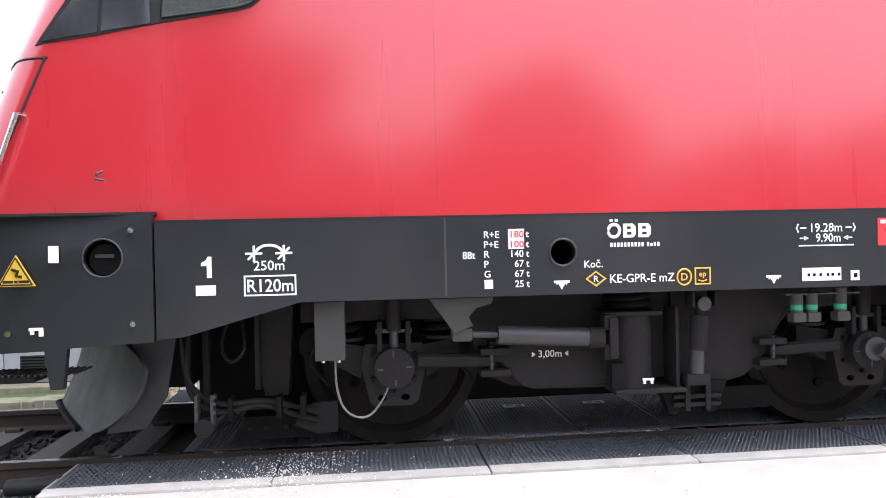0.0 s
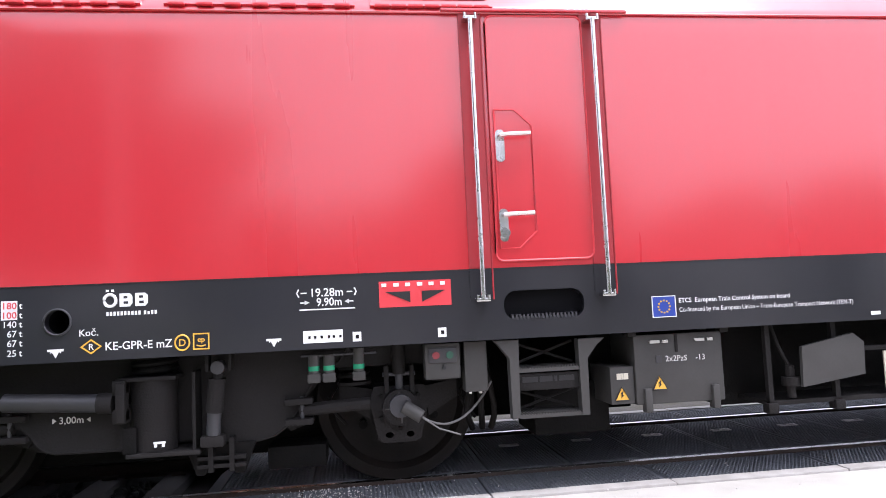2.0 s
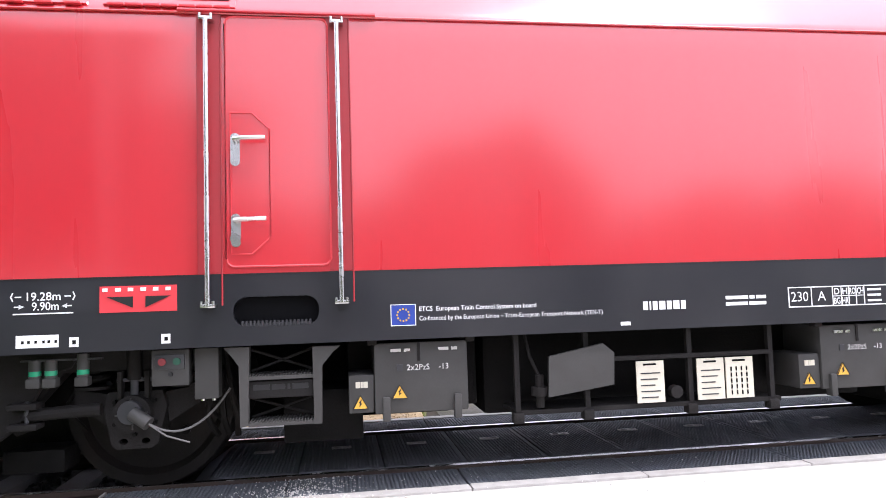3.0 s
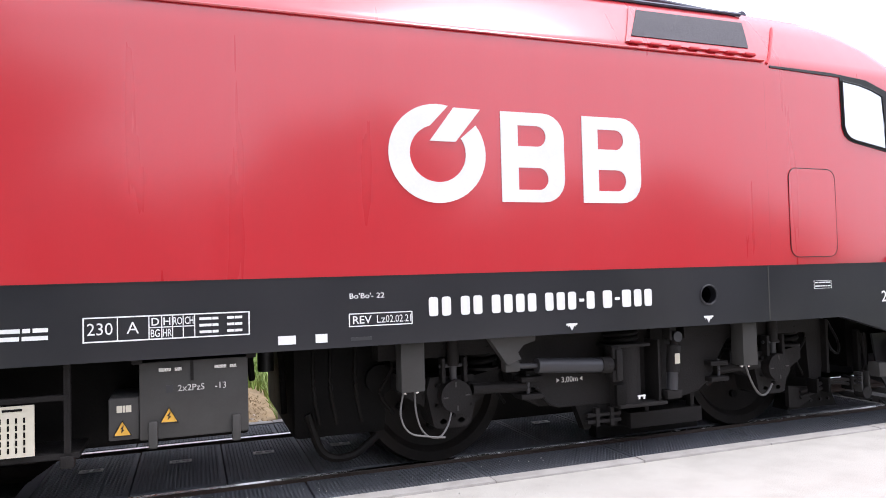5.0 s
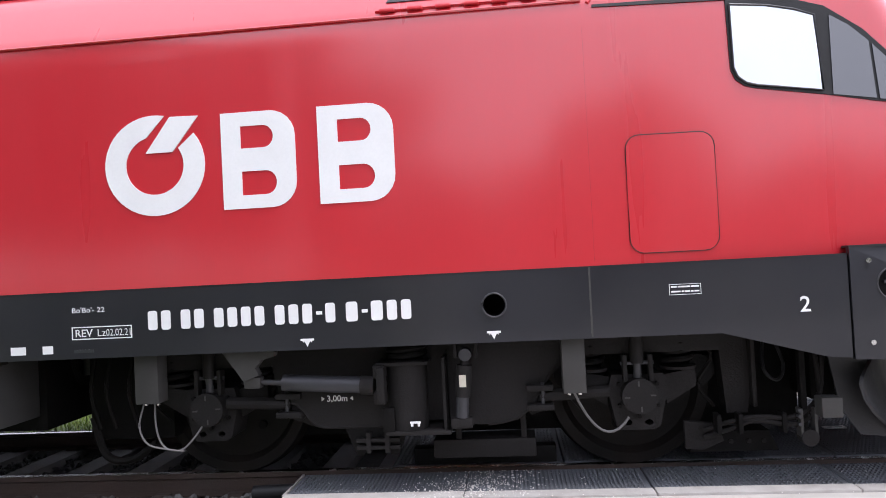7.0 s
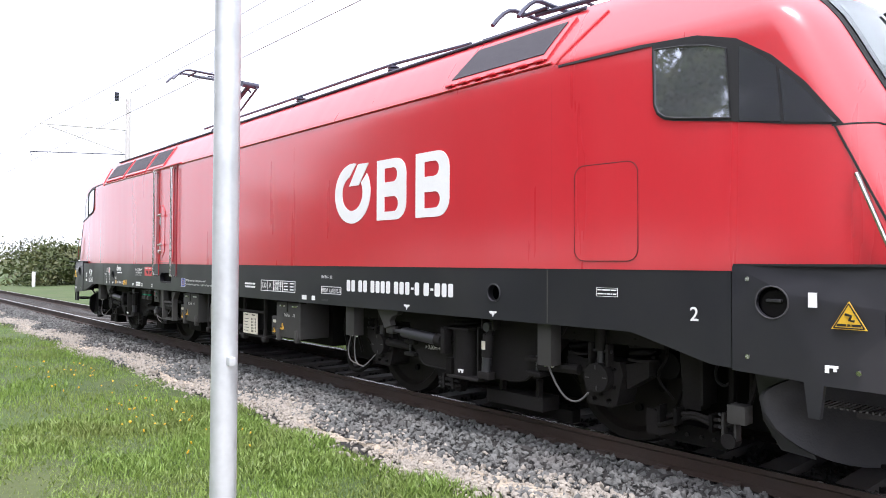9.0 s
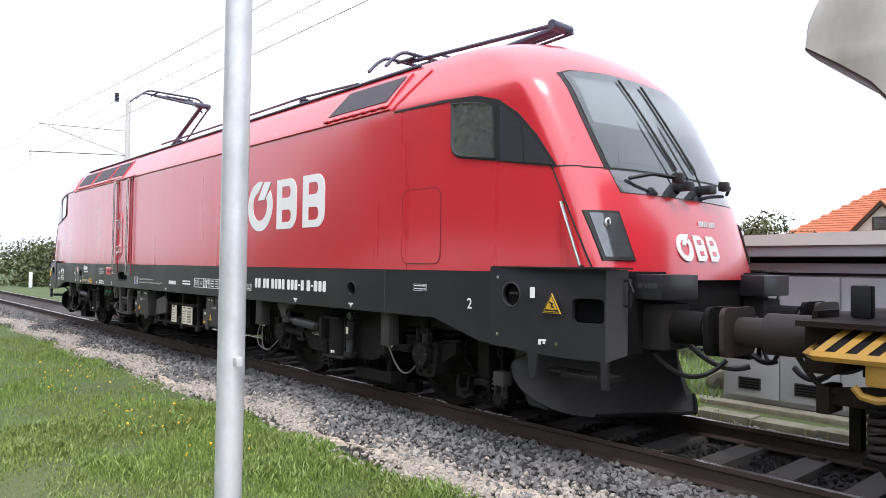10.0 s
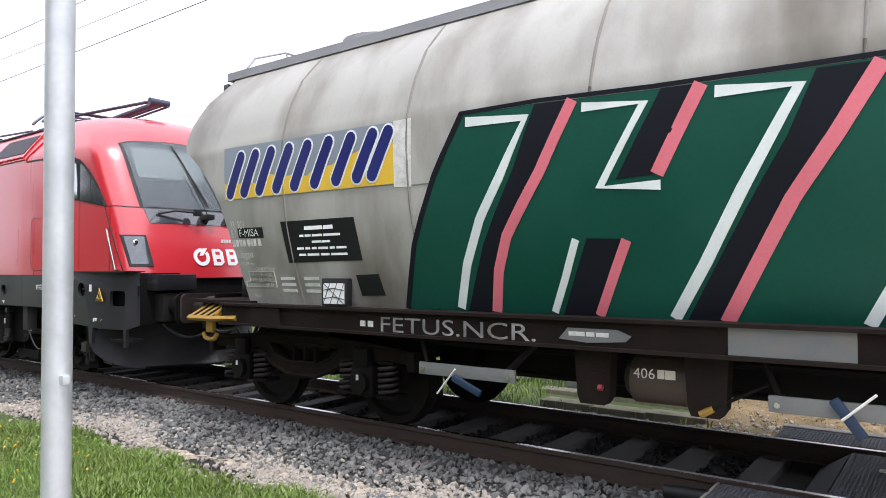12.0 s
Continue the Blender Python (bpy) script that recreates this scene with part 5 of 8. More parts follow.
    for a, b, z in hung:
        jb = part("junction_box", box(c + a, c + b, -1.40, -1.26, z, 1.0, bevel=0.008), LIGHTBOX, loco, "light grey junction box")
        for x in (a + 0.04, b - 0.04):
            part("gland", rod((c + x, -1.33, z - 0.02), (c + x, -1.33, z + 0.01), 0.014, 8), STEEL, jb)
        if a < 0:
            part("cable_loop", tube(smooth_path([(c + a + 0.11, -1.34, z), (c + a + 0.115, -1.35, z - 0.15), (c + a + 0.15, -1.36, z - 0.27), (c + a + 0.22, -1.36, z - 0.33), (c + a + 0.30, -1.34, z - 0.33),
                                     (c + a + 0.37, -1.30, z - 0.26), (c + a + 0.42, -1.24, z - 0.17)]), 0.007, 6), CABLE, jb)
            if not first:
                part("cable_loop", tube(smooth_path([(c + a + 0.03, -1.34, z), (c + a + 0.0, -1.36, z - 0.16), (c + a + 0.06, -1.37, z - 0.28), (c + a + 0.2, -1.37, z - 0.32), (c + a + 0.32, -1.36, z - 0.34)]), 0.007, 6), CABLE, jb)
        elif not first:
            part("cable_loop", tube(sag((c + a + 0.07, -1.34, z), (c + 1.42, -1.26, 0.45), 0.17), 0.009, 6), CABLE, jb)
    for k, x in enumerate((-1.98, -1.08, 1.06, 1.96)):
        part("brake_cylinder", rod((c + x, -0.95, 0.70), (c + x, -0.72, 0.70), 0.11, 14), DARKFRAME, f)
        part("brake_pipe", tube(smooth_path([(c + x, -1.02, 0.98), (c + x + 0.06, -1.06, 0.80), (c + x - 0.03, -1.04, 0.62), (c + x + 0.08, -1.0, 0.45)]), 0.013, 6), BOGIEDARK, f)
    # brake rigging low down
    if first:
        part("brake_unit", box(c + 0.60, c + 1.0, -1.0, -0.70, 0.18, 0.34, bevel=0.03), DARKFRAME, f)
    else:
        unit = part("magnet_brake", box(c + 0.08, c + 0.80, -1.10, -0.86, 0.16, 0.29, bevel=0.012), FRAME, f, "low grey brake beam over the rail")
        part("brake_shoe", box(c - 0.10, c + 0.95, -0.86, -0.74, 0.05, 0.17, bevel=0.01), DARKFRAME, unit)
        for x in (0.24, 0.70):
            part("beam_hanger", box(c + x, c + x + 0.04, -1.08, -1.02, 0.28, 0.45, bevel=0.006), FRAME, unit)
    letters("3,00m", c - 0.635, 0.615, 0.042, f, CHALK, -1.246)
    for w in (-0.672, -0.448):
        t = 0.014 if w < -0.5 else -0.014
        part("span_arrow", plate(sh([(w, 0.618), (w, 0.650), (w + t * 1.6, 0.634)]), -1.248, -1.242), CHALK, f)
    bm = bmesh.new()
    add_box(bm, c - 0.035, c + 0.035, -1.378, -1.366, 0.475, 0.487)
    add_box(bm, c - 0.03, c - 0.015, -1.378, -1.366, 0.455, 0.475)
    add_box(bm, c + 0.015, c + 0.03, -1.378, -1.366, 0.455, 0.475)
    part("jack_mark", bm, WHITE, f, smooth=0)
    # wheelsets
    sets = []
    for d in (-1.5, 1.5):
        bm = bmesh.new()
        profile = [(0.0, 0.74), (0.10, 0.735), (0.16, 0.70), (0.46, 0.715), (0.50, 0.765), (0.572, 0.765), (0.575, 0.69), (0.60, 0.655), (0.595, 0.635), (0.50, 0.635), (0.46, 0.66), (0.16, 0.66), (0.0, 0.62)]
        for s in (-1, 1):
            rings = [[bm.verts.new((r * math.cos(k * math.tau / 48), s * y, r * math.sin(k * math.tau / 48))) for k in range(48)] for r, y in profile[1:-1]]
            for a, b in zip(rings, rings[1:]):
                for k in range(48):
                    bm.faces.new((a[k], a[(k + 1) % 48], b[(k + 1) % 48], b[k]))
            bm.faces.new(rings[0])
            bm.faces.new(rings[-1])
        add_rod(bm, (0, -1.1, 0), (0, 1.1, 0), 0.09, 16)
        wheelset = part("wheelset", bm, WHEEL, loco, "dark steel wheelset")
        for k in range(6):
            a = k * math.tau / 6
            part("disc_bolt", rod((0.30 * math.cos(a), -0.735, 0.30 * math.sin(a)), (0.30 * math.cos(a), -0.70, 0.30 * math.sin(a)), 0.035, 8), DARKFRAME, wheelset)
        sets.append((wheelset, c + d))
    return sets


def build_under(loco):
    part("transformer_case", box(-1.05, 2.05, -0.95, 1.0, 0.40, 1.05, bevel=0.03), DARKFRAME, loco)
    for x, z in ((2.07, 0.72), (2.16, 0.80), (2.30, 0.45)):
        part("air_hose", tube(smooth_path([(x, -0.6, 1.05), (x + 0.015, -0.65, (z + 1.05) / 2), (x + 0.03, -0.6, z)]), 0.024, 8), DARKFRAME, loco)
    part("air_coupling", rod((2.20, -0.62, 0.78), (2.20, -0.62, 0.92), 0.06, 14), BLACK, loco)
    # Plain block added to fill the black space before the second bogie.
    part("blower_duct", box(2.36, 3.05, -0.9, 0.9, 0.30, 1.05, bevel=0.05), DARKFRAME, loco)
    part("sump_pipe", tube(smooth_path([(2.45, -0.98, 0.5), (2.55, -1.0, 0.22), (2.75, -1.0, 0.18), (2.95, -0.98, 0.30)]), 0.03, 8), BOGIEDARK, loco)
    for x in (2.50, 2.62, 2.80):
        part("drain_pipe", tube(smooth_path([(x, -1.0, 1.02), (x - 0.02, -1.05, 0.7), (x + 0.03, -1.02, 0.42)]), 0.016, 7), BOGIEDARK, loco)
    # Far-side cases as one dark block, carried low to hide bright ground.
    part("far_equipment_case", box(-3.2, -1.05, 0.75, 1.40, 0.16, 1.04, bevel=0.02), DARKFRAME, loco)
    # Plain dark box added to close the view through to the far side.
    part("inner_case", box(-2.05, -1.10, -0.95, 0.7, 0.48, 1.04, bevel=0.02), DARKFRAME, loco)
    # Added dark blocks that black out the view under each end.
    for e in (-1, 1):
        part("brake_rack", box(*sorted((e * 7.0, e * 7.75)), -0.55, 0.95, 0.22, 1.04, bevel=0.03), DARKFRAME, loco)
        part("compressor", box(*sorted((e * 7.7, e * 8.0)), -0.9, 0.9, 0.45, 1.0, bevel=0.03), DARKFRAME, loco)
    # battery boxes with lids, feet and warning signs
    for x0, full in ((-2.05, True), (1.215, True)):
        case = part("battery_box", box(x0 + 0.17, x0 + 0.80, -1.42, -0.98, 0.52, 0.985, bevel=0.012), LIGHTBOX, loco, "light grey battery box")
        part("side_case", box(x0, x0 + 0.168, -1.40, -1.0, 0.53, 0.78, bevel=0.01), LIGHTBOX, case)
        for x in (x0 + 0.22, x0 + 0.70):
            part("case_foot", box(x, x + 0.05, -1.45, -1.38, 0.47, 0.63, bevel=0.01), LIGHTBOX, case)
        for x in (x0 + 0.28, x0 + 0.60):
            part("latch", box(x, x + 0.07, -1.432, -1.42, 0.925, 0.945), STEEL, case)
            part("latch", box(x + 0.09, x + 0.13, -1.432, -1.42, 0.925, 0.945), STEEL, case)
        letters("2x2PzS", x0 + 0.385, 0.80, 0.038, case, CHALK, -1.425, heavy=0.0)
        mark("type_mark", x0 + 0.32, x0 + 0.36, 0.795, 0.84, case, DAMPER, -1.425)
        letters("-13", x0 + 0.60, 0.80, 0.038, case, CHALK, -1.425, heavy=0.0)
        for x, z, y in ((x0 + 0.335, 0.655, -1.428), (x0 + 0.075, 0.595, -1.405)):
            sign = part("warning_sign", plate([(x - 0.05, z - 0.038), (x + 0.05, z - 0.038), (x, z + 0.05)], y, y + 0.01), AMBER, case, "yellow warning triangle")
            rim = [(x - 0.05, y - 0.001, z - 0.038), (x + 0.05, y - 0.001, z - 0.038), (x, y - 0.001, z + 0.05)]
            part("sign_rim", tube(rim + rim[:1], 0.004, 4), BLACK, sign)
            part("bolt_mark", plate([(x - 0.008, z - 0.022), (x + 0.012, z - 0.002), (x + 0.002, z), (x + 0.010, z + 0.028), (x - 0.012, z + 0.004), (x - 0.002, z + 0.002)], y - 0.004, y + 0.002), BLACK, sign)
        bars("case_plate", x0 + 0.045, x0 + 0.125, 0.715, 0.04, case, CREAM, -1.404, (2, 1, 2))
        part("lid_flap", box(x0 + 0.46, x0 + 0.478, -1.428, -1.418, 0.86, 0.985), FRAME, case)
        for x in (x0 + 0.13, x0 + 0.79):
            part("lid_hinge", box(x, x + 0.06, -1.43, -1.36, 0.975, 1.02, bevel=0.008), FRAME, case)
    # cases and hoses behind the ladder
    part("sand_case", box(-2.50, -1.95, -1.08, -0.55, 0.30, 0.66, bevel=0.02), DARKFRAME, loco)
    for k, x in enumerate((-3.00, -2.93, -2.87)):
        part("air_hose", tube(smooth_path([(x, -1.15, 1.02), (x + 0.03, -1.18, 0.75), (x + 0.01 + 0.03 * k, -1.15, 0.52), (x + 0.06, -1.05, 0.38)]), 0.022, 7), BOGIEDARK, loco)
    # open equipment frame with rating plates and a loose cover
    rack = part("equipment_rack", box(-0.92, 1.06, -1.40, -1.0, 0.455, 0.485), FRAME, loco)
    for x in (-0.92, -0.42, 0.35, 0.98):
        part("rack_post", box(x, x + 0.035, -1.40, -1.36, 0.455, 1.03), FRAME, rack)
        part("rack_foot", box(x - 0.02, x + 0.055, -1.42, -1.34, 0.40, 0.47, bevel=0.01), FRAME, rack)
    part("rack_rail", box(-0.4, 1.0, -1.41, -1.37, 0.795, 0.825), FRAME, rack)
    for x0, x1 in ((-0.05, 0.155), (0.405, 0.61), (0.625, 0.835)):
        pl = part("rating_plate", box(x0, x1, -1.425, -1.415, 0.495, 0.785), CREAM, rack, "cream rating plate with fine print")
        for k in range(5):
            z = 0.70 - k * 0.042
            if x0 > 0.62:
                for j in range(4):
                    part("print_bar", box(x0 + 0.035 + j * 0.04, x0 + 0.045 + j * 0.04, -1.428, -1.422, z - 0.012, z + 0.018), DARKFRAME, pl, smooth=0)
            else:
                part("print_bar", box(x0 + 0.03, x1 - 0.03 - 0.02 * (k % 3), -1.428, -1.422, z - 0.004, z + 0.004), DAMPER, pl, smooth=0)
        part("print_head", box(x0 + 0.05, x1 - 0.06, -1.428, -1.422, 0.755, 0.768), DARKFRAME, pl, smooth=0)
    part("loose_cover", plate([(-0.70, 0.575), (-0.69, 0.85), (-0.30, 0.925), (-0.22, 0.86), (-0.23, 0.64)], -1.46, -1.43), LIGHTBOX, rack, "skewed light grey cover")
    valve = part("drain_valve", rod((-0.74, -1.38, 0.50), (-0.74, -1.38, 0.72), 0.03, 10), FRAME, rack)
    part("valve_bell", rod((-0.74, -1.38, 0.58), (-0.74, -1.38, 0.64), 0.06, 14), FRAME, valve)
    part("valve_pipe", tube([(-0.74, -1.38, 0.70), (-0.80, -1.36, 0.85), (-0.82, -1.3, 1.03)], 0.012, 6), FRAME, valve)
    part("round_plug", rod((0.25, -1.42, 0.56), (0.25, -1.36, 0.56), 0.045, 14), FRAME, rack)
    # air dryer glasses with green bands, push-button box
    for x in (-4.0, -3.905, -3.715):
        tall = 0.05 if x > -3.8 else 0
        flask = part("air_filter", rod((x, -1.36, 0.845), (x, -1.36, 0.965 + tall * 0.6), 0.036, 14), LIGHTBOX, loco, "grey air filter with a green sight glass")
        part("green_band", rod((x, -1.36, 0.865), (x, -1.36, 0.895), 0.037, 14), GREEN, flask)
        part("filter_cup", box(x - 0.042, x + 0.042, -1.40, -1.32, 0.79, 0.85, bevel=0.012), LIGHTBOX, flask)
    part("filter_shelf", box(-4.08, -3.60, -1.38, -1.33, 0.955, 0.965), DAMPER, loco)
    push = part("push_button_box", box(-3.29, -3.06, -1.42, -1.28, 0.77, 1.0, bevel=0.012), LIGHTBOX, loco, "light grey box with red and green push buttons")
    part("button_plate", box(-3.265, -3.085, -1.432, -1.42, 0.875, 0.97, bevel=0.004), DAMPER, push)
    part("red_button", rod((-3.22, -1.445, 0.925), (-3.22, -1.43, 0.925), 0.024, 16), DULLRED, push)
    part("green_button", rod((-3.13, -1.445, 0.925), (-3.13, -1.43, 0.925), 0.024, 16), DULLGREEN, push)
    part("box_lock", rod((-3.17, -1.44, 0.845), (-3.17, -1.41, 0.845), 0.014, 8), BLACK, push)
    # ladder below the door
    ladder = part("ladder_side", plate([(-2.84, 1.0), (-2.68, 1.0), (-2.69, 0.50), (-2.74, 0.49), (-2.745, 0.88), (-2.80, 0.955)], -1.47, -1.385), LIGHTBOX, loco, "grey cast ladder side")
    part("ladder_side", plate([(-2.10, 0.985), (-2.28, 0.985), (-2.275, 0.49), (-2.225, 0.49), (-2.22, 0.86), (-2.15, 0.945)], -1.47, -1.385), LIGHTBOX, loco, "grey cast ladder side")
    for z in (0.80, 0.505):
        bm = box(-2.69, -2.27, -1.46, -1.22, z - 0.015, z + 0.008)
        for i in range(22):
            add_box(bm, -2.68 + i * 0.019, -2.671 + i * 0.019, -1.46, -1.24, z + 0.008, z + 0.020)
        part("ladder_tread", bm, LIGHTBOX, ladder)
    part("ladder_board", box(-2.69, -2.27, -1.44, -1.41, 0.665, 0.775, bevel=0.008), FRAME, ladder)
    bars("board_bars", -2.66, -2.31, 0.735, 0.035, ladder, BLACK, -1.441, (6, 5, 1, 6))
    for z0, z1 in ((0.53, 0.655), (0.83, 0.97)):
        for a, b in ((z0, z1), (z1, z0)):
            part("ladder_brace", rod((-2.68, -1.32, a), (-2.28, -1.32, b), 0.010, 6), FRAME, ladder)


def build_door(loco):
    outline = round_rect(-2.805, -2.145, 1.515, 3.155, 0.05)
    door = part("machine_room_door", plate(outline, -1.512, -1.495), RED, loco, "closed red door with bright lever handles")
    rim = [(x, -1.511, z) for x, z in outline + outline[:1]]
    part("door_gasket", tube(rim, 0.008, 6), SIGNRED, door)
    octo = [(-2.775, 2.515), (-2.64, 2.515), (-2.53, 2.41), (-2.53, 1.70), (-2.645, 1.595), (-2.775, 1.595)]
    part("handle_panel", plate(octo, -1.514, -1.500), RED, door)
    part("panel_edge", tube([(x, -1.515, z) for x, z in octo + octo[:1]], 0.007, 5), SIGNRED, door)
    for z in (2.335, 1.81):
        h = part("lever_plate", plate(round_rect(-2.775, -2.715, z - 0.17, z + 0.045, 0.028), -1.522, -1.512), STEEL, door, "steel lever plate")
        part("lever", tube([(-2.745, -1.52, z), (-2.745, -1.565, z), (-2.70, -1.57, z + 0.004), (-2.55, -1.57, z + 0.008)], 0.016, 8), STEEL, h)
    part("door_lock", rod((-2.745, -1.55, 1.695), (-2.745, -1.515, 1.695), 0.034, 14), STEEL, door)
    part("door_canopy", box(-3.10, -1.82, -1.535, -1.48, 3.178, 3.20, bevel=0.006), RED, loco)
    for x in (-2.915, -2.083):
        # Flat strip; the shade of a recess is put into its darker red.
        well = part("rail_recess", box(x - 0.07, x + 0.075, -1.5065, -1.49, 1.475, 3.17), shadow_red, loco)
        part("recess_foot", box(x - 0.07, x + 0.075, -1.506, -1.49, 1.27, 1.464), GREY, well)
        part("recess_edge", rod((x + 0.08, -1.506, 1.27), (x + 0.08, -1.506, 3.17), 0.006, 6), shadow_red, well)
        part("handrail", rod((x, -1.575, 1.27), (x, -1.575, 3.12), 0.017, 12), STEEL, loco, "long bright steel door handrail")
        for z in (1.27, 3.12):
            part("rail_bracket", box(x - 0.045, x + 0.045, -1.58, -1.50, z - 0.012, z + 0.012, bevel=0.004), STEEL, well)
            for d in (-0.035, 0.035):
                part("bracket_bolt", rod((x + d, -1.575, z), (x + d, -1.575, z + 0.03), 0.010, 8), STEEL, well)


# The body red, darkened to carry the shade of the rail recesses.
shadow_red = shade("recess_shade_red", (0.33, 0.018, 0.024), 0.45, vary=0.08, dirt=(0.2, 0.03, 0.03), dirt_amount=0.3)


def build_roof(loco):
    # sloping ventilation grilles with hinged frames
    for x0, x1 in ((4.86, 6.14), (-4.86, -3.66), (-3.56, -2.74), (-6.14, -5.0)):
        lean = 0.13 if x1 > 0 else 0.0
        corners = [(x0, 3.22), (x1, 3.22), (x1 + lean, 3.60), (x0 + lean * 1.6, 3.60)]
        onto = lambda x, z, o: Vector((x, -half_width(z) - o, z + o * 0.5))
        vent = part("roof_grille_frame", skin(corners, onto, 0.016, 0.02), RED, loco, "red hinged roof grille frame")
        cx, cz = (x0 + x1) / 2 + lean * 0.6, 3.41
        inner = [(cx + (x - cx) * 0.90, cz + (z - cz) * 0.76 + 0.012) for x, z in corners]
        part("grille", skin(inner, onto, 0.022, 0.01), MESH, vent, "dark grille mesh")
        for k in range(7):
            x = x0 + 0.08 + (x1 - x0 - 0.16) * k / 6
            part("hinge", box(x - 0.05, x + 0.05, -1.515, -1.48, 3.215, 3.232, bevel=0.004), SIGNRED, vent)
    # lip where the cab roof begins
    for e in (-1, 1):
        lip = [on_side(e * (6.24 + 0.34 * q), 3.16 + 0.42 * q, 0.006) for q in np.linspace(0, 1, 8)]
        part("roof_lip", tube(lip, 0.012, 6), SIGNRED, loco)
    # roof bus bar on insulators
    for x in (-2.0, 0.6, 2.9):
        ins = part("insulator", rod((x, -0.62, 3.80), (x, -0.62, 4.02), 0.035, 12), PANTO, loco)
        for k in range(5):
            part("insulator_shed", rod((x, -0.62, 3.84 + 0.036 * k), (x, -0.62, 3.855 + 0.036 * k), 0.075, 14), PANTO, ins)
    part("bus_bar", tube([(-3.0, -0.62, 4.05), (0, -0.62, 4.04), (2.9, -0.62, 4.04), (4.3, -0.6, 3.98)], 0.018, 7), PANTO, loco)
    # folded pantograph over end two, raised one over end one
    for base, knee, head in (((5.0, 3.98), (7.26, 4.15), (5.05, 4.22)), ((-4.55, 3.98), (-2.42, 4.88), (-4.25, 5.42))):
        bx, bz = base
        pan = part("pantograph_base", box(bx - 0.55, bx + 0.75, -0.56, -0.50, 3.95, 4.0), PANTO, loco, "dark steel pantograph")
        part("base_bar", box(bx - 0.55, bx + 0.75, 0.50, 0.56, 3.95, 4.0), PANTO, pan)
        for x in (bx - 0.55, bx + 0.70):
            part("base_bar", box(x, x + 0.06, -0.56, 0.56, 3.95, 4.0), PANTO, pan)
            for y in (-0.53, 0.53):
                for k in range(4):
                    part("insulator_shed", rod((x + 0.03, y, 3.80 + 0.036 * k), (x + 0.03, y, 3.815 + 0.036 * k), 0.07, 12), PANTO, pan)
        part("lower_arm", rod((bx, 0, bz + 0.05), (knee[0], 0, knee[1]), 0.042, 10), PANTO, pan)
        part("guide_rod", rod((bx + 0.35, 0.10, bz), (knee[0] + 0.12, 0.10, knee[1] - 0.06), 0.018, 8), PANTO, pan)
        part("knee_joint", rod((knee[0] + 0.03, -0.16, knee[1]), (knee[0] + 0.03, 0.16, knee[1]), 0.055, 12), PANTO, pan)
        for s in (-1, 1):
            part("upper_arm", rod((knee[0], s * 0.12, knee[1]), (head[0], s * 0.36, head[1] - 0.06), 0.026, 8), PANTO, pan)
            bow = [(head[0] + s * 0.18, y, head[1] + (0.0 if abs(y) < 0.52 else -0.24 * ((abs(y) - 0.52) / 0.32) ** 1.6)) for y in np.linspace(-0.84, 0.84, 21)]
            part("contact_strip", tube(bow, 0.022, 6), PANTO, pan)
            part("head_spring", rod((head[0] - 0.18, s * 0.38, head[1] - 0.03), (head[0] + 0.18, s * 0.38, head[1] - 0.03), 0.02, 8), PANTO, pan)
        part("upper_arm_tie", rod((head[0] + 0.6, -0.3, head[1] - 0.06 + (knee[1] - head[1]) * 0.2), (head[0] + 0.6, 0.3, head[1] - 0.06 + (knee[1] - head[1]) * 0.2), 0.016, 6), PANTO, pan)
        part("raising_spring", rod((bx - 0.4, -0.2, 4.05), (bx + 0.5, -0.2, 4.08), 0.04, 10), PANTO, pan)


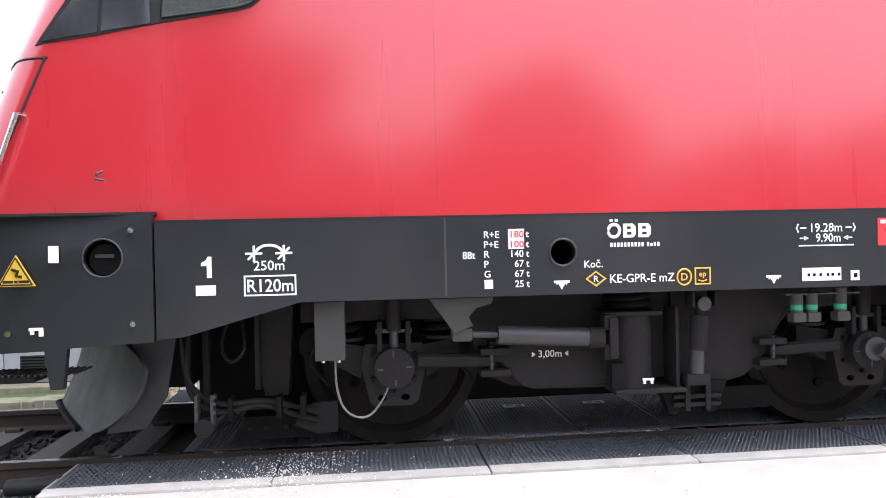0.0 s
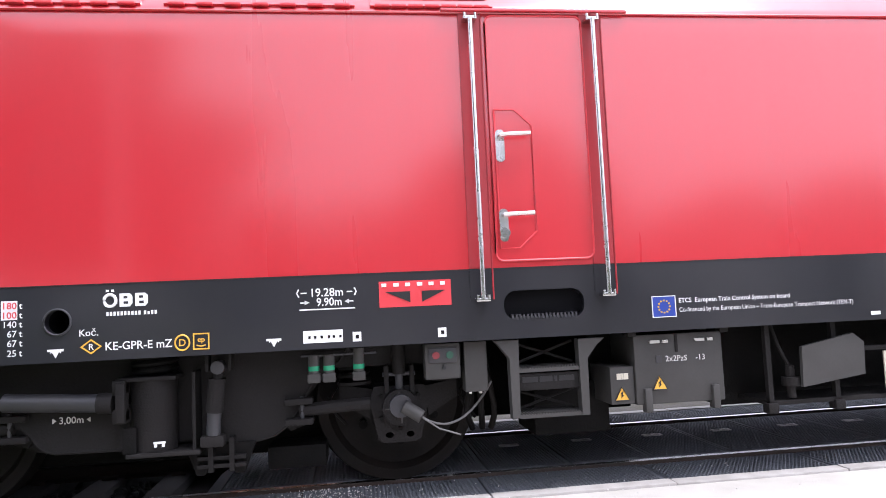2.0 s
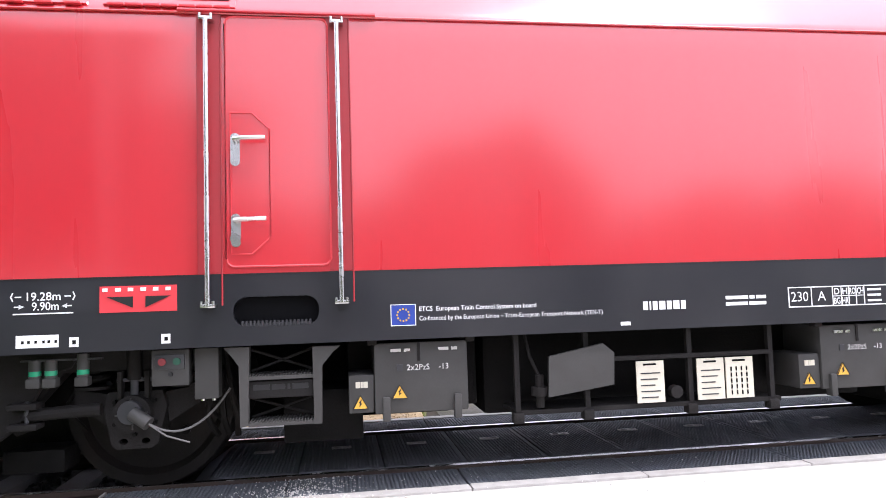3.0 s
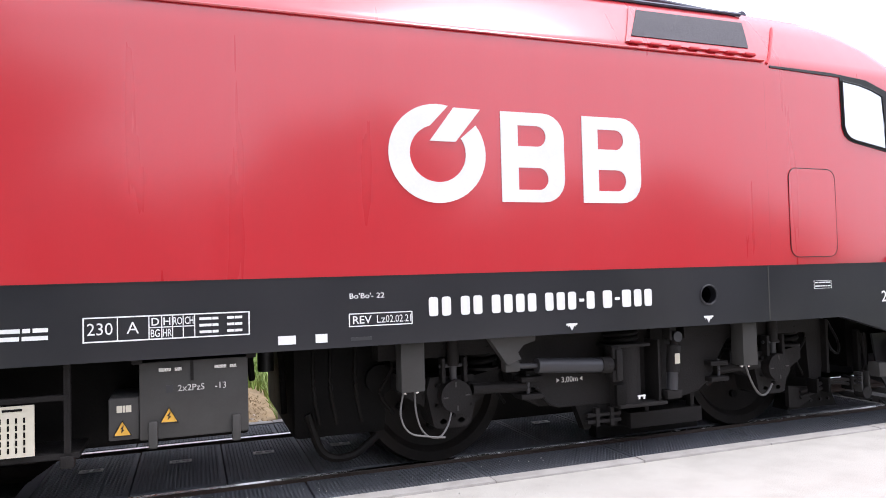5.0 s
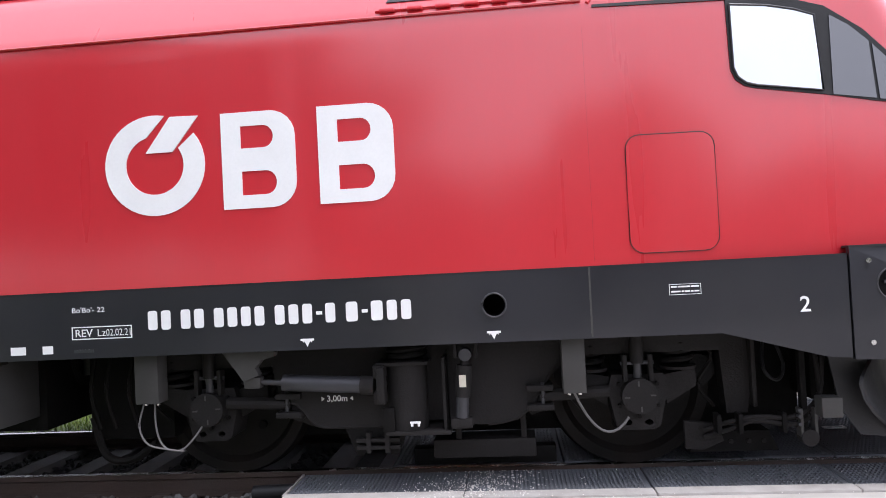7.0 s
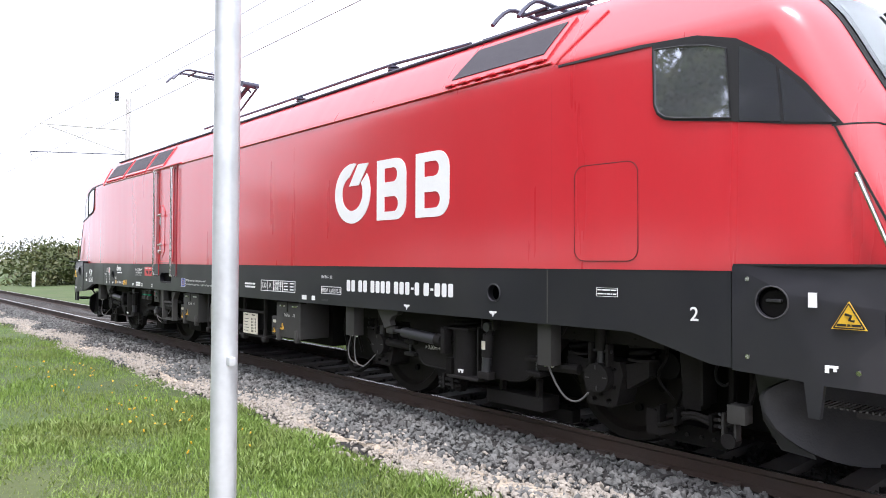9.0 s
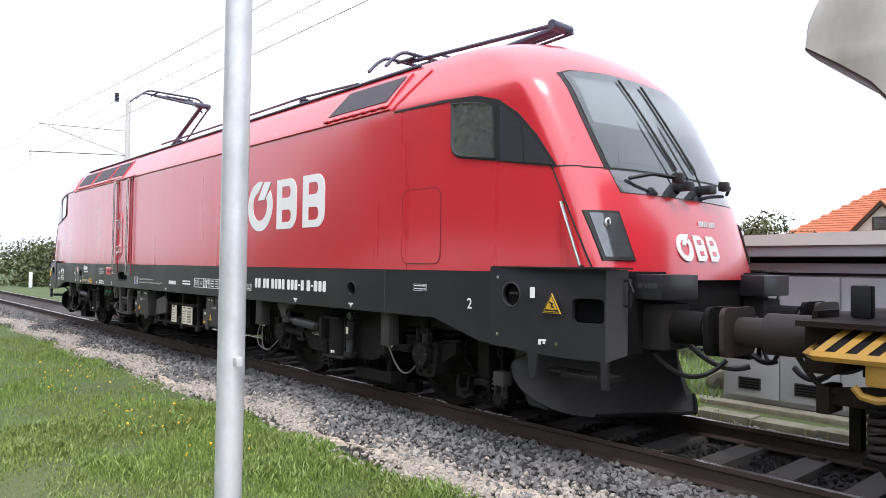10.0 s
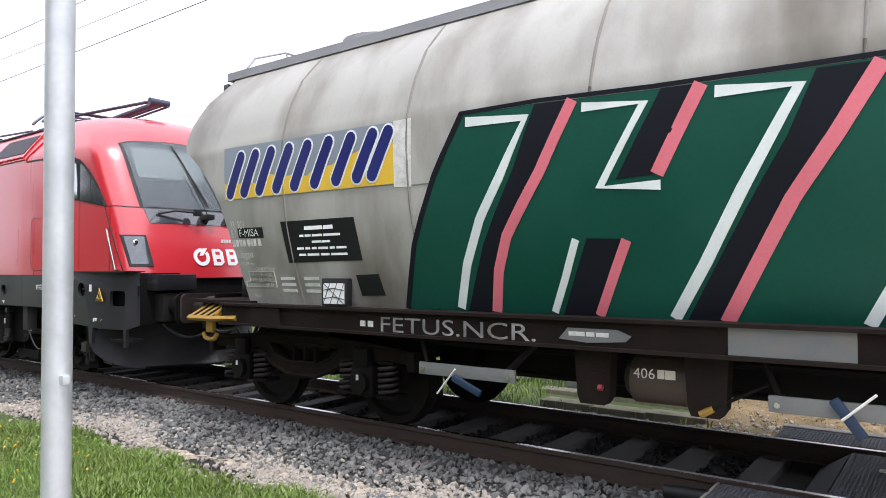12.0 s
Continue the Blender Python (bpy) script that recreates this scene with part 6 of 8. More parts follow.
def build_markings(loco):
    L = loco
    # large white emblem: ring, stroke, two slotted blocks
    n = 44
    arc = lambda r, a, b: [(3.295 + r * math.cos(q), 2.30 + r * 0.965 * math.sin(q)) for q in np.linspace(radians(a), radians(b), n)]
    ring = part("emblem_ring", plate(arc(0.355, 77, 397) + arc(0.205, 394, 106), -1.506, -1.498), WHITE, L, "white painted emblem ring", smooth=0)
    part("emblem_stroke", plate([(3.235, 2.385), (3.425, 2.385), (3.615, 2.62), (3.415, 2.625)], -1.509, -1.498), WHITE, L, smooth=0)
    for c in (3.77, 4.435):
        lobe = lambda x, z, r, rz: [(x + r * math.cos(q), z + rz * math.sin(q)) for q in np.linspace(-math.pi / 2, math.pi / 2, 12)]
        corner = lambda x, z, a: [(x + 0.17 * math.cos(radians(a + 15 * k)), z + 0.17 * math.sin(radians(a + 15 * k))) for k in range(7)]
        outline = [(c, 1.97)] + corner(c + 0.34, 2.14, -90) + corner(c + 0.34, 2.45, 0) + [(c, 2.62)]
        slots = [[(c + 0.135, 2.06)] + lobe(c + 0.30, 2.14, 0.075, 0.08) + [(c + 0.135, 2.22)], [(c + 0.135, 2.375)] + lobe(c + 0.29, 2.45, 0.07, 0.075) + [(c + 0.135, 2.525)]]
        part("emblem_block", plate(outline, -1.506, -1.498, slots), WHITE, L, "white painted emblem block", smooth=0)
    red_on_white = dict(material=SIGNRED, y=-1.508)
    part("end_numeral", plate([(-7.455, 1.155), (-7.43, 1.155), (-7.43, 1.27), (-7.45, 1.27), (-7.462, 1.247), (-7.485, 1.238), (-7.485, 1.220), (-7.455, 1.220)], -1.506, -1.50), WHITE, L, "white numeral 1", smooth=0)
    mark("notice", -7.515, -7.41, 1.06, 1.115, L)
    letters("250m", -7.125, 1.19, 0.052, L, align="CENTER")
    bm = tube([(-7.125 + 0.075 * math.cos(q), -1.504, 1.275 + 0.05 * math.sin(q)) for q in np.linspace(math.pi, 0, 12)], 0.008, 5)
    for x in (-7.205, -7.045):
        for dx, dz in ((0.045, 0), (0.0, 0.045), (0.032, 0.032)):
            add_rod(bm, (x - dx, -1.504, 1.28 - dz), (x + dx, -1.504, 1.28 + dz), 0.007, 5)
    part("curve_mark", bm, WHITE, L)
    part("frame_line", add_frame(bmesh.new(), -7.262, -6.982, 1.05, 1.163, 0.009), WHITE, L, smooth=0)
    letters("R120m", -7.122, 1.073, 0.068, L, align="CENTER", width=0.245)
    letters("88t", -6.065, 1.225, 0.040, L, width=0.072)
    for z, a, b in ((1.340, "R+E", "180"), (1.284, "P+E", "100"), (1.230, "R", "140"), (1.174, "P", "67"), (1.118, "G", "67"), (1.060, "", "25")):
        if a:
            letters(a, -5.945, z, 0.038, L)
        else:
            mark("notice", -5.943, -5.895, z - 0.006, z + 0.045, L)
        if b in ("180", "100"):
            mark("red_frame", -5.803, -5.713, z - 0.009, z + 0.048, L)
            letters(b, -5.757, z, 0.038, L, align="CENTER", width=0.075, **red_on_white)
        else:
            letters(b, -5.716, z, 0.038, L, align="RIGHT")
        letters("t", -5.703, z, 0.038, L)
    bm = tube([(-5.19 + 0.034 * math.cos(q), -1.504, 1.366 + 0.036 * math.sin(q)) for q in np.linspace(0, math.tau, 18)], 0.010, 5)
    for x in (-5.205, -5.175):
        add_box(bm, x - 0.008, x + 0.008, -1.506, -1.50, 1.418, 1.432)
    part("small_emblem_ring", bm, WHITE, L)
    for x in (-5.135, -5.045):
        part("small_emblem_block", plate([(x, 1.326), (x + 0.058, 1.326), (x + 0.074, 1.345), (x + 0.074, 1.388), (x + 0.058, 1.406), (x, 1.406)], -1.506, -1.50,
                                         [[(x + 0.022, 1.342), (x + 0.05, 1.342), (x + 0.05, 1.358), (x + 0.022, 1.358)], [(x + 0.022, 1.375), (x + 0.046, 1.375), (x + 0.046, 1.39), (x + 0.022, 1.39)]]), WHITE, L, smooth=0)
    for k in range(14):
        x = -5.212 + 0.0205 * k + (0.012 if k > 9 else 0)
        mark("print_bar", x, x + 0.013, 1.274, 1.298 if k != 11 else 1.292, L)
    letters("Ko\u010d.", -5.37, 1.16, 0.040, L)
    d = [(-5.30 - 0.062, 1.095), (-5.30, 1.05), (-5.30 + 0.062, 1.095), (-5.30, 1.14)]
    part("diamond_mark", plate(d, -1.506, -1.498, [[(-5.30 + (x + 5.30) * 0.78, 1.095 + (z - 1.095) * 0.78) for x, z in d]]), AMBER, L, smooth=0)
    letters("R", -5.30, 1.077, 0.036, L, align="CENTER")
    letters("KE-GPR-E mZ", -5.222, 1.070, 0.048, L, width=0.385)
    part("ring_mark", tube([(-4.775 + 0.042 * math.cos(q), -1.503, 1.092 + 0.046 * math.sin(q)) for q in np.linspace(0, math.tau, 25)], 0.0055, 5), AMBER, L)
    letters("D", -4.775, 1.072, 0.042, L, AMBER, align="CENTER")
    part("square_mark", add_frame(bmesh.new(), -4.712, -4.615, 1.045, 1.145, 0.008), AMBER, L, smooth=0)
    letters("ep", -4.664, 1.092, 0.032, L, AMBER, align="CENTER")
    bm = bmesh.new()
    add_tube(bm, [(-4.69, -1.503, 1.072), (-4.664, -1.503, 1.064), (-4.638, -1.503, 1.072)], 0.004, 5)
    part("square_arc", bm, AMBER, L)
    for x, z in ((-5.50, 1.068), (-4.23, 1.066), (4.30, 1.062), (5.535, 1.062)):
        part("jack_mark", plate([(x - 0.045, z + 0.022), (x + 0.045, z + 0.022), (x + 0.045, z + 0.008), (x + 0.03, z + 0.008), (x + 0.03, z - 0.004), (x + 0.02, z + 0.006),
                                 (x, z - 0.03), (x - 0.02, z + 0.006), (x - 0.03, z - 0.004), (x - 0.03, z + 0.008), (x - 0.045, z + 0.008)], -1.506, -1.498), WHITE, L, smooth=0)
    letters("19.28m", -3.90, 1.337, 0.050, L, align="CENTER", width=0.195)
    letters("9.90m", -3.885, 1.277, 0.050, L, align="CENTER", width=0.155)
    bm = bmesh.new()
    for x, s in ((-4.042, 1), (-3.757, -1)):
        add_box(bm, x - 0.018, x + 0.018, -1.506, -1.50, 1.356, 1.364)
        add_tube(bm, [(x - s * 0.03, -1.503, 1.385), (x - s * 0.042, -1.503, 1.36), (x - s * 0.03, -1.503, 1.335)], 0.005, 5)
        add_box(bm, x - 0.022, x + 0.022, -1.506, -1.50, 1.296, 1.304)
        add_plate(bm, [(x + s * 0.035, 1.30), (x + s * 0.005, 1.314), (x + s * 0.005, 1.286)], -1.506, -1.50)
    add_box(bm, -4.07, -3.725, -1.506, -1.50, 1.252, 1.260)
    part("length_marks", bm, WHITE, L)
    plate_ob = mark("data_plate", -4.052, -3.808, 1.048, 1.125, L, label="white data plate with tiny print")
    for x in (-4.02, -3.985, -3.945, -3.90, -3.87, -3.83):
        part("print_bar", box(x, x + 0.014, -1.508, -1.503, 1.075, 1.092), DARKFRAME, plate_ob, smooth=0)
    for x, z in ((-3.72, 1.075), (-3.18, 1.075)):
        sm = mark("notice", x - 0.027, x + 0.027, z - 0.03, z + 0.03, L)
        part("print_bar", box(x - 0.008, x + 0.012, -1.508, -1.503, z - 0.012, z + 0.012), DARKFRAME, sm, smooth=0)
    emblem = mark("type_plate", -3.572, -3.112, 1.248, 1.412, L, SIGNRED, label="red type plate with white bars and black wedges")
    for i, w in enumerate((0.03, 0.034, 0.032, 0.034, 0.032, 0.03)):
        part("plate_bar", box(-3.555 + i * 0.075, -3.555 + i * 0.075 + w, -1.509, -1.503, 1.378, 1.400), WHITE, emblem, smooth=0)
    part("plate_wedge", plate([(-3.53, 1.345), (-3.375, 1.345), (-3.375, 1.275)], -1.509, -1.503), BLACK, emblem)
    part("plate_wedge", plate([(-3.15, 1.345), (-3.30, 1.345), (-3.30, 1.275)], -1.509, -1.503), BLACK, emblem)
    flag = mark("flag_plate", -1.762, -1.607, 1.105, 1.235, L, BLUE, label="blue flag plate with a ring of yellow dots")
    bm = bmesh.new()
    for i in range(12):
        q = i * math.tau / 12
        add_box(bm, -1.685 + 0.04 * math.cos(q) - 0.005, -1.685 + 0.04 * math.cos(q) + 0.005, -1.509, -1.503, 1.17 + 0.04 * math.sin(q) - 0.005, 1.17 + 0.04 * math.sin(q) + 0.005)
    part("flag_dots", bm, YELLOW, flag, smooth=0)
    part("flag_edge", add_frame(bmesh.new(), -1.768, -1.601, 1.099, 1.241, 0.005, -1.506), WHITE, flag, smooth=0)
    letters("ETCS  European Train Control System on board", -1.58, 1.192, 0.030, L, width=0.80)
    letters("Co-financed by the European Union \u2013 Trans-European Transport Network (TEN-T)", -1.58, 1.130, 0.030, L, width=1.27, heavy=0.0)
    bars("maker_bars", -0.01, 0.305, 1.175, 0.060, L, widths=(3, 1, 3, 4, 3, 4, 3))
    bars("assembly_bars", 0.61, 0.92, 1.212, 0.024, L, widths=(9, 2, 4))
    bars("assembly_bars", 0.61, 0.92, 1.168, 0.024, L, widths=(9, 7))
    mark("notice", -0.18, -0.11, 1.045, 1.07, L)
    table = part("data_table", add_frame(bmesh.new(), 1.095, 2.025, 1.125, 1.272, 0.008), WHITE, L, "white-lined data table", smooth=0)
    bm = bmesh.new()
    for x in (1.275, 1.445, 1.515, 1.575, 1.635, 1.70):
        add_box(bm, x, x + 0.006, -1.506, -1.50, 1.13, 1.268)
    add_box(bm, 1.45, 1.70, -1.506, -1.50, 1.195, 1.201)
    part("table_lines", bm, WHITE, table, smooth=0)
    letters("230", 1.185, 1.168, 0.070, L, align="CENTER", width=0.135, heavy=0.0)
    letters("A", 1.36, 1.168, 0.070, L, align="CENTER", heavy=0.0)
    for x, z, s in ((1.482, 1.21, "D"), (1.547, 1.21, "H"), (1.607, 1.21, "RO"), (1.672, 1.21, "CH"), (1.482, 1.142, "BG"), (1.547, 1.142, "HR")):
        letters(s, x, z, 0.045, L, align="CENTER", width=0.05 if len(s) > 1 else None)
    for k in range(3):
        bars("table_bars", 1.73, 1.84, 1.238 - 0.04 * k, 0.016, L, widths=(4, 2))
        bars("table_bars", 1.89, 1.98, 1.238 - 0.04 * k, 0.016, L, widths=(2, 2))
    for x, w in ((2.25, 0.055), (2.468, 0.038)):
        mark("notice", x - w, x + w, 1.05, 1.105, L)
    mark("grey_bar", 2.66, 2.80, 1.05, 1.072, L, DAMPER)
    letters("Bo'Bo'- 22", 2.652, 1.325, 0.034, L, width=0.235)
    part("frame_line", add_frame(bmesh.new(), 2.648, 3.082, 1.14, 1.228, 0.007), WHITE, L, smooth=0)
    letters("REV", 2.67, 1.160, 0.050, L, width=0.125)
    letters("Lz", 2.83, 1.160, 0.050, L, heavy=0.0)
    letters("02.02.21", 2.895, 1.160, 0.048, L, width=0.175, heavy=0.0)
    # running number, kept as plain bars
    x = 3.20
    for c in "nn nn nnnn nnn-n w-wnn":
        if c in "nw":
            w = 0.066 if c == "n" else 0.078
            part("number_bar", plate(round_rect(x, x + w, 1.185, 1.315, 0.018, 3), -1.506, -1.498), WHITE, L, smooth=0)
            x += w + 0.028
        elif c == "-":
            part("number_bar", box(x, x + 0.04, -1.506, -1.498, 1.24, 1.262), WHITE, L, smooth=0)
            x += 0.062
        else:
            x += 0.045
    card = part("card_holder", add_frame(bmesh.new(), 6.65, 6.845, 1.262, 1.330, 0.003), WHITE, L, "small white-lined card", smooth=0)
    bars("card_bars", 6.662, 6.833, 1.313, 0.010, card, widths=(3, 6, 4))
    bars("card_bars", 6.662, 6.833, 1.283, 0.010, card, widths=(4, 1, 2, 1, 2))
    letters("2", 7.43, 1.125, 0.095, L)
    # service hatch in the red side
    outline = round_rect(6.43, 6.99, 1.535, 2.29, 0.09)
    hatch = part("service_hatch", skin(outline, on_side, 0.005, 0.01), RED, L, "red rounded service hatch")
    part("hatch_gap", tube([on_side(x, z, 0.004) for x, z in outline + outline[:1]], 0.0035, 5), OXIDE, hatch)
    # small hook near end one
    part("hook", tube([(-7.98, -1.51, 1.735), (-8.0, -1.54, 1.72), (-8.0, -1.55, 1.69), (-7.96, -1.54, 1.685)], 0.008, 6), DAMPER, L)


def build_locomotive():
    loco = thing("locomotive", "red electric mainline locomotive with dark grey skirt, slowly passing", "locomotive")
    build_body(loco)
    build_band(loco)
    for e in (-1, 1):
        build_cab_windows(loco, e)
        build_nose(loco, e)
        build_headstock(loco, e)
    wheels = build_bogie(loco, -4.95, True) + build_bogie(loco, 4.975, False)
    build_under(loco)
    build_door(loco)
    build_roof(loco)
    build_markings(loco)
    return loco, wheels


locomotive, loco_wheels = build_locomotive()

# ---- the hopper wagon behind; same coordinates as the locomotive ----
TANK_Z = [1.15, 1.6, 2.0, 2.4, 2.8, 3.1, 3.4, 3.72, 3.90, 4.0]
TANK_Y = [1.33, 1.45, 1.53, 1.57, 1.58, 1.50, 1.35, 1.06, 0.62, 0.0]
END_Z = [1.15, 1.47, 1.68, 1.91, 2.21, 2.36, 2.59, 2.72, 2.86, 3.02, 3.24, 3.41, 3.72, 4.0]
END_X = [11.24, 11.20, 11.16, 11.11, 11.00, 10.91, 10.73, 10.57, 10.38, 10.38, 10.44, 10.52, 10.66, 10.8]
WAGON_MID = 17.33


def tank_y(z):
    return float(np.interp(z, TANK_Z, TANK_Y))


def tank_end(z):
    return float(np.interp(z, END_Z, END_X))


def on_tank(x, z, out=0.0):
    x0 = tank_end(z)
    r = min(1.0, max(0.0, (x - x0) / 0.05))
    y = tank_y(z) * (1 - (1 - r) ** 2.0) ** 0.5 * 0.25 + tank_y(z) * 0.75 if r < 1 else tank_y(z)
    return Vector((x, -y - out, z))


def tank_loop(z, n=8):
    w, x0 = tank_y(z), tank_end(z)
    end = [(x0, -w * 0.75 * i / 6) for i in range(6)] + [(x0 + 0.05 * (1 - math.cos(a)), -w * (0.75 + 0.25 * math.sin(a))) for a in [math.pi / 2 * i / n for i in range(n + 1)]]
    near = end + [(x, -w) for x in np.linspace(11.9, 2 * WAGON_MID - 11.9, 14)] + [(2 * WAGON_MID - x, y) for x, y in end[::-1]]
    return near + [(x, -y) for x, y in near[1:-1][::-1]]


def build_tank(wagon):
    bm, loops = bmesh.new(), []
    for z in [1.15, 1.25, 1.4, 1.6, 1.8, 2.0, 2.1, 2.21, 2.36, 2.48, 2.59, 2.72, 2.80, 2.86, 2.94, 3.02, 3.13, 3.25, 3.4, 3.57, 3.72, 3.82, 3.90, 3.96]:
        loops.append([bm.verts.new((x, y, z)) for x, y in tank_loop(z)])
    for a, b in zip(loops, loops[1:]):
        for k in range(len(a)):
            bm.faces.new((a[k], a[(k + 1) % len(a)], b[(k + 1) % len(a)], b[k]))
    bm.faces.new(loops[-1])
    bm.faces.new(loops[0][::-1])
    tank = part("tank", bm, TANK, wagon, "weathered grey-beige hopper tank, its ends painted dark for shade", 40)
    tank.data.materials.append(ENDSHADE)
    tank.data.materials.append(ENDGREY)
    # The shade on the end faces is coloured in, darkest below 2.9 m.
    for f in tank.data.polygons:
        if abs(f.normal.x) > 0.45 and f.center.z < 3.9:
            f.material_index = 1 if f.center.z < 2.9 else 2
    for x in (12.10, 13.66, 15.30, 16.93, 18.6, 20.2, 21.8):
        part("weld_rib", tube([on_tank(x + 0.03 * math.sin(z * 2), z, 0.0) for z in np.linspace(1.2, 3.74, 22)], 0.013, 6), TANKSEAM, tank)
    part("plate_joint", tube([on_tank(x, 2.22, 0.0) for x in np.linspace(13.66, 13.98, 4)], 0.006, 5), TANKSEAM, tank)
    # walkway edge along the top, end railing
    for s in (-1, 1):
        part("roof_edge", box(10.55, 24.1, *sorted((s * 1.10, s * 1.02)), 3.70, 3.79), TANKTOP, tank, "grey steel walkway edge")
    part("walkway", box(10.9, 23.8, -0.35, 0.35, 4.02, 4.06), TANKTOP, wagon)
    part("top_rail", tube([(10.72, -0.95, 3.86), (10.66, -0.80, 4.02), (10.62, -0.3, 4.22), (10.62, 0.3, 4.22), (10.66, 0.8, 4.02), (10.72, 0.95, 3.86)], 0.012, 6), TANKTOP, wagon)
    for y in (-0.3, 0.3):
        part("rail_post", rod((10.63, y, 4.22), (10.72, y, 3.98), 0.010, 6), TANKTOP, wagon)
    # stepped head board over the end, and the cross bar with its brackets
    board = [(-0.98, 3.72), (-0.86, 3.84), (-0.60, 3.87), (-0.55, 3.97), (-0.38, 4.00), (-0.33, 4.10), (0.33, 4.10), (0.38, 4.00), (0.55, 3.97), (0.60, 3.87), (0.86, 3.84), (0.98, 3.72)]
    bm = bmesh.new()
    for x in (10.60, 10.63):
        bm.faces.new([bm.verts.new((x + 0.10 * (z - 3.72), y, z)) for y, z in board])
    bm.verts.ensure_lookup_table()
    for k in range(len(board)):
        j = (k + 1) % len(board)
        bm.faces.new((bm.verts[k], bm.verts[j], bm.verts[len(board) + j], bm.verts[len(board) + k]))
    head = part("head_board", bm, ENDGREY, wagon, "stepped grey steel end board of the walkway", smooth=0)
    part("board_slot", box(10.595, 10.632, -0.16, 0.12, 3.875, 3.925), ENDSHADE, head)
    part("cross_bar", box(10.47, 10.56, -1.10, 1.10, 3.585, 3.675, bevel=0.01), ENDSHADE, wagon, "dark steel bar across the wagon end")
    for y in (-0.8, -0.27, 0.27, 0.8):
        part("bar_bracket", box(10.45, 10.64, y - 0.02, y + 0.02, 3.56, 3.72, bevel=0.005), ENDGREY, wagon)
    for k, x in enumerate((11.9, 14.2, 16.5, 18.8, 21.1)):
        part("filling_hatch", rod((x, 0, 3.98), (x, 0, 4.16), 0.42, 20), TANKTOP, wagon)
    return tank


TANKSEAM = shade("weld_seam_grey", (0.24, 0.225, 0.20), 0.65, vary=0.2, dirt=(0.12, 0.10, 0.08), dirt_amount=0.5, dirt_scale=3)


def patch(name, poly, material, tank, out=0.006, label="", step=0.3):
    return part(name, skin(poly, on_tank, out, 0.008, step), material, tank, label)


def stroke(points, w):
    """A brush stroke of width w along points, as an outline."""
    left, right = [], []
    for i, (x, z) in enumerate(points):
        a, b = points[max(i - 1, 0)], points[min(i + 1, len(points) - 1)]
        d = math.hypot(b[0] - a[0], b[1] - a[1])
        nx, nz = -(b[1] - a[1]) / d * w / 2, (b[0] - a[0]) / d * w / 2
        left.append((x + nx, z + nz))
        right.append((x - nx, z - nz))
    return left + right[::-1]


def build_graffiti(tank):
    patch("green_field", [(14.22, 2.72), (14.87, 2.715), (15.72, 2.68), (16.67, 2.66), (17.3, 2.65), (18.4, 2.65), (18.9, 2.2), (18.6, 1.17), (16.12, 1.165), (14.93, 1.175), (13.48, 1.18),
                          (13.66, 1.73), (13.93, 2.27)], SPRAYGREEN, tank, 0.016, "green spray-painted field of a large graffiti")
    patch("black_outline", stroke([(13.46, 1.18), (13.64, 1.73), (13.91, 2.27), (14.20, 2.73)], 0.05), SPRAYBLACK, tank, 0.019)
    patch("black_outline", stroke([(14.18, 2.735), (14.87, 2.735), (15.72, 2.70), (16.67, 2.68), (17.3, 2.67)], 0.03), SPRAYBLACK, tank, 0.019)
    for pts, w in (([(14.24, 2.66), (14.77, 2.625), (14.52, 2.2), (14.32, 1.9), (14.15, 1.55), (14.03, 1.20)], 0.075), ([(15.22, 2.635), (15.66, 2.605), (15.33, 2.075), (15.75, 2.06)], 0.065),
                   ([(15.115, 1.725), (15.0, 1.45), (14.88, 1.195)], 0.055), ([(16.11, 2.605), (16.58, 2.575), (16.25, 2.0), (16.0, 1.55), (15.77, 1.18)], 0.075),
                   ([(17.25, 1.95), (17.05, 1.5), (16.88, 1.18)], 0.07)):
        patch("white_stroke", stroke(pts, w), SPRAYWHITE, tank, 0.022, step=0.2)
    for poly in ([(14.85, 2.71), (15.13, 2.70), (14.86, 2.22), (14.50, 1.75), (14.34, 1.18), (14.10, 1.18), (14.33, 1.71), (14.66, 2.28)], [(15.78, 2.68), (15.98, 2.67), (15.70, 2.13), (15.45, 2.12)],
                 [(15.20, 1.73), (15.47, 1.72), (15.22, 1.18), (14.95, 1.18)], [(16.67, 2.65), (16.96, 2.64), (16.71, 2.21), (16.46, 1.84), (16.08, 1.165), (15.85, 1.17), (16.27, 1.89), (16.51, 2.29)],
                 [(17.35, 2.0), (17.6, 2.0), (17.3, 1.17), (17.0, 1.17)]):
        patch("black_stroke", poly, SPRAYBLACK, tank, 0.020)
    for pts, w in (([(15.15, 2.70), (14.87, 2.22), (14.55, 1.77), (14.44, 1.5), (14.37, 1.18)], 0.085), ([(16.03, 2.67), (15.73, 2.13)], 0.09), ([(15.49, 1.71), (15.235, 1.18)], 0.07),
                   ([(16.99, 2.64), (16.76, 2.27), (16.52, 1.92), (16.10, 1.165)], 0.09)):
        patch("pink_stroke", stroke(pts, w), SPRAYPINK, tank, 0.023, step=0.2)


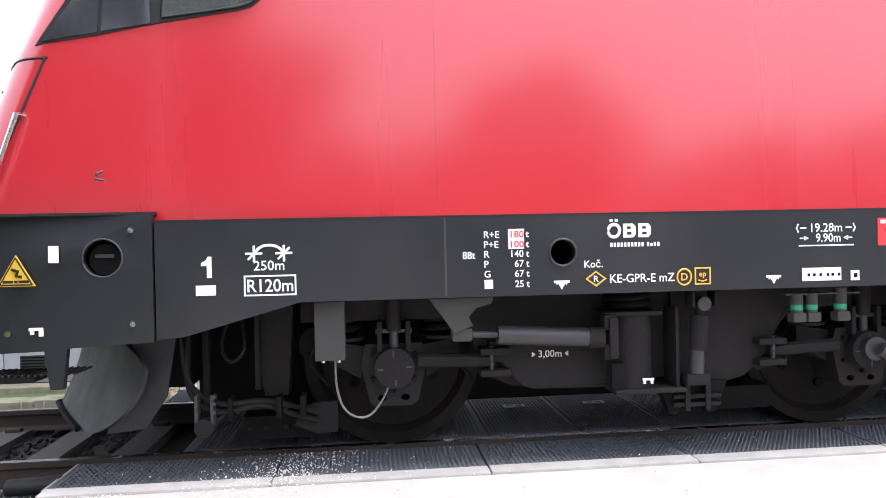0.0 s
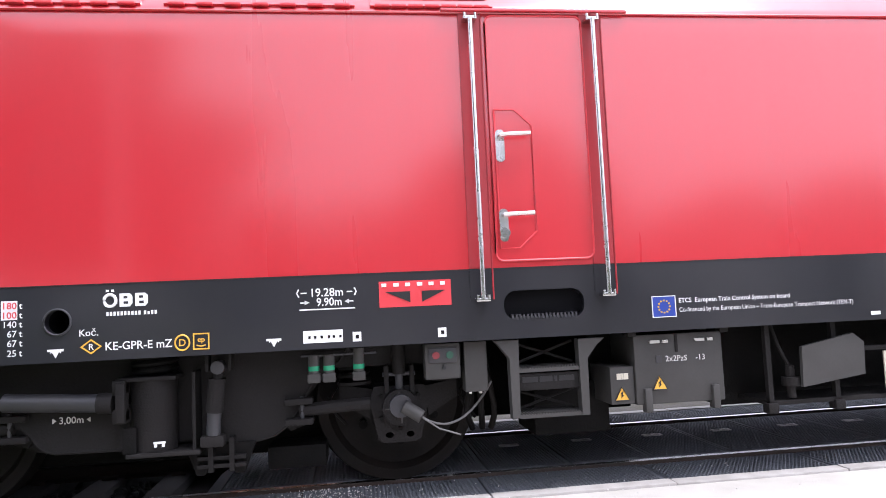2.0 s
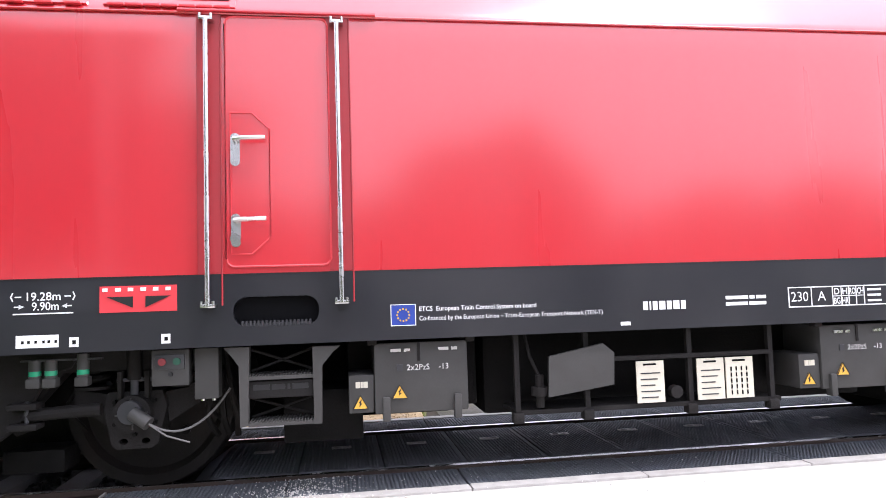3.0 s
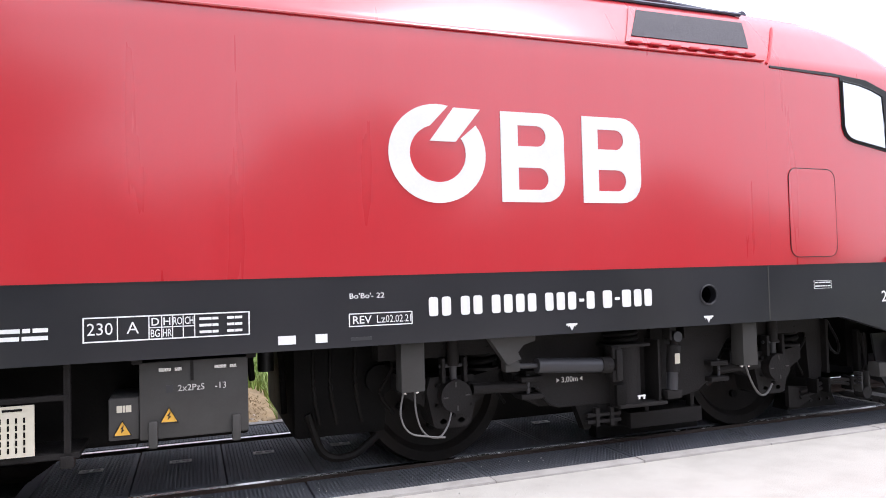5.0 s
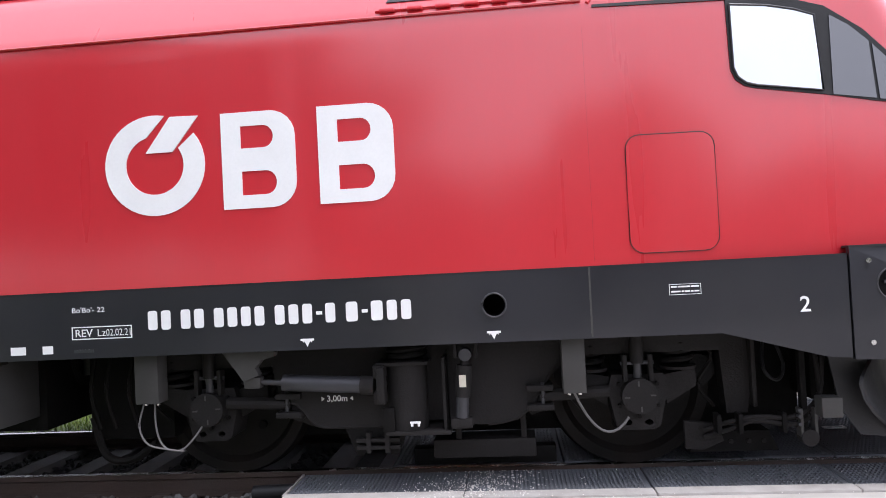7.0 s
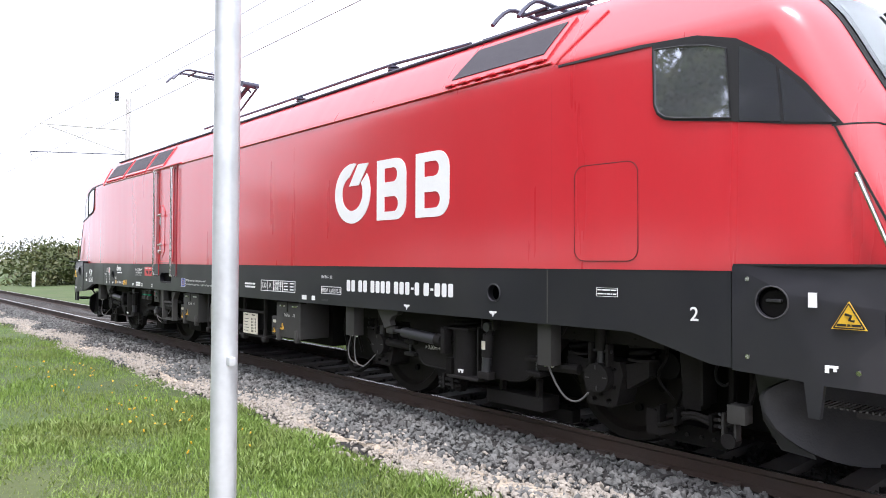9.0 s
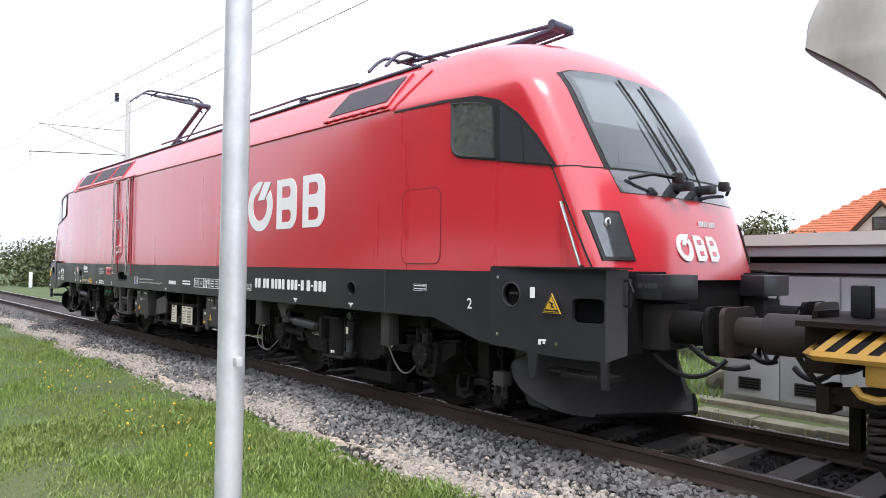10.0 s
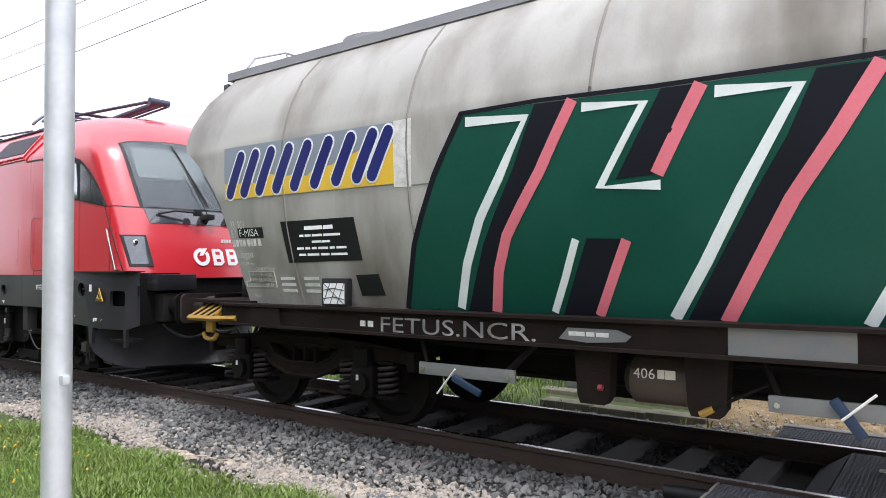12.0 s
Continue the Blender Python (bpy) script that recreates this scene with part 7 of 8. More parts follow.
def build_tank_signs(tank):
    board = patch("sign_ground", [(11.17, 2.785), (13.49, 2.765), (13.47, 2.24), (11.15, 2.25)], LOGOGREY, tank, 0.006, "grey and yellow owner's sign with dark blue strokes")
    wave = [(13.475, 2.245), (13.487, 2.60), (13.2, 2.60), (13.05, 2.55), (12.9, 2.53), (12.75, 2.47), (12.55, 2.47), (12.42, 2.40), (12.25, 2.43), (12.1, 2.42), (11.9, 2.46), (11.7, 2.38), (11.5, 2.42), (11.3, 2.38),
            (11.165, 2.42), (11.155, 2.255)]
    part("sign_yellow", skin(wave, on_tank, 0.009, 0.006, 0.3), LOGOYELLOW, board)
    part("sign_blank", skin([(13.495, 2.77), (13.68, 2.77), (13.66, 2.205), (13.475, 2.215)], on_tank, 0.007, 0.006, 0.3), CHALK, board)
    # slanted rounded strokes of the owner's sign
    strokes = [[(x, 2.31 + 0.0035 * k), (x + 0.20, 2.67 + 0.002 * k)] for k, x in enumerate((11.25, 11.48, 11.72, 11.98, 12.24, 12.52, 12.80, 13.06, 13.24))]
    for k, s in enumerate(strokes):
        for w, mat, o in ((0.150, WHITE, 0.0115), (0.115, LOGOBLUE, 0.0145)):
            (xa, za), (xb, zb) = s
            a = math.atan2(zb - za, xb - xa)
            cap = [(xb + w / 2 * math.cos(a + q), zb + w / 2 * math.sin(a + q)) for q in np.linspace(-math.pi / 2, math.pi / 2, 7)]
            cap += [(xa + w / 2 * math.cos(a + q), za + w / 2 * math.sin(a + q)) for q in np.linspace(math.pi / 2, 1.5 * math.pi, 7)]
            part("sign_stroke", skin(cap, lambda x, z, o2, k=k: on_tank(x, z, o2 + 0.0004 * k), o, 0.004, 0.4), mat, board)
    black = patch("owner_plate", [(11.99, 1.99), (12.97, 1.99), (13.01, 1.605), (12.03, 1.59)], PLATEBLACK, tank, 0.008, "black owner's plate with white bars")
    for z, x0, x1, h, widths in ((1.915, 12.32, 12.70, 0.036, (6, 3)), (1.845, 12.24, 12.78, 0.022, (2, 3, 5, 8)), (1.785, 12.40, 12.64, 0.022, (5, 4)), (1.725, 12.18, 12.84, 0.022, (3, 2, 2, 4, 2, 4)), (1.665, 12.20, 12.84, 0.022, (4, 7, 5, 9))):
        y = on_tank(12.5, z, 0.012).y
        bars("plate_bars", x0, x1, z, h, black, WHITE, y, widths)
    patch("dark_patch", [(12.90, 1.47), (13.17, 1.48), (13.21, 1.29), (12.93, 1.28)], PLATEBLACK, tank, 0.008)
    holder = part("label_holder", box(12.50, 12.83, -1.47, -1.40, 1.185, 1.44, bevel=0.01), BLACK, tank, "black label holder with a white crossed card")
    part("label_card", box(12.53, 12.80, -1.476, -1.468, 1.205, 1.395), WHITE, holder, smooth=0)
    for i in range(4):
        part("card_wire", tube([(12.53 + 0.09 * i, -1.479, 1.205), (12.53 + 0.09 * (i + 1) if i < 3 else 12.53, -1.479, 1.395)], 0.004, 4), DAMPER, holder)
    for z in (1.25, 1.33):
        part("card_wire", tube([(12.53, -1.479, z), (12.66, -1.479, z + 0.02), (12.80, -1.479, z)], 0.004, 4), DAMPER, holder)
    # lettering
    def put(text, x, z, h, width=None, mat=None, out=0.012):
        p = on_tank(x, z + h / 2, out)
        q = on_tank(x, z + h, out)
        lean = math.atan2(on_tank(x, z, out).y - q.y, h)
        tilt = Matrix.Rotation(lean, 4, "X")
        yaw = math.atan2(on_tank(x + 0.3, z, out).y - on_tank(x, z, out).y, 0.3)
        letters(text, 0, 0, h, tank, mat or CHALK, width=width, heavy=0.0,
                place=Matrix.Translation((x, on_tank(x, z, out).y, z)) @ Matrix.Rotation(yaw, 4, "Z") @ tilt @ Matrix.Rotation(radians(90), 4, "X"))
    put("33  RIV", 11.20, 1.945, 0.085, 0.24)
    put("87", 11.20, 1.855, 0.085, 0.09)
    patch("black_strip", [(11.31, 1.955), (11.70, 1.95), (11.70, 1.845), (11.31, 1.85)], PLATEBLACK, tank, 0.008)
    put("F-MISA", 11.335, 1.865, 0.075, 0.30, WHITE, 0.016)
    for k, (x, w) in enumerate(((11.20, 0.045), (11.255, 0.045), (11.31, 0.045), (11.365, 0.045), (11.44, 0.04), (11.49, 0.04), (11.54, 0.04), (11.61, 0.05))):
        patch("number_bar", [(x, 1.765), (x + w * 0.8, 1.765), (x + w * 0.8, 1.835), (x, 1.835)], CHALK, tank, 0.010)
    put("Uagps", 11.25, 1.65, 0.075, 0.25)
    put("\u251c15.39 m\u2524".replace("\u251c", "-").replace("\u2524", "-"), 11.26, 1.57, 0.04, 0.24)
    put("CAPACIT\u00c9 94 m\u00b3", 11.50, 1.515, 0.035, 0.30)
    for x0, x1, z0, z1 in ((11.37, 11.77, 1.455, 1.50), (11.37, 11.77, 1.40, 1.455), (11.30, 11.77, 1.345, 1.40)):
        for poly in ([(x0, z0), (x1, z0), (x1, z0 + 0.006), (x0, z0 + 0.006)], [(x0, z1), (x1, z1), (x1, z1 + 0.006), (x0, z1 + 0.006)], [(x0, z0), (x0 + 0.006, z0), (x0 + 0.006, z1), (x0, z1)], [(x1, z0), (x1 + 0.006, z0), (x1 + 0.006, z1), (x1, z1)]):
            patch("table_line", poly, CHALK, tank, 0.010)
    for x, s in ((11.43, "A"), (11.56, "B"), (11.70, "C")):
        put(s, x, 1.462, 0.032)
    for x, s in ((11.385, "43,1t"), (11.52, "51,1t"), (11.655, "59,1t")):
        put(s, x, 1.41, 0.035, 0.11)
    put("S", 11.335, 1.41, 0.035)
    put("120", 11.31, 1.353, 0.035, 0.07)
    put("00,0t", 11.62, 1.353, 0.035, 0.12)
    put("44.6", 11.40, 1.245, 0.035, 0.10)
    for x in (11.86, 12.2):
        for z in (1.30, 1.36, 1.42):
            patch("faded_bar", [(x, z), (x + 0.2, z), (x + 0.2, z + 0.03), (x, z + 0.03)], CHALK, tank, 0.009)


def build_frame(wagon):
    part("hopper_chute", plate([(12.95, 1.02), (21.6, 1.02), (21.2, 0.58), (13.3, 0.58)], -0.45, 0.45), BOGIEDARK, wagon, "dark hopper chutes under the frame")
    for x in (13.6, 15.6, 17.4, 19.2, 21.0):
        part("chute_rib", box(x, x + 0.05, -0.62, 0.62, 0.62, 1.02), BOGIEDARK, wagon)
    part("brake_shaft", rod((12.9, -0.8, 0.62), (21.5, -0.8, 0.62), 0.025, 8), BOGIEDARK, wagon)
    x0, x1 = 10.36, 24.30
    for s in (-1, 1):
        sill = part("side_sill", box(x0 + 0.65, x1 - 0.65, *sorted((s * 1.50, s * 1.46)), 0.965, 1.165), RUST, wagon, "rust-brown steel side sill")
        for z in (0.965, 1.165):
            part("sill_flange", box(x0 + 0.65, x1 - 0.65, *sorted((s * 1.545, s * 1.36)), z - 0.012, z + 0.012), RUST, sill)
        if s < 0:
            for k, (text, x, h, w) in enumerate((("FETUS.NCR.", 13.25, 0.128, 1.52),)):
                letters(text, x, 0.985, h, sill, WORNPAINT, -1.505, width=w, heavy=0.0)
            part("pale_panel", box(16.14, 16.83, -1.506, -1.498, 0.98, 1.15), PALEBAR, sill, "pale grey painted panel")
            part("pale_smear", plate([(14.98, 1.02), (15.05, 1.10), (15.42, 1.10), (15.52, 1.06), (15.48, 1.02), (15.2, 1.0)], -1.506, -1.498), PALEBAR, sill)
            bars("sill_bars", 15.06, 15.36, 1.06, 0.03, sill, CHALK, -1.509, (4, 2, 3))
            part("sill_tab", plate([(11.55, 1.16), (11.95, 1.16), (11.98, 0.98), (11.48, 0.98)], -1.53, -1.505), RUST, sill)
            for x in (13.03, 13.12):
                part("small_bar", box(x, x + 0.06, -1.506, -1.498, 1.02, 1.07), CHALK, sill, smooth=0)
    end = part("head_beam", box(x0 - 0.06, x0 + 0.12, -1.25, 1.25, 0.86, 1.20, bevel=0.01), RUST, wagon, "brown head beam")
    part("end_platform", box(x0 - 0.05, 11.4, -1.42, 1.42, 1.165, 1.20), RUST, wagon)
    part("centre_sill", box(x0, x1, -0.35, 0.35, 0.75, 1.15), BOGIEDARK, wagon)
    part("tail_beam", box(x1 - 0.1, x1 + 0.06, -1.25, 1.25, 0.86, 1.20), RUST, wagon)
    for s in (-1, 1):
        buffer = part("buffer_sleeve", rod((9.92, s * 0.88, 1.055), (10.32, s * 0.88, 1.055), 0.15, 22), OXIDE, wagon, "brown painted buffer")
        part("buffer_plunger", rod((9.70, s * 0.88, 1.055), (9.95, s * 0.88, 1.055), 0.11, 20), OXIDE, buffer)
        bm = plate(round_rect(-0.26, 0.26, -0.18, 0.18, 0.07), 0, 0.035)
        bm.transform(Matrix.Translation((9.71, s * 0.88, 1.055)) @ Matrix.Rotation(radians(90), 4, "Z"))
        part("buffer_plate", bm, OXIDE, buffer)
        part("buffer_flange", box(10.28, 10.32, *sorted((s * 1.08, s * 0.68)), 0.86, 1.25, bevel=0.01), RUST, buffer)
        part("platform_bracket", box(10.42, 10.55, *sorted((s * 0.80, s * 0.70)), 1.20, 1.42, bevel=0.02), BLACK, end)
        # yellow striped corner step with its hook
        lean = lambda bm, s=s: [setattr(v.co, "y", s * (1.27 + 1.35 * (1.2 - v.co.z)) + v.co.y) for v in bm.verts]
        bm = plate([(10.58, 1.20), (11.06, 1.20), (10.98, 1.01), (10.42, 1.01)], 0.0, 0.012)
        lean(bm)
        step = part("corner_step", bm, BOGIEDARK, wagon, "black and yellow striped corner plate")
        for k in range(5):
            x = 10.44 + 0.115 * k
            bm = plate([(x, 1.015), (x + 0.055, 1.015), (x + 0.20, 1.195), (x + 0.145, 1.195)] if k < 4 else [(x, 1.015), (x + 0.055, 1.015), (11.02, 1.12), (11.04, 1.17)], s * 0.003, s * 0.016)
            lean(bm)
            part("yellow_stripe", bm, DULLYELLOW, step)
        part("yellow_rail", tube([(10.36, s * 1.15, 1.035), (10.40, s * 1.46, 1.01), (10.46, s * 1.53, 1.005), (10.9, s * 1.53, 1.005), (11.26, s * 1.50, 1.02)], 0.030, 4), DULLYELLOW, step)
        part("yellow_stay", rod((10.90, s * 1.52, 1.0), (11.02, s * 1.45, 1.17), 0.018, 6), DULLYELLOW, step)
        part("yellow_bracket", box(10.72, 10.84, *sorted((s * 1.50, s * 1.44)), 0.85, 1.01, bevel=0.02), DULLYELLOW, step)
        part("yellow_hook", tube([(10.66, s * 1.48, 0.84), (10.70, s * 1.48, 0.79), (10.78, s * 1.48, 0.775), (10.86, s * 1.48, 0.79), (10.90, s * 1.48, 0.84)], 0.024, 8), DULLYELLOW, step)
        part("brake_hose", tube(sag((10.3, s * 0.45, 0.95), (9.85, s * 0.25, 0.75), 0.15), 0.024, 7), BLACK, end)
        part("air_hose", tube(sag((10.0, s * 0.6, 0.90), (10.7, s * 0.6, 0.85), 0.28), 0.022, 7), BLACK, end)
    part("draw_hook", box(9.98, 10.35, -0.06, 0.06, 0.98, 1.12, bevel=0.03), BLACK, wagon)
        # brake gear below the sill
    for x, w in ((13.68, 0.92), (16.36, 0.95)):
        bar = part("changeover_bar", box(x, x + w, -1.49, -1.46, 0.655, 0.755, bevel=0.006), PALEBAR, wagon, "pale grey changeover bar")
        part("bar_hanger", rod((x + 0.05, -1.44, 0.75), (x - 0.05, -1.40, 0.97), 0.018, 7), BOGIEDARK, bar)
        part("bar_hanger", rod((x + w - 0.1, -1.44, 0.72), (x + w + 0.15, -1.40, 0.97), 0.03, 7), BOGIEDARK, bar)
        for q in (0.05, w - 0.05):
            part("bar_bolt", rod((x + q, -1.505, 0.70), (x + q, -1.48, 0.70), 0.018, 8), STEEL, bar)
        if x < 15:
            part("pointer", rod((x + 0.22, -1.53, 0.52), (x + 0.40, -1.53, 0.73), 0.008, 7), CHALK, bar, "white painted pointer lever")
            part("blue_handle", box(x + 0.36, x + 0.64, -1.54, -1.50, 0.58, 0.635, bevel=0.012, turn=Matrix.Rotation(radians(22), 4, "Y")), BLUEGRIP, bar, "blue lever grip")
        else:
            part("pointer", rod((16.75, -1.54, 0.66), (16.92, -1.54, 0.82), 0.008, 7), CHALK, bar, "white painted pointer lever")
            part("blue_handle", box(16.655, 16.905, -1.54, -1.50, 0.64, 0.70, bevel=0.014, turn=Matrix.Rotation(radians(54), 4, "Y")), BLUEGRIP, bar, "blue lever grip")
    for x in (15.08, 15.86):
        hanger = part("tank_hanger", plate([(x - 0.02, 0.96), (x + 0.26, 0.96), (x + 0.24, 0.62), (x + 0.20, 0.56), (x + 0.02, 0.56), (x, 0.62)], -1.42, -1.30), RUST, wagon, "rusty brown hanger plate")
    tank = part("air_tank", rod((15.44, -1.18, 0.74), (15.90, -1.18, 0.74), 0.17, 22), OXIDEDARK, wagon, "dark brown air reservoir")
    part("tank_dome", rod((15.38, -1.18, 0.74), (15.45, -1.18, 0.74), 0.11, 22, 0.17), OXIDEDARK, tank)
    letters("406", 15.47, 0.765, 0.07, tank, CREAM, -1.352, width=0.15, heavy=0.0)
    bars("tank_bars", 15.64, 15.76, 0.80, 0.06, tank, CREAM, -1.352, (2, 3))
    part("red_cock", rod((15.26, -1.46, 0.69), (15.29, -1.46, 0.69), 0.022, 10), DULLRED, wagon)
    cock = part("drain_rod", rod((15.98, -1.42, 0.60), (16.34, -1.38, 0.80), 0.012, 7), BOGIEDARK, wagon)
    part("yellow_grip", rod((15.94, -1.425, 0.575), (16.02, -1.415, 0.62), 0.024, 8), DULLYELLOW, cock)
    part("discharge_chute", plate([(14.2, 1.0), (16.0, 1.0), (15.4, 0.45), (14.9, 0.45)], -0.5, 0.5), BOGIEDARK, wagon)
    part("discharge_chute", plate([(17.2, 1.0), (19.0, 1.0), (18.4, 0.45), (17.9, 0.45)], -0.5, 0.5), BOGIEDARK, wagon)
    part("brake_pipe", tube([(11, -0.9, 0.9), (14, -0.95, 0.85), (18, -0.95, 0.85), (24, -0.9, 0.9)], 0.03, 7), BOGIEDARK, wagon)


BLUEGRIP = shade("blue_grip_paint", (0.008, 0.024, 0.055), 0.6, vary=0.2)
OXIDEDARK = shade("dark_brown_reservoir", (0.065, 0.045, 0.034), 0.6, vary=0.25, dirt=(0.03, 0.025, 0.02), dirt_amount=0.5, dirt_scale=5)


def build_wagon_bogie(wagon, c):
    sets = []
    under = [(0.75, 0.66), (0.62, 0.63), (0.45, 0.53), (0.2, 0.445), (-0.2, 0.445), (-0.45, 0.53), (-0.62, 0.63), (-0.75, 0.66)]
    over = [(-1.48, 0.75), (-1.1, 0.795), (-0.5, 0.835), (0.5, 0.835), (1.1, 0.795), (1.48, 0.75)]
    arch = [(-1.48, 0.66)] + over + [(1.48, 0.66)] + under
    opening = [(-0.52, 0.755), (0.52, 0.755), (0.42, 0.64), (0.22, 0.575), (-0.22, 0.575), (-0.42, 0.64)]
    for s in (-1, 1):
        side = part("bogie_side_frame", plate([(c + x, z) for x, z in arch], s * 1.14, s * 1.02, [[(c + x, z) for x, z in opening]]), RUST, wagon, "oily dark bogie side frame")
        part("frame_back", box(c - 0.5, c + 0.5, *sorted((s * 1.02, s * 0.98)), 0.56, 0.80), BOGIEDARK, side)
        for x in (-0.16, 0.0, 0.16):
            part("frame_rib", box(c + x - 0.012, c + x + 0.012, *sorted((s * 1.12, s * 1.0)), 0.57, 0.765), RUST, side)
        for edge, r in ((under, 0.026), (over, 0.022), (opening + opening[:1], 0.012)):
            part("frame_lip", tube([(c + x, s * 1.15, z) for x, z in edge], r, 6), RUST, side)
        for x in (-1.48, 1.48):
            part("end_tie", box(c + x - 0.04, c + x + 0.04, *sorted((s * 1.20, s * 0.95)), 0.60, 0.78, bevel=0.012), RUST, side)
        part("side_bearer", box(c - 0.35, c + 0.35, *sorted((s * 1.1, s * 0.8)), 0.70, 0.92), BOGIEDARK, side)
        for d in (-0.9, 0.9):
            x = c + d
            ab = part("axle_box", box(x - 0.14, x + 0.14, *sorted((s * 1.22, s * 0.95)), 0.33, 0.62, bevel=0.03), BOGIEDARK, wagon, "oily axle box")
            part("axle_cap", rod((x, s * 1.27, 0.46), (x, s * 1.20, 0.46), 0.10, 18), BOGIEDARK, ab)
            for w in (-1, 1):
                part("coil_spring", coil(x + w * 0.25, s * 1.12, 0.35, 0.62, 0.085, 0.020, 5), RUSTSPRING, ab)
                part("spring_seat", box(x + w * 0.25 - 0.11, x + w * 0.25 + 0.11, *sorted((s * 1.18, s * 0.98)), 0.32, 0.36, bevel=0.012), BOGIEDARK, ab)
                part("spring_cap", box(x + w * 0.25 - 0.10, x + w * 0.25 + 0.10, *sorted((s * 1.17, s * 0.99)), 0.635, 0.67, bevel=0.012), BOGIEDARK, ab)
            part("paint_dab", box(x - 0.02, x + 0.01, *sorted((s * 1.275, s * 1.268)), 0.49, 0.54), CHALK, ab, smooth=0)
            part("wear_plate", box(x - 0.09, x + 0.09, *sorted((s * 1.24, s * 1.16)), 0.60, 0.78, bevel=0.02), BOGIEDARK, ab)
    part("bolster", box(c - 0.3, c + 0.3, -1.0, 1.0, 0.45, 0.78), BOGIEDARK, wagon)
    for d in (-0.9, 0.9):
        bm = bmesh.new()
        profile = [(0.10, 0.735), (0.14, 0.70), (0.36, 0.715), (0.39, 0.765), (0.458, 0.765), (0.46, 0.69), (0.488, 0.655), (0.48, 0.635), (0.39, 0.635), (0.36, 0.66), (0.14, 0.66)]
        for s in (-1, 1):
            rings = [[bm.verts.new((r * math.cos(k * math.tau / 40), s * y, r * math.sin(k * math.tau / 40))) for k in range(40)] for r, y in profile]
            for a, b in zip(rings, rings[1:]):
                for k in range(40):
                    bm.faces.new((a[k], a[(k + 1) % 40], b[(k + 1) % 40], b[k]))
            bm.faces.new(rings[0])
            bm.faces.new(rings[-1])
        add_rod(bm, (0, -1.1, 0), (0, 1.1, 0), 0.08, 14)
        wheelset = part("wheelset", bm, WHEEL, wagon, "dark steel wheelset")
        bm = box(-0.02, 0.02, -0.772, -0.768, 0.40, 0.45)
        part("wheel_mark", bm, PALEBAR, wheelset, smooth=0)
        sets.append((wheelset, c + d))
        part("brake_block", box(c + d - 0.56, c + d - 0.48, -0.80, -0.68, 0.30, 0.62, bevel=0.02), BOGIEDARK, wagon)
        part("brake_block", box(c + d + 0.48, c + d + 0.56, -0.80, -0.68, 0.30, 0.62, bevel=0.02), BOGIEDARK, wagon)
    return sets


RUSTSPRING = shade("rusty_spring", (0.013, 0.0085, 0.0065), 0.7, vary=0.3, scale=6)


def build_wagon():
    wagon = thing("hopper_wagon", "weathered grey hopper wagon with large green graffiti, coupled behind the locomotive", "wagon")
    tank = build_tank(wagon)
    build_graffiti(tank)
    build_tank_signs(tank)
    build_frame(wagon)
    return wagon, build_wagon_bogie(wagon, 11.87) + build_wagon_bogie(wagon, 22.79)


hopper_wagon, wagon_wheels = build_wagon()

# ---- beside the track: pole, wires, cabinets, house, bushes and trees ----


def build_pole():
    pole = thing("steel_pole", "galvanised grey steel pole standing in the grass", "pole")
    part("pole_tube", rod((POLE_X, POLE_Y, -0.35), (POLE_X, POLE_Y, 4.6), 0.0435, 28), ZINC, pole)
    part("pole_collar", rod((POLE_X, POLE_Y, -0.36), (POLE_X, POLE_Y, -0.28), 0.062, 24), ZINC, pole)
    part("pole_clip", box(POLE_X + 0.035, POLE_X + 0.065, POLE_Y - 0.012, POLE_Y + 0.012, 1.17, 1.20, bevel=0.005), ZINC, pole)
    part("pole_bolt", rod((POLE_X + 0.03, POLE_Y - 0.03, -0.22), (POLE_X + 0.05, POLE_Y - 0.06, -0.22), 0.012, 8), ZINC, pole)


POLE_X, POLE_Y = -2.396, -4.964
WIRE = shade("overhead_wire", (0.10, 0.09, 0.09), 0.5, metal=0.5)
PALEMAST = shade("pale_concrete_mast", (0.62, 0.60, 0.58), 0.8, vary=0.08)


def build_wires():
    for y, z, sagging in ((0.0, 5.48, 0.0), (0.0, 6.75, 0.45), (2.75, 8.1, 0.3)):
        pts = []
        for k in range(-2, 3):
            pts += sag((k * 50 - 30, y, z), (k * 50 + 20, y, z), sagging, 12)[:-1]
        lone("overhead_wire", tube(pts, 0.006, 5), WIRE, "thin dark overhead wire above the track", "wire", "overhead wires")
    for x in (-30.0, 20.0):
        mast = thing("catenary_mast", "pale mast with a bracket and insulators carrying the wires", "mast", "masts along the track")
        part("mast_post", rod((x, 3.2, -0.4), (x, 3.2, 8.2), 0.14, 14, 0.09), PALEMAST, mast)
        part("mast_arm", tube([(x, 3.2, 6.9), (x, 0.0, 6.75)], 0.025, 7), PALEMAST, mast)
        part("mast_stay", tube([(x, 3.2, 5.9), (x, 0.3, 6.7)], 0.02, 7), PALEMAST, mast)
        part("registration_arm", tube([(x, 3.2, 5.9), (x, -0.3, 5.65), (x, -0.25, 5.5)], 0.018, 7), PANTO, mast)
        for k in range(6):
            part("insulator_shed", rod((x, 2.75, 8.05 + 0.06 * k), (x, 2.75, 8.08 + 0.06 * k), 0.09, 12), PANTO, mast)
    post = lone("kilometre_post", box(-56.2, -56.0, 4.9, 5.1, -0.4, 0.75, bevel=0.02), WHITE, "short white marker post beside the track", "marker post")


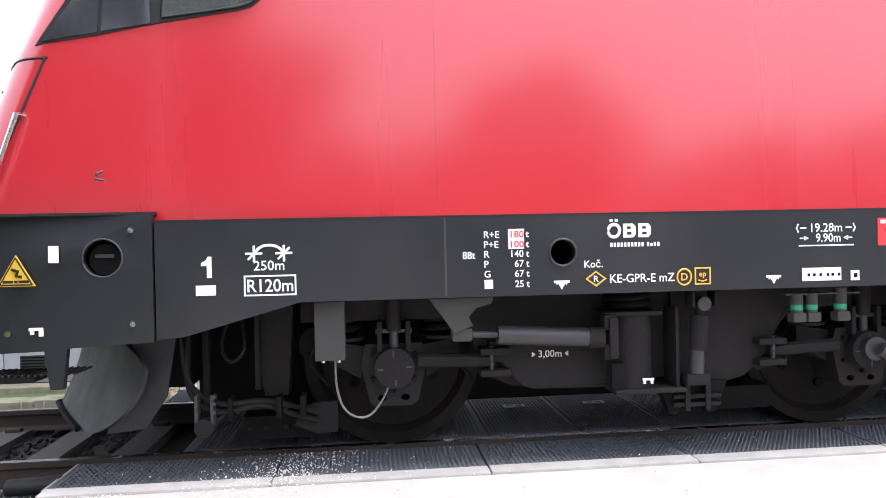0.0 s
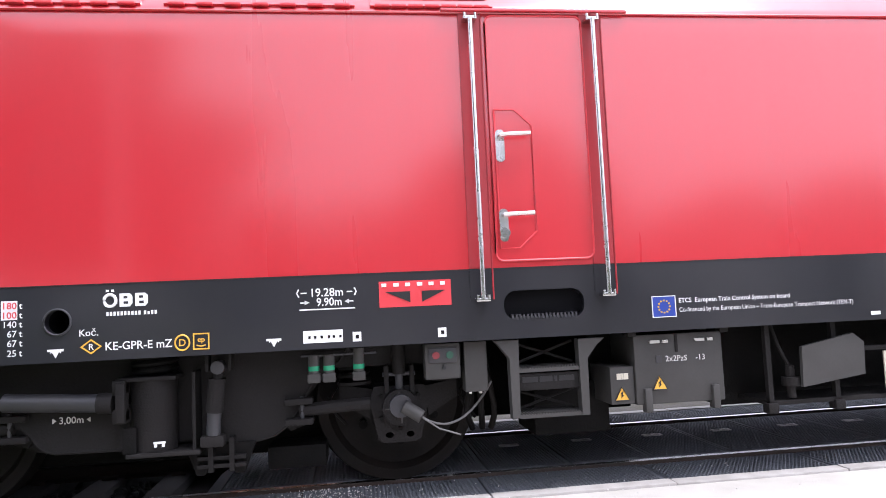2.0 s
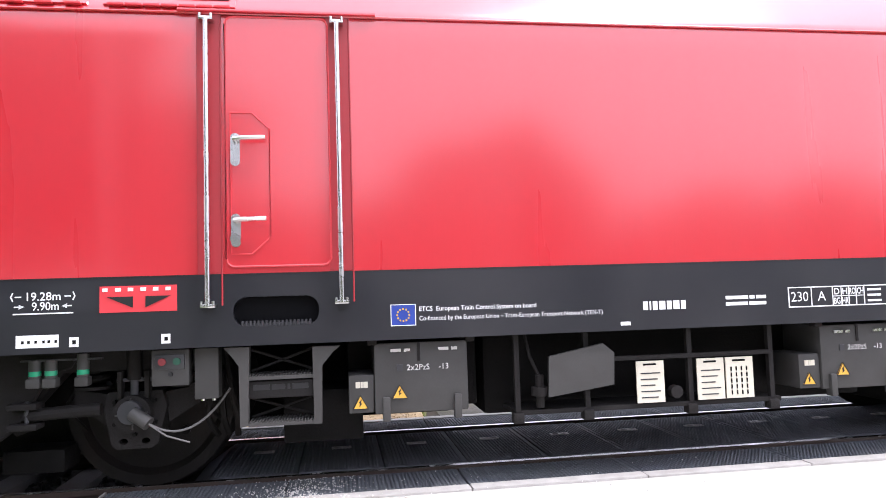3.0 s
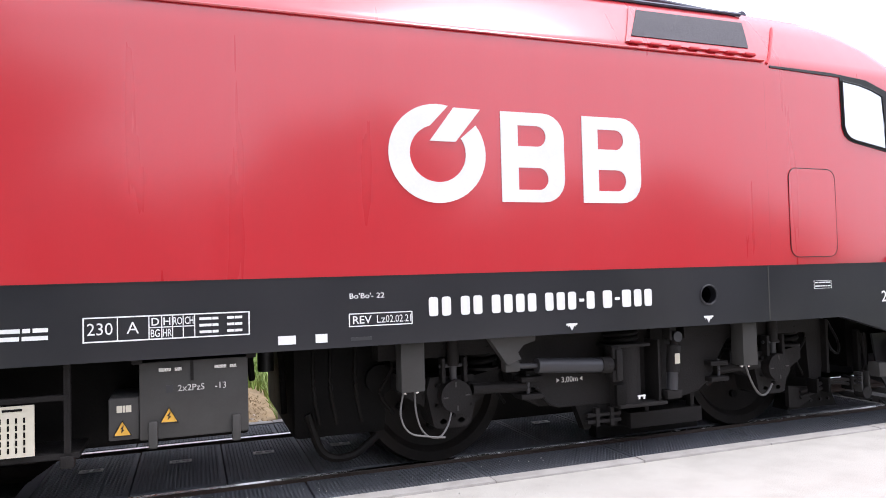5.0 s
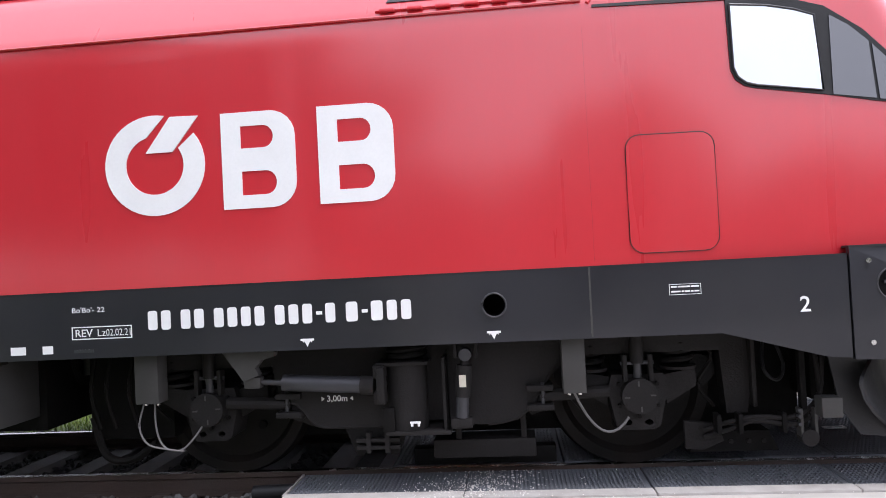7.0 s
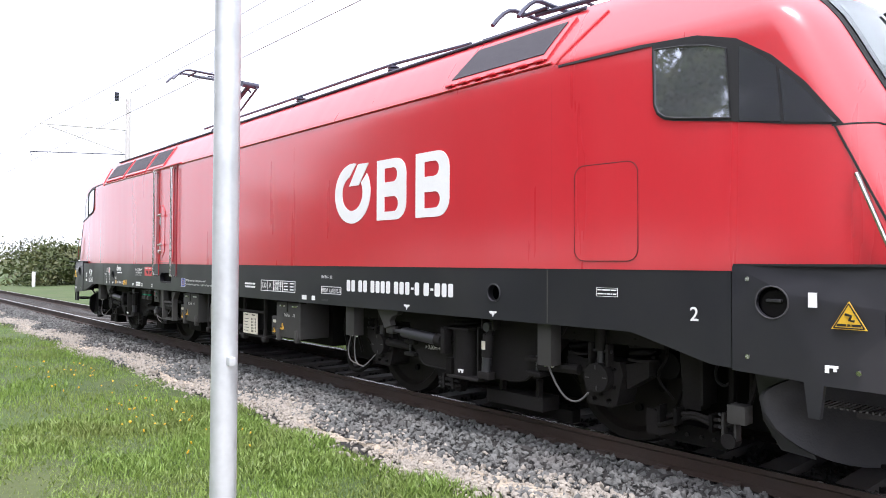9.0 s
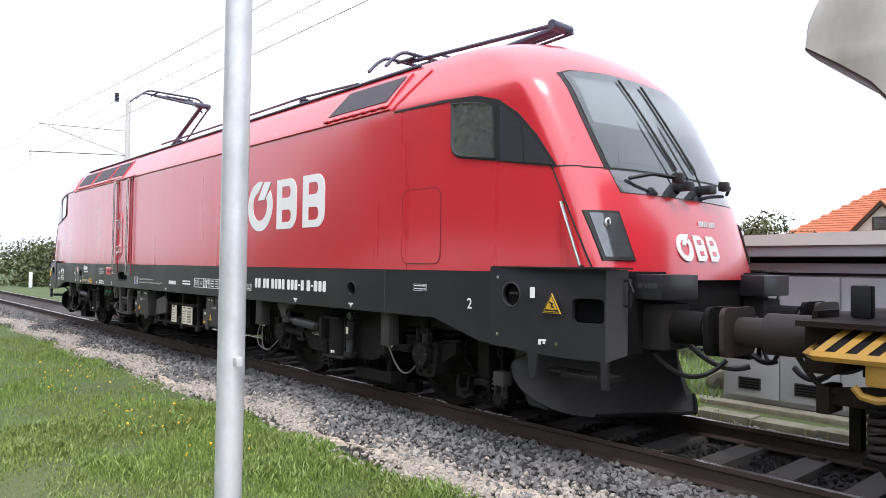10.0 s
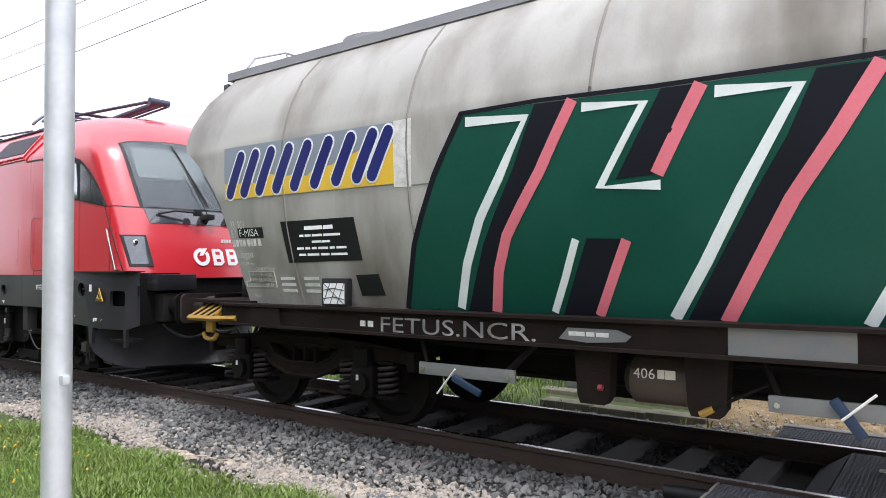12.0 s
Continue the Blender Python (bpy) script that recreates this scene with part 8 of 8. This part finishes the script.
def leaf_cloud(centres, radii, count, size, seed):
    """Small leaves thick near the outside of uneven clumps, as arrays."""
    rng = np.random.default_rng(seed)
    n = count
    which = rng.integers(0, len(centres), n)
    d = rng.normal(size=(n, 3))
    d /= np.linalg.norm(d, axis=1, keepdims=True)
    r = rng.uniform(0.35, 1.08, (n, 1)) ** 0.6
    p = np.array(centres)[which] + d * r * np.array(radii)[which]
    u = rng.normal(size=(n, 3))
    u /= np.linalg.norm(u, axis=1, keepdims=True)
    w = np.cross(u, rng.normal(size=(n, 3)))
    w /= np.linalg.norm(w, axis=1, keepdims=True)
    s = rng.uniform(0.5, 1.2, (n, 1)) * size
    pts = np.stack([p - u * s, p + w * s * 0.45, p + u * s, p - w * s * 0.45], 1).reshape(-1, 3)
    return pts, (np.arange(n)[:, None] * 4 + [0, 1, 2, 3]).tolist()


def build_plant(kind, name, x, y, tall, wide, seed, leaves, leaf, label, base=-0.35, trunk=0.0, low=0.35):
    rng = random.Random(seed)
    plant = thing(name, label, kind)
    bm = bmesh.new()
    centres, radii = [], []
    stems = 1 if trunk else 5
    for i in range(stems):
        a = i * math.tau / stems + rng.random()
        foot = Vector((x + (0 if trunk else rng.uniform(-0.3, 0.3) * wide), y + (0 if trunk else rng.uniform(-0.3, 0.3) * wide), base))
        top = Vector((x + rng.uniform(-0.1, 0.1) * wide, y + rng.uniform(-0.1, 0.1) * wide, base + tall * 0.85))
        mid = foot.lerp(top, 0.5) + Vector((rng.uniform(-0.06, 0.06) * tall, rng.uniform(-0.06, 0.06) * tall, 0))
        r = max(trunk, tall * 0.012)
        for p, q, ra, rb in ((foot, mid, r, r * 0.65), (mid, top, r * 0.65, r * 0.2)):
            add_rod(bm, p, q, ra, 8, rb)
        for k in range(14 if trunk else 4):
            s = rng.uniform(low if trunk else 0.15, 0.95)
            root = foot.lerp(mid, s * 2) if s < 0.5 else mid.lerp(top, s * 2 - 1)
            b = rng.uniform(0, math.tau)
            reach = wide * 0.5 * rng.uniform(0.5, 1.0) * (1.1 - 0.5 * s)
            tip = root + Vector((math.cos(b) * reach, math.sin(b) * reach, tall * rng.uniform(0.03, 0.16)))
            add_rod(bm, root, tip, r * 0.3, 6, r * 0.08)
            for q in (0.6, 1.0):
                centres.append(tuple(root.lerp(tip, q)))
                e = wide * rng.uniform(0.10, 0.20)
                radii.append((e, e, e * rng.uniform(0.6, 0.9)))
    part("trunk" if trunk else "stem", bm, BARK, plant)
    pts, faces = leaf_cloud(centres, radii, leaves, leaf, seed)
    me = bpy.data.meshes.new("crown")
    me.from_pydata(pts, [], faces)
    me.materials.append(LEAF)
    crown = new("crown", me)
    crown.parent = plant
    return plant


def build_greenery():
    bush = "tangled green and yellowing bush beyond the track"
    for k, (x, y, tall, wide) in enumerate(((-9.6, 9.0, 2.4, 3.0), (-8.0, 8.6, 2.6, 2.8), (-6.9, 9.6, 3.1, 2.6), (-11.6, 10.5, 2.3, 3.2), (-5.4, 9.2, 2.5, 2.2))):
        build_plant("bush", "bush", x, y, tall, wide, 20 + k, 9000, 0.055, bush)
    for k, (x, y, tall, wide) in enumerate(((-62, 9, 2.6, 9), (-70, 16, 3.4, 12), (-84, 14, 3.2, 13), (-98, 24, 4.5, 16), (-52, 13, 2.3, 7), (-120, 18, 4, 18), (-88, -2, 2.6, 12), (-110, 2, 3.0, 14))):
        build_plant("bush", "hedge_bush", x, y, tall, wide, 40 + k, 5000, 0.22, "broad scrubby hedge bush on the field")
    build_plant("tree", "field_tree", -118, 6, 9, 9, 60, 5000, 0.35, "leafy field tree in the distance", trunk=0.25)
    # trees on the near side of the road, seen mirrored in the paint and the windows
    rng = random.Random(31)
    for k in range(26):
        x = -44 + 2.9 * k
        tall = float(np.interp(x, [-44, -31, -27, -8.5, -6, -4, 2.5, 4, 10, 18, 30], [8, 14, 16, 15.5, 11, 5.5, 5, 7.8, 7.0, 5.0, 4.5])) * rng.uniform(0.88, 1.1)
        build_plant("tree", "roadside_tree", x + rng.uniform(-1, 1), -25 + rng.uniform(-4, 4) + (4 if x < -12 else 0), tall, 8.0, 70 + k, 11000, 0.22, "leafy tree in the row behind the road", trunk=0.16, low=0.18)
    for k in range(11):
        build_plant("tree", "roadside_tree", -46 + 3.6 * k + rng.uniform(-1, 1), -32 + rng.uniform(-2, 2), rng.uniform(16, 19), 9.0, 110 + k, 11000, 0.25, "tall leafy tree in the wood behind the road", trunk=0.2, low=0.18)
    # bare twiggy shrub beside the wagon
    rng = random.Random(5)
    shrub = thing("shrub", "bare twiggy shrub with a few leaves beyond the track", "shrub")
    bm = bmesh.new()
    for k in range(26):
        a = Vector((-6.3 + rng.uniform(-0.3, 0.3), 7.4 + rng.uniform(-0.3, 0.3), -0.3))
        b = a + Vector((rng.uniform(-0.8, 0.8), rng.uniform(-0.5, 0.5), rng.uniform(1.6, 3.0)))
        add_rod(bm, a, b, 0.012, 5, 0.003)
    part("twig", bm, BARK, shrub)


def build_cabinets():
    cab = thing("relay_cabin", "grey steel relay cabin with double doors and a flat pale roof", "cabin")
    x0, x1, y0, y1 = -4.85, -1.9, 3.42, 5.6
    part("cabin_wall", box(x0, x1, y0, y1, -0.25, 1.62, bevel=0.01), KIOSK, cab)
    part("cabin_roof", box(x0 - 0.18, x1 + 0.2, y0 - 0.2, y1 + 0.2, 1.70, 1.84, bevel=0.02), KIOSK, cab, "grey roof fascia")
    part("roof_slab", plate([(x0 - 0.22, 1.842), (x1 + 0.24, 1.842), (x1 + 0.1, 2.02), (x0 + 0.1, 1.98)], y0 - 0.24, y1 + 0.24), KIOSKROOF, cab, "pale concrete roof slab")
    part("roof_gap", box(x0 + 0.05, x1 - 0.05, y0 + 0.03, y1 - 0.05, 1.62, 1.70), DARKFRAME, cab)
    for k in range(4):
        a = x0 + 0.05 + k * 0.73
        door = part("cabin_door", box(a, a + 0.71, y0 - 0.03, y0 - 0.003, -0.18, 1.45, bevel=0.006), KIOSK, cab, "grey cabin door")
        part("door_handle", rod((a + 0.62, y0 - 0.06, 0.62), (a + 0.62, y0 - 0.06, 0.80), 0.014, 8), DARKFRAME, door)
        part("door_vent", box(a + 0.18, a + 0.48, y0 - 0.04, y0 - 0.031, -0.08, 0.08), DAMPER, door)
        for i in range(4):
            # Slot drawn as a thin bar with its shade painted black.
            part("vent_slot", box(a + 0.20, a + 0.46, y0 - 0.045, y0 - 0.039, -0.06 + i * 0.036, -0.045 + i * 0.036), PIT, door, smooth=0)
    part("door_header", box(x0, x1, y0 - 0.035, y0 - 0.004, 1.47, 1.50), DARKFRAME, cab)
    lone("cabin_slab", box(x0 - 0.3, -2.7, 3.12, 3.40, -0.40, -0.25, bevel=0.02), MOSSY, "mossy concrete slab before the cabin", "slab")
    for k in range(3):
        lone("cable_trough_lid", box(-4.62 + k * 0.72, -3.92 + k * 0.72, 2.18, 2.46, -0.42, -0.215 - 0.012 * (k % 2), bevel=0.012), MOSSY, "mossy concrete cable trough lid beside the track", "trough lid", "trough lids")
    bank = bmesh.new()
    rng = random.Random(3)
    grid = [[bank.verts.new((-2.85 + 0.12 * i, 1.7 + 0.12 * j, bank_height(-2.85 + 0.12 * i, 1.7 + 0.12 * j) + rng.uniform(0, 0.03))) for j in range(33)] for i in range(36)]
    for i in range(35):
        for j in range(32):
            bank.faces.new((grid[i][j], grid[i + 1][j], grid[i + 1][j + 1], grid[i][j + 1]))
    lone("straw_bank", bank, STRAW, "dry straw-covered earth bank beyond the track", kind="structure")
    for k in range(6):
        rng2 = random.Random(k)
        bm = bmesh.new()
        bmesh.ops.create_icosphere(bm, subdivisions=2, radius=rng2.uniform(0.14, 0.26), matrix=Matrix.Translation((-7.6 + 0.42 * k, 4.4 + rng2.uniform(-0.5, 0.5), -0.26)))
        for v in bm.verts:
            v.co += Vector(noise.noise_vector(v.co * 5)) * 0.06
        lone("boulder", bm, MOSSY, "mossy rough boulder in the grass", "boulder", "boulders beyond the track", smooth=20)


def build_house():
    house = thing("house", "white house with orange tile roof and gabled dormer", "house")
    part("house_wall", box(-12.3, 0.5, 24.6, 33.5, -0.4, 2.9), PLASTER, house)
    # main roof: rows of tiles on a slope facing the track
    eave, ridge, ye, yr = 2.74, 5.3, 23.7, 29.0
    deck = bmesh.new()
    pts = [(-12.9, ye, eave), (1.0, ye, eave), (0.2, yr, ridge), (-10.2, yr, ridge)]
    back = [(-12.9, 2 * yr - ye, eave), (1.0, 2 * yr - ye, eave)]
    v = [deck.verts.new(p) for p in pts + back]
    deck.faces.new((v[0], v[1], v[2], v[3]))
    deck.faces.new((v[3], v[2], v[5], v[4]))
    deck.faces.new((v[0], v[3], v[4]))
    deck.faces.new((v[1], v[5], v[2]))
    deck.faces.new((v[0], v[4], v[5], v[1]))
    roof = part("roof_deck", deck, TILE, house, "orange clay tile roof", smooth=0)
    rows = bmesh.new()
    n = 22
    for i in range(n):
        q0, q1 = i / n, (i + 1) / n
        left = -12.9 + 2.7 * q0
        y0, y1 = ye + (yr - ye) * q0, ye + (yr - ye) * q1
        z0, z1 = eave + (ridge - eave) * q0, eave + (ridge - eave) * q1
        x = left + (0.12 if i % 2 else 0)
        while x < 0.9 - 0.7 * q0:
            w = 0.23
            vs = [rows.verts.new(p) for p in ((x, y0 - 0.02, z0 + 0.055), (x + w, y0 - 0.02, z0 + 0.055), (x + w, y1, z1 + 0.022), (x, y1, z1 + 0.022), (x, y0 - 0.02, z0 + 0.012), (x + w, y0 - 0.02, z0 + 0.012))]
            rows.faces.new(vs[:4])
            rows.faces.new((vs[4], vs[5], vs[1], vs[0]))
            x += 0.24
    tiles = part("roof_tiles", rows, TILE, roof, smooth=0)
    tiles["kind"] = "stuff"
    part("gutter", box(-12.95, 1.0, ye - 0.12, ye, eave - 0.10, eave), TIMBER, house)
    part("chimney", box(-9.75, -9.35, 28.6, 29.0, 4.7, 5.75, bevel=0.02), SLATE, house)
    part("chimney_cap", box(-9.82, -9.28, 28.53, 29.07, 5.75, 5.82), SLATE, house)
    # dormer gable
    part("dormer_face", plate([(-9.95, 3.05), (-7.85, 3.05), (-8.9, 4.15)], 24.55, 27), PLASTER, house)
    for s, (a, b) in enumerate((((-10.15, 2.98), (-8.9, 4.32)), ((-7.65, 2.98), (-8.9, 4.32)))):
        part("dormer_board", plate([a, b, (b[0], b[1] - 0.16), (a[0] + (0.16 if a[0] < b[0] else -0.16), a[1])], 24.35, 24.5), TIMBER, house)
        part("dormer_roof", plate([a, b, (b[0], b[1] + 0.06), (a[0], a[1] + 0.06)], 24.3, 27.5), TILE, house)
    win = part("dormer_window", box(-9.25, -8.55, 24.5, 24.54, 3.15, 3.72), TIMBER, house)
    part("window_pane", box(-9.17, -8.63, 24.48, 24.50, 3.22, 3.65), WINDOW, win)
    shed = thing("neighbour_shed", "low shed with a grey gabled roof behind the cabin", "shed")
    part("shed_wall", box(-15.5, -12.8, 22.5, 26.5, -0.4, 2.2), PLASTER, shed)
    bm = bmesh.new()
    v = [bm.verts.new(p) for p in ((-15.8, 22.2, 2.15), (-12.5, 22.2, 2.15), (-14.1, 22.2, 3.5), (-15.8, 26.8, 2.15), (-12.5, 26.8, 2.15), (-14.1, 26.8, 3.5))]
    for f in ((0, 1, 2), (3, 5, 4), (0, 2, 5, 3), (1, 4, 5, 2), (0, 3, 4, 1)):
        bm.faces.new([v[k] for k in f])
    part("shed_roof", bm, SLATE, shed, smooth=0)


build_pole()
build_wires()
build_cabinets()
build_house()
build_greenery()

build_ballast()
build_grass()


def motions():
    times = [0.2 * i for i in range(61)]
    walk(locomotive, [(t, pose(train_at(t), 0, 0)) for t in times])
    for wheelset, x in loco_wheels:
        walk(wheelset, [(t, pose(x, 0, 0.575, 0, math.degrees(train_at(t) / 0.575), 0)) for t in times])
    walk(hopper_wagon, [(t, pose(train_at(t), 0, 0)) for t in times])
    for wheelset, x in wagon_wheels:
        walk(wheelset, [(t, pose(x, 0, 0.46, 0, math.degrees(train_at(t) / 0.46), 0)) for t in times])


motions()
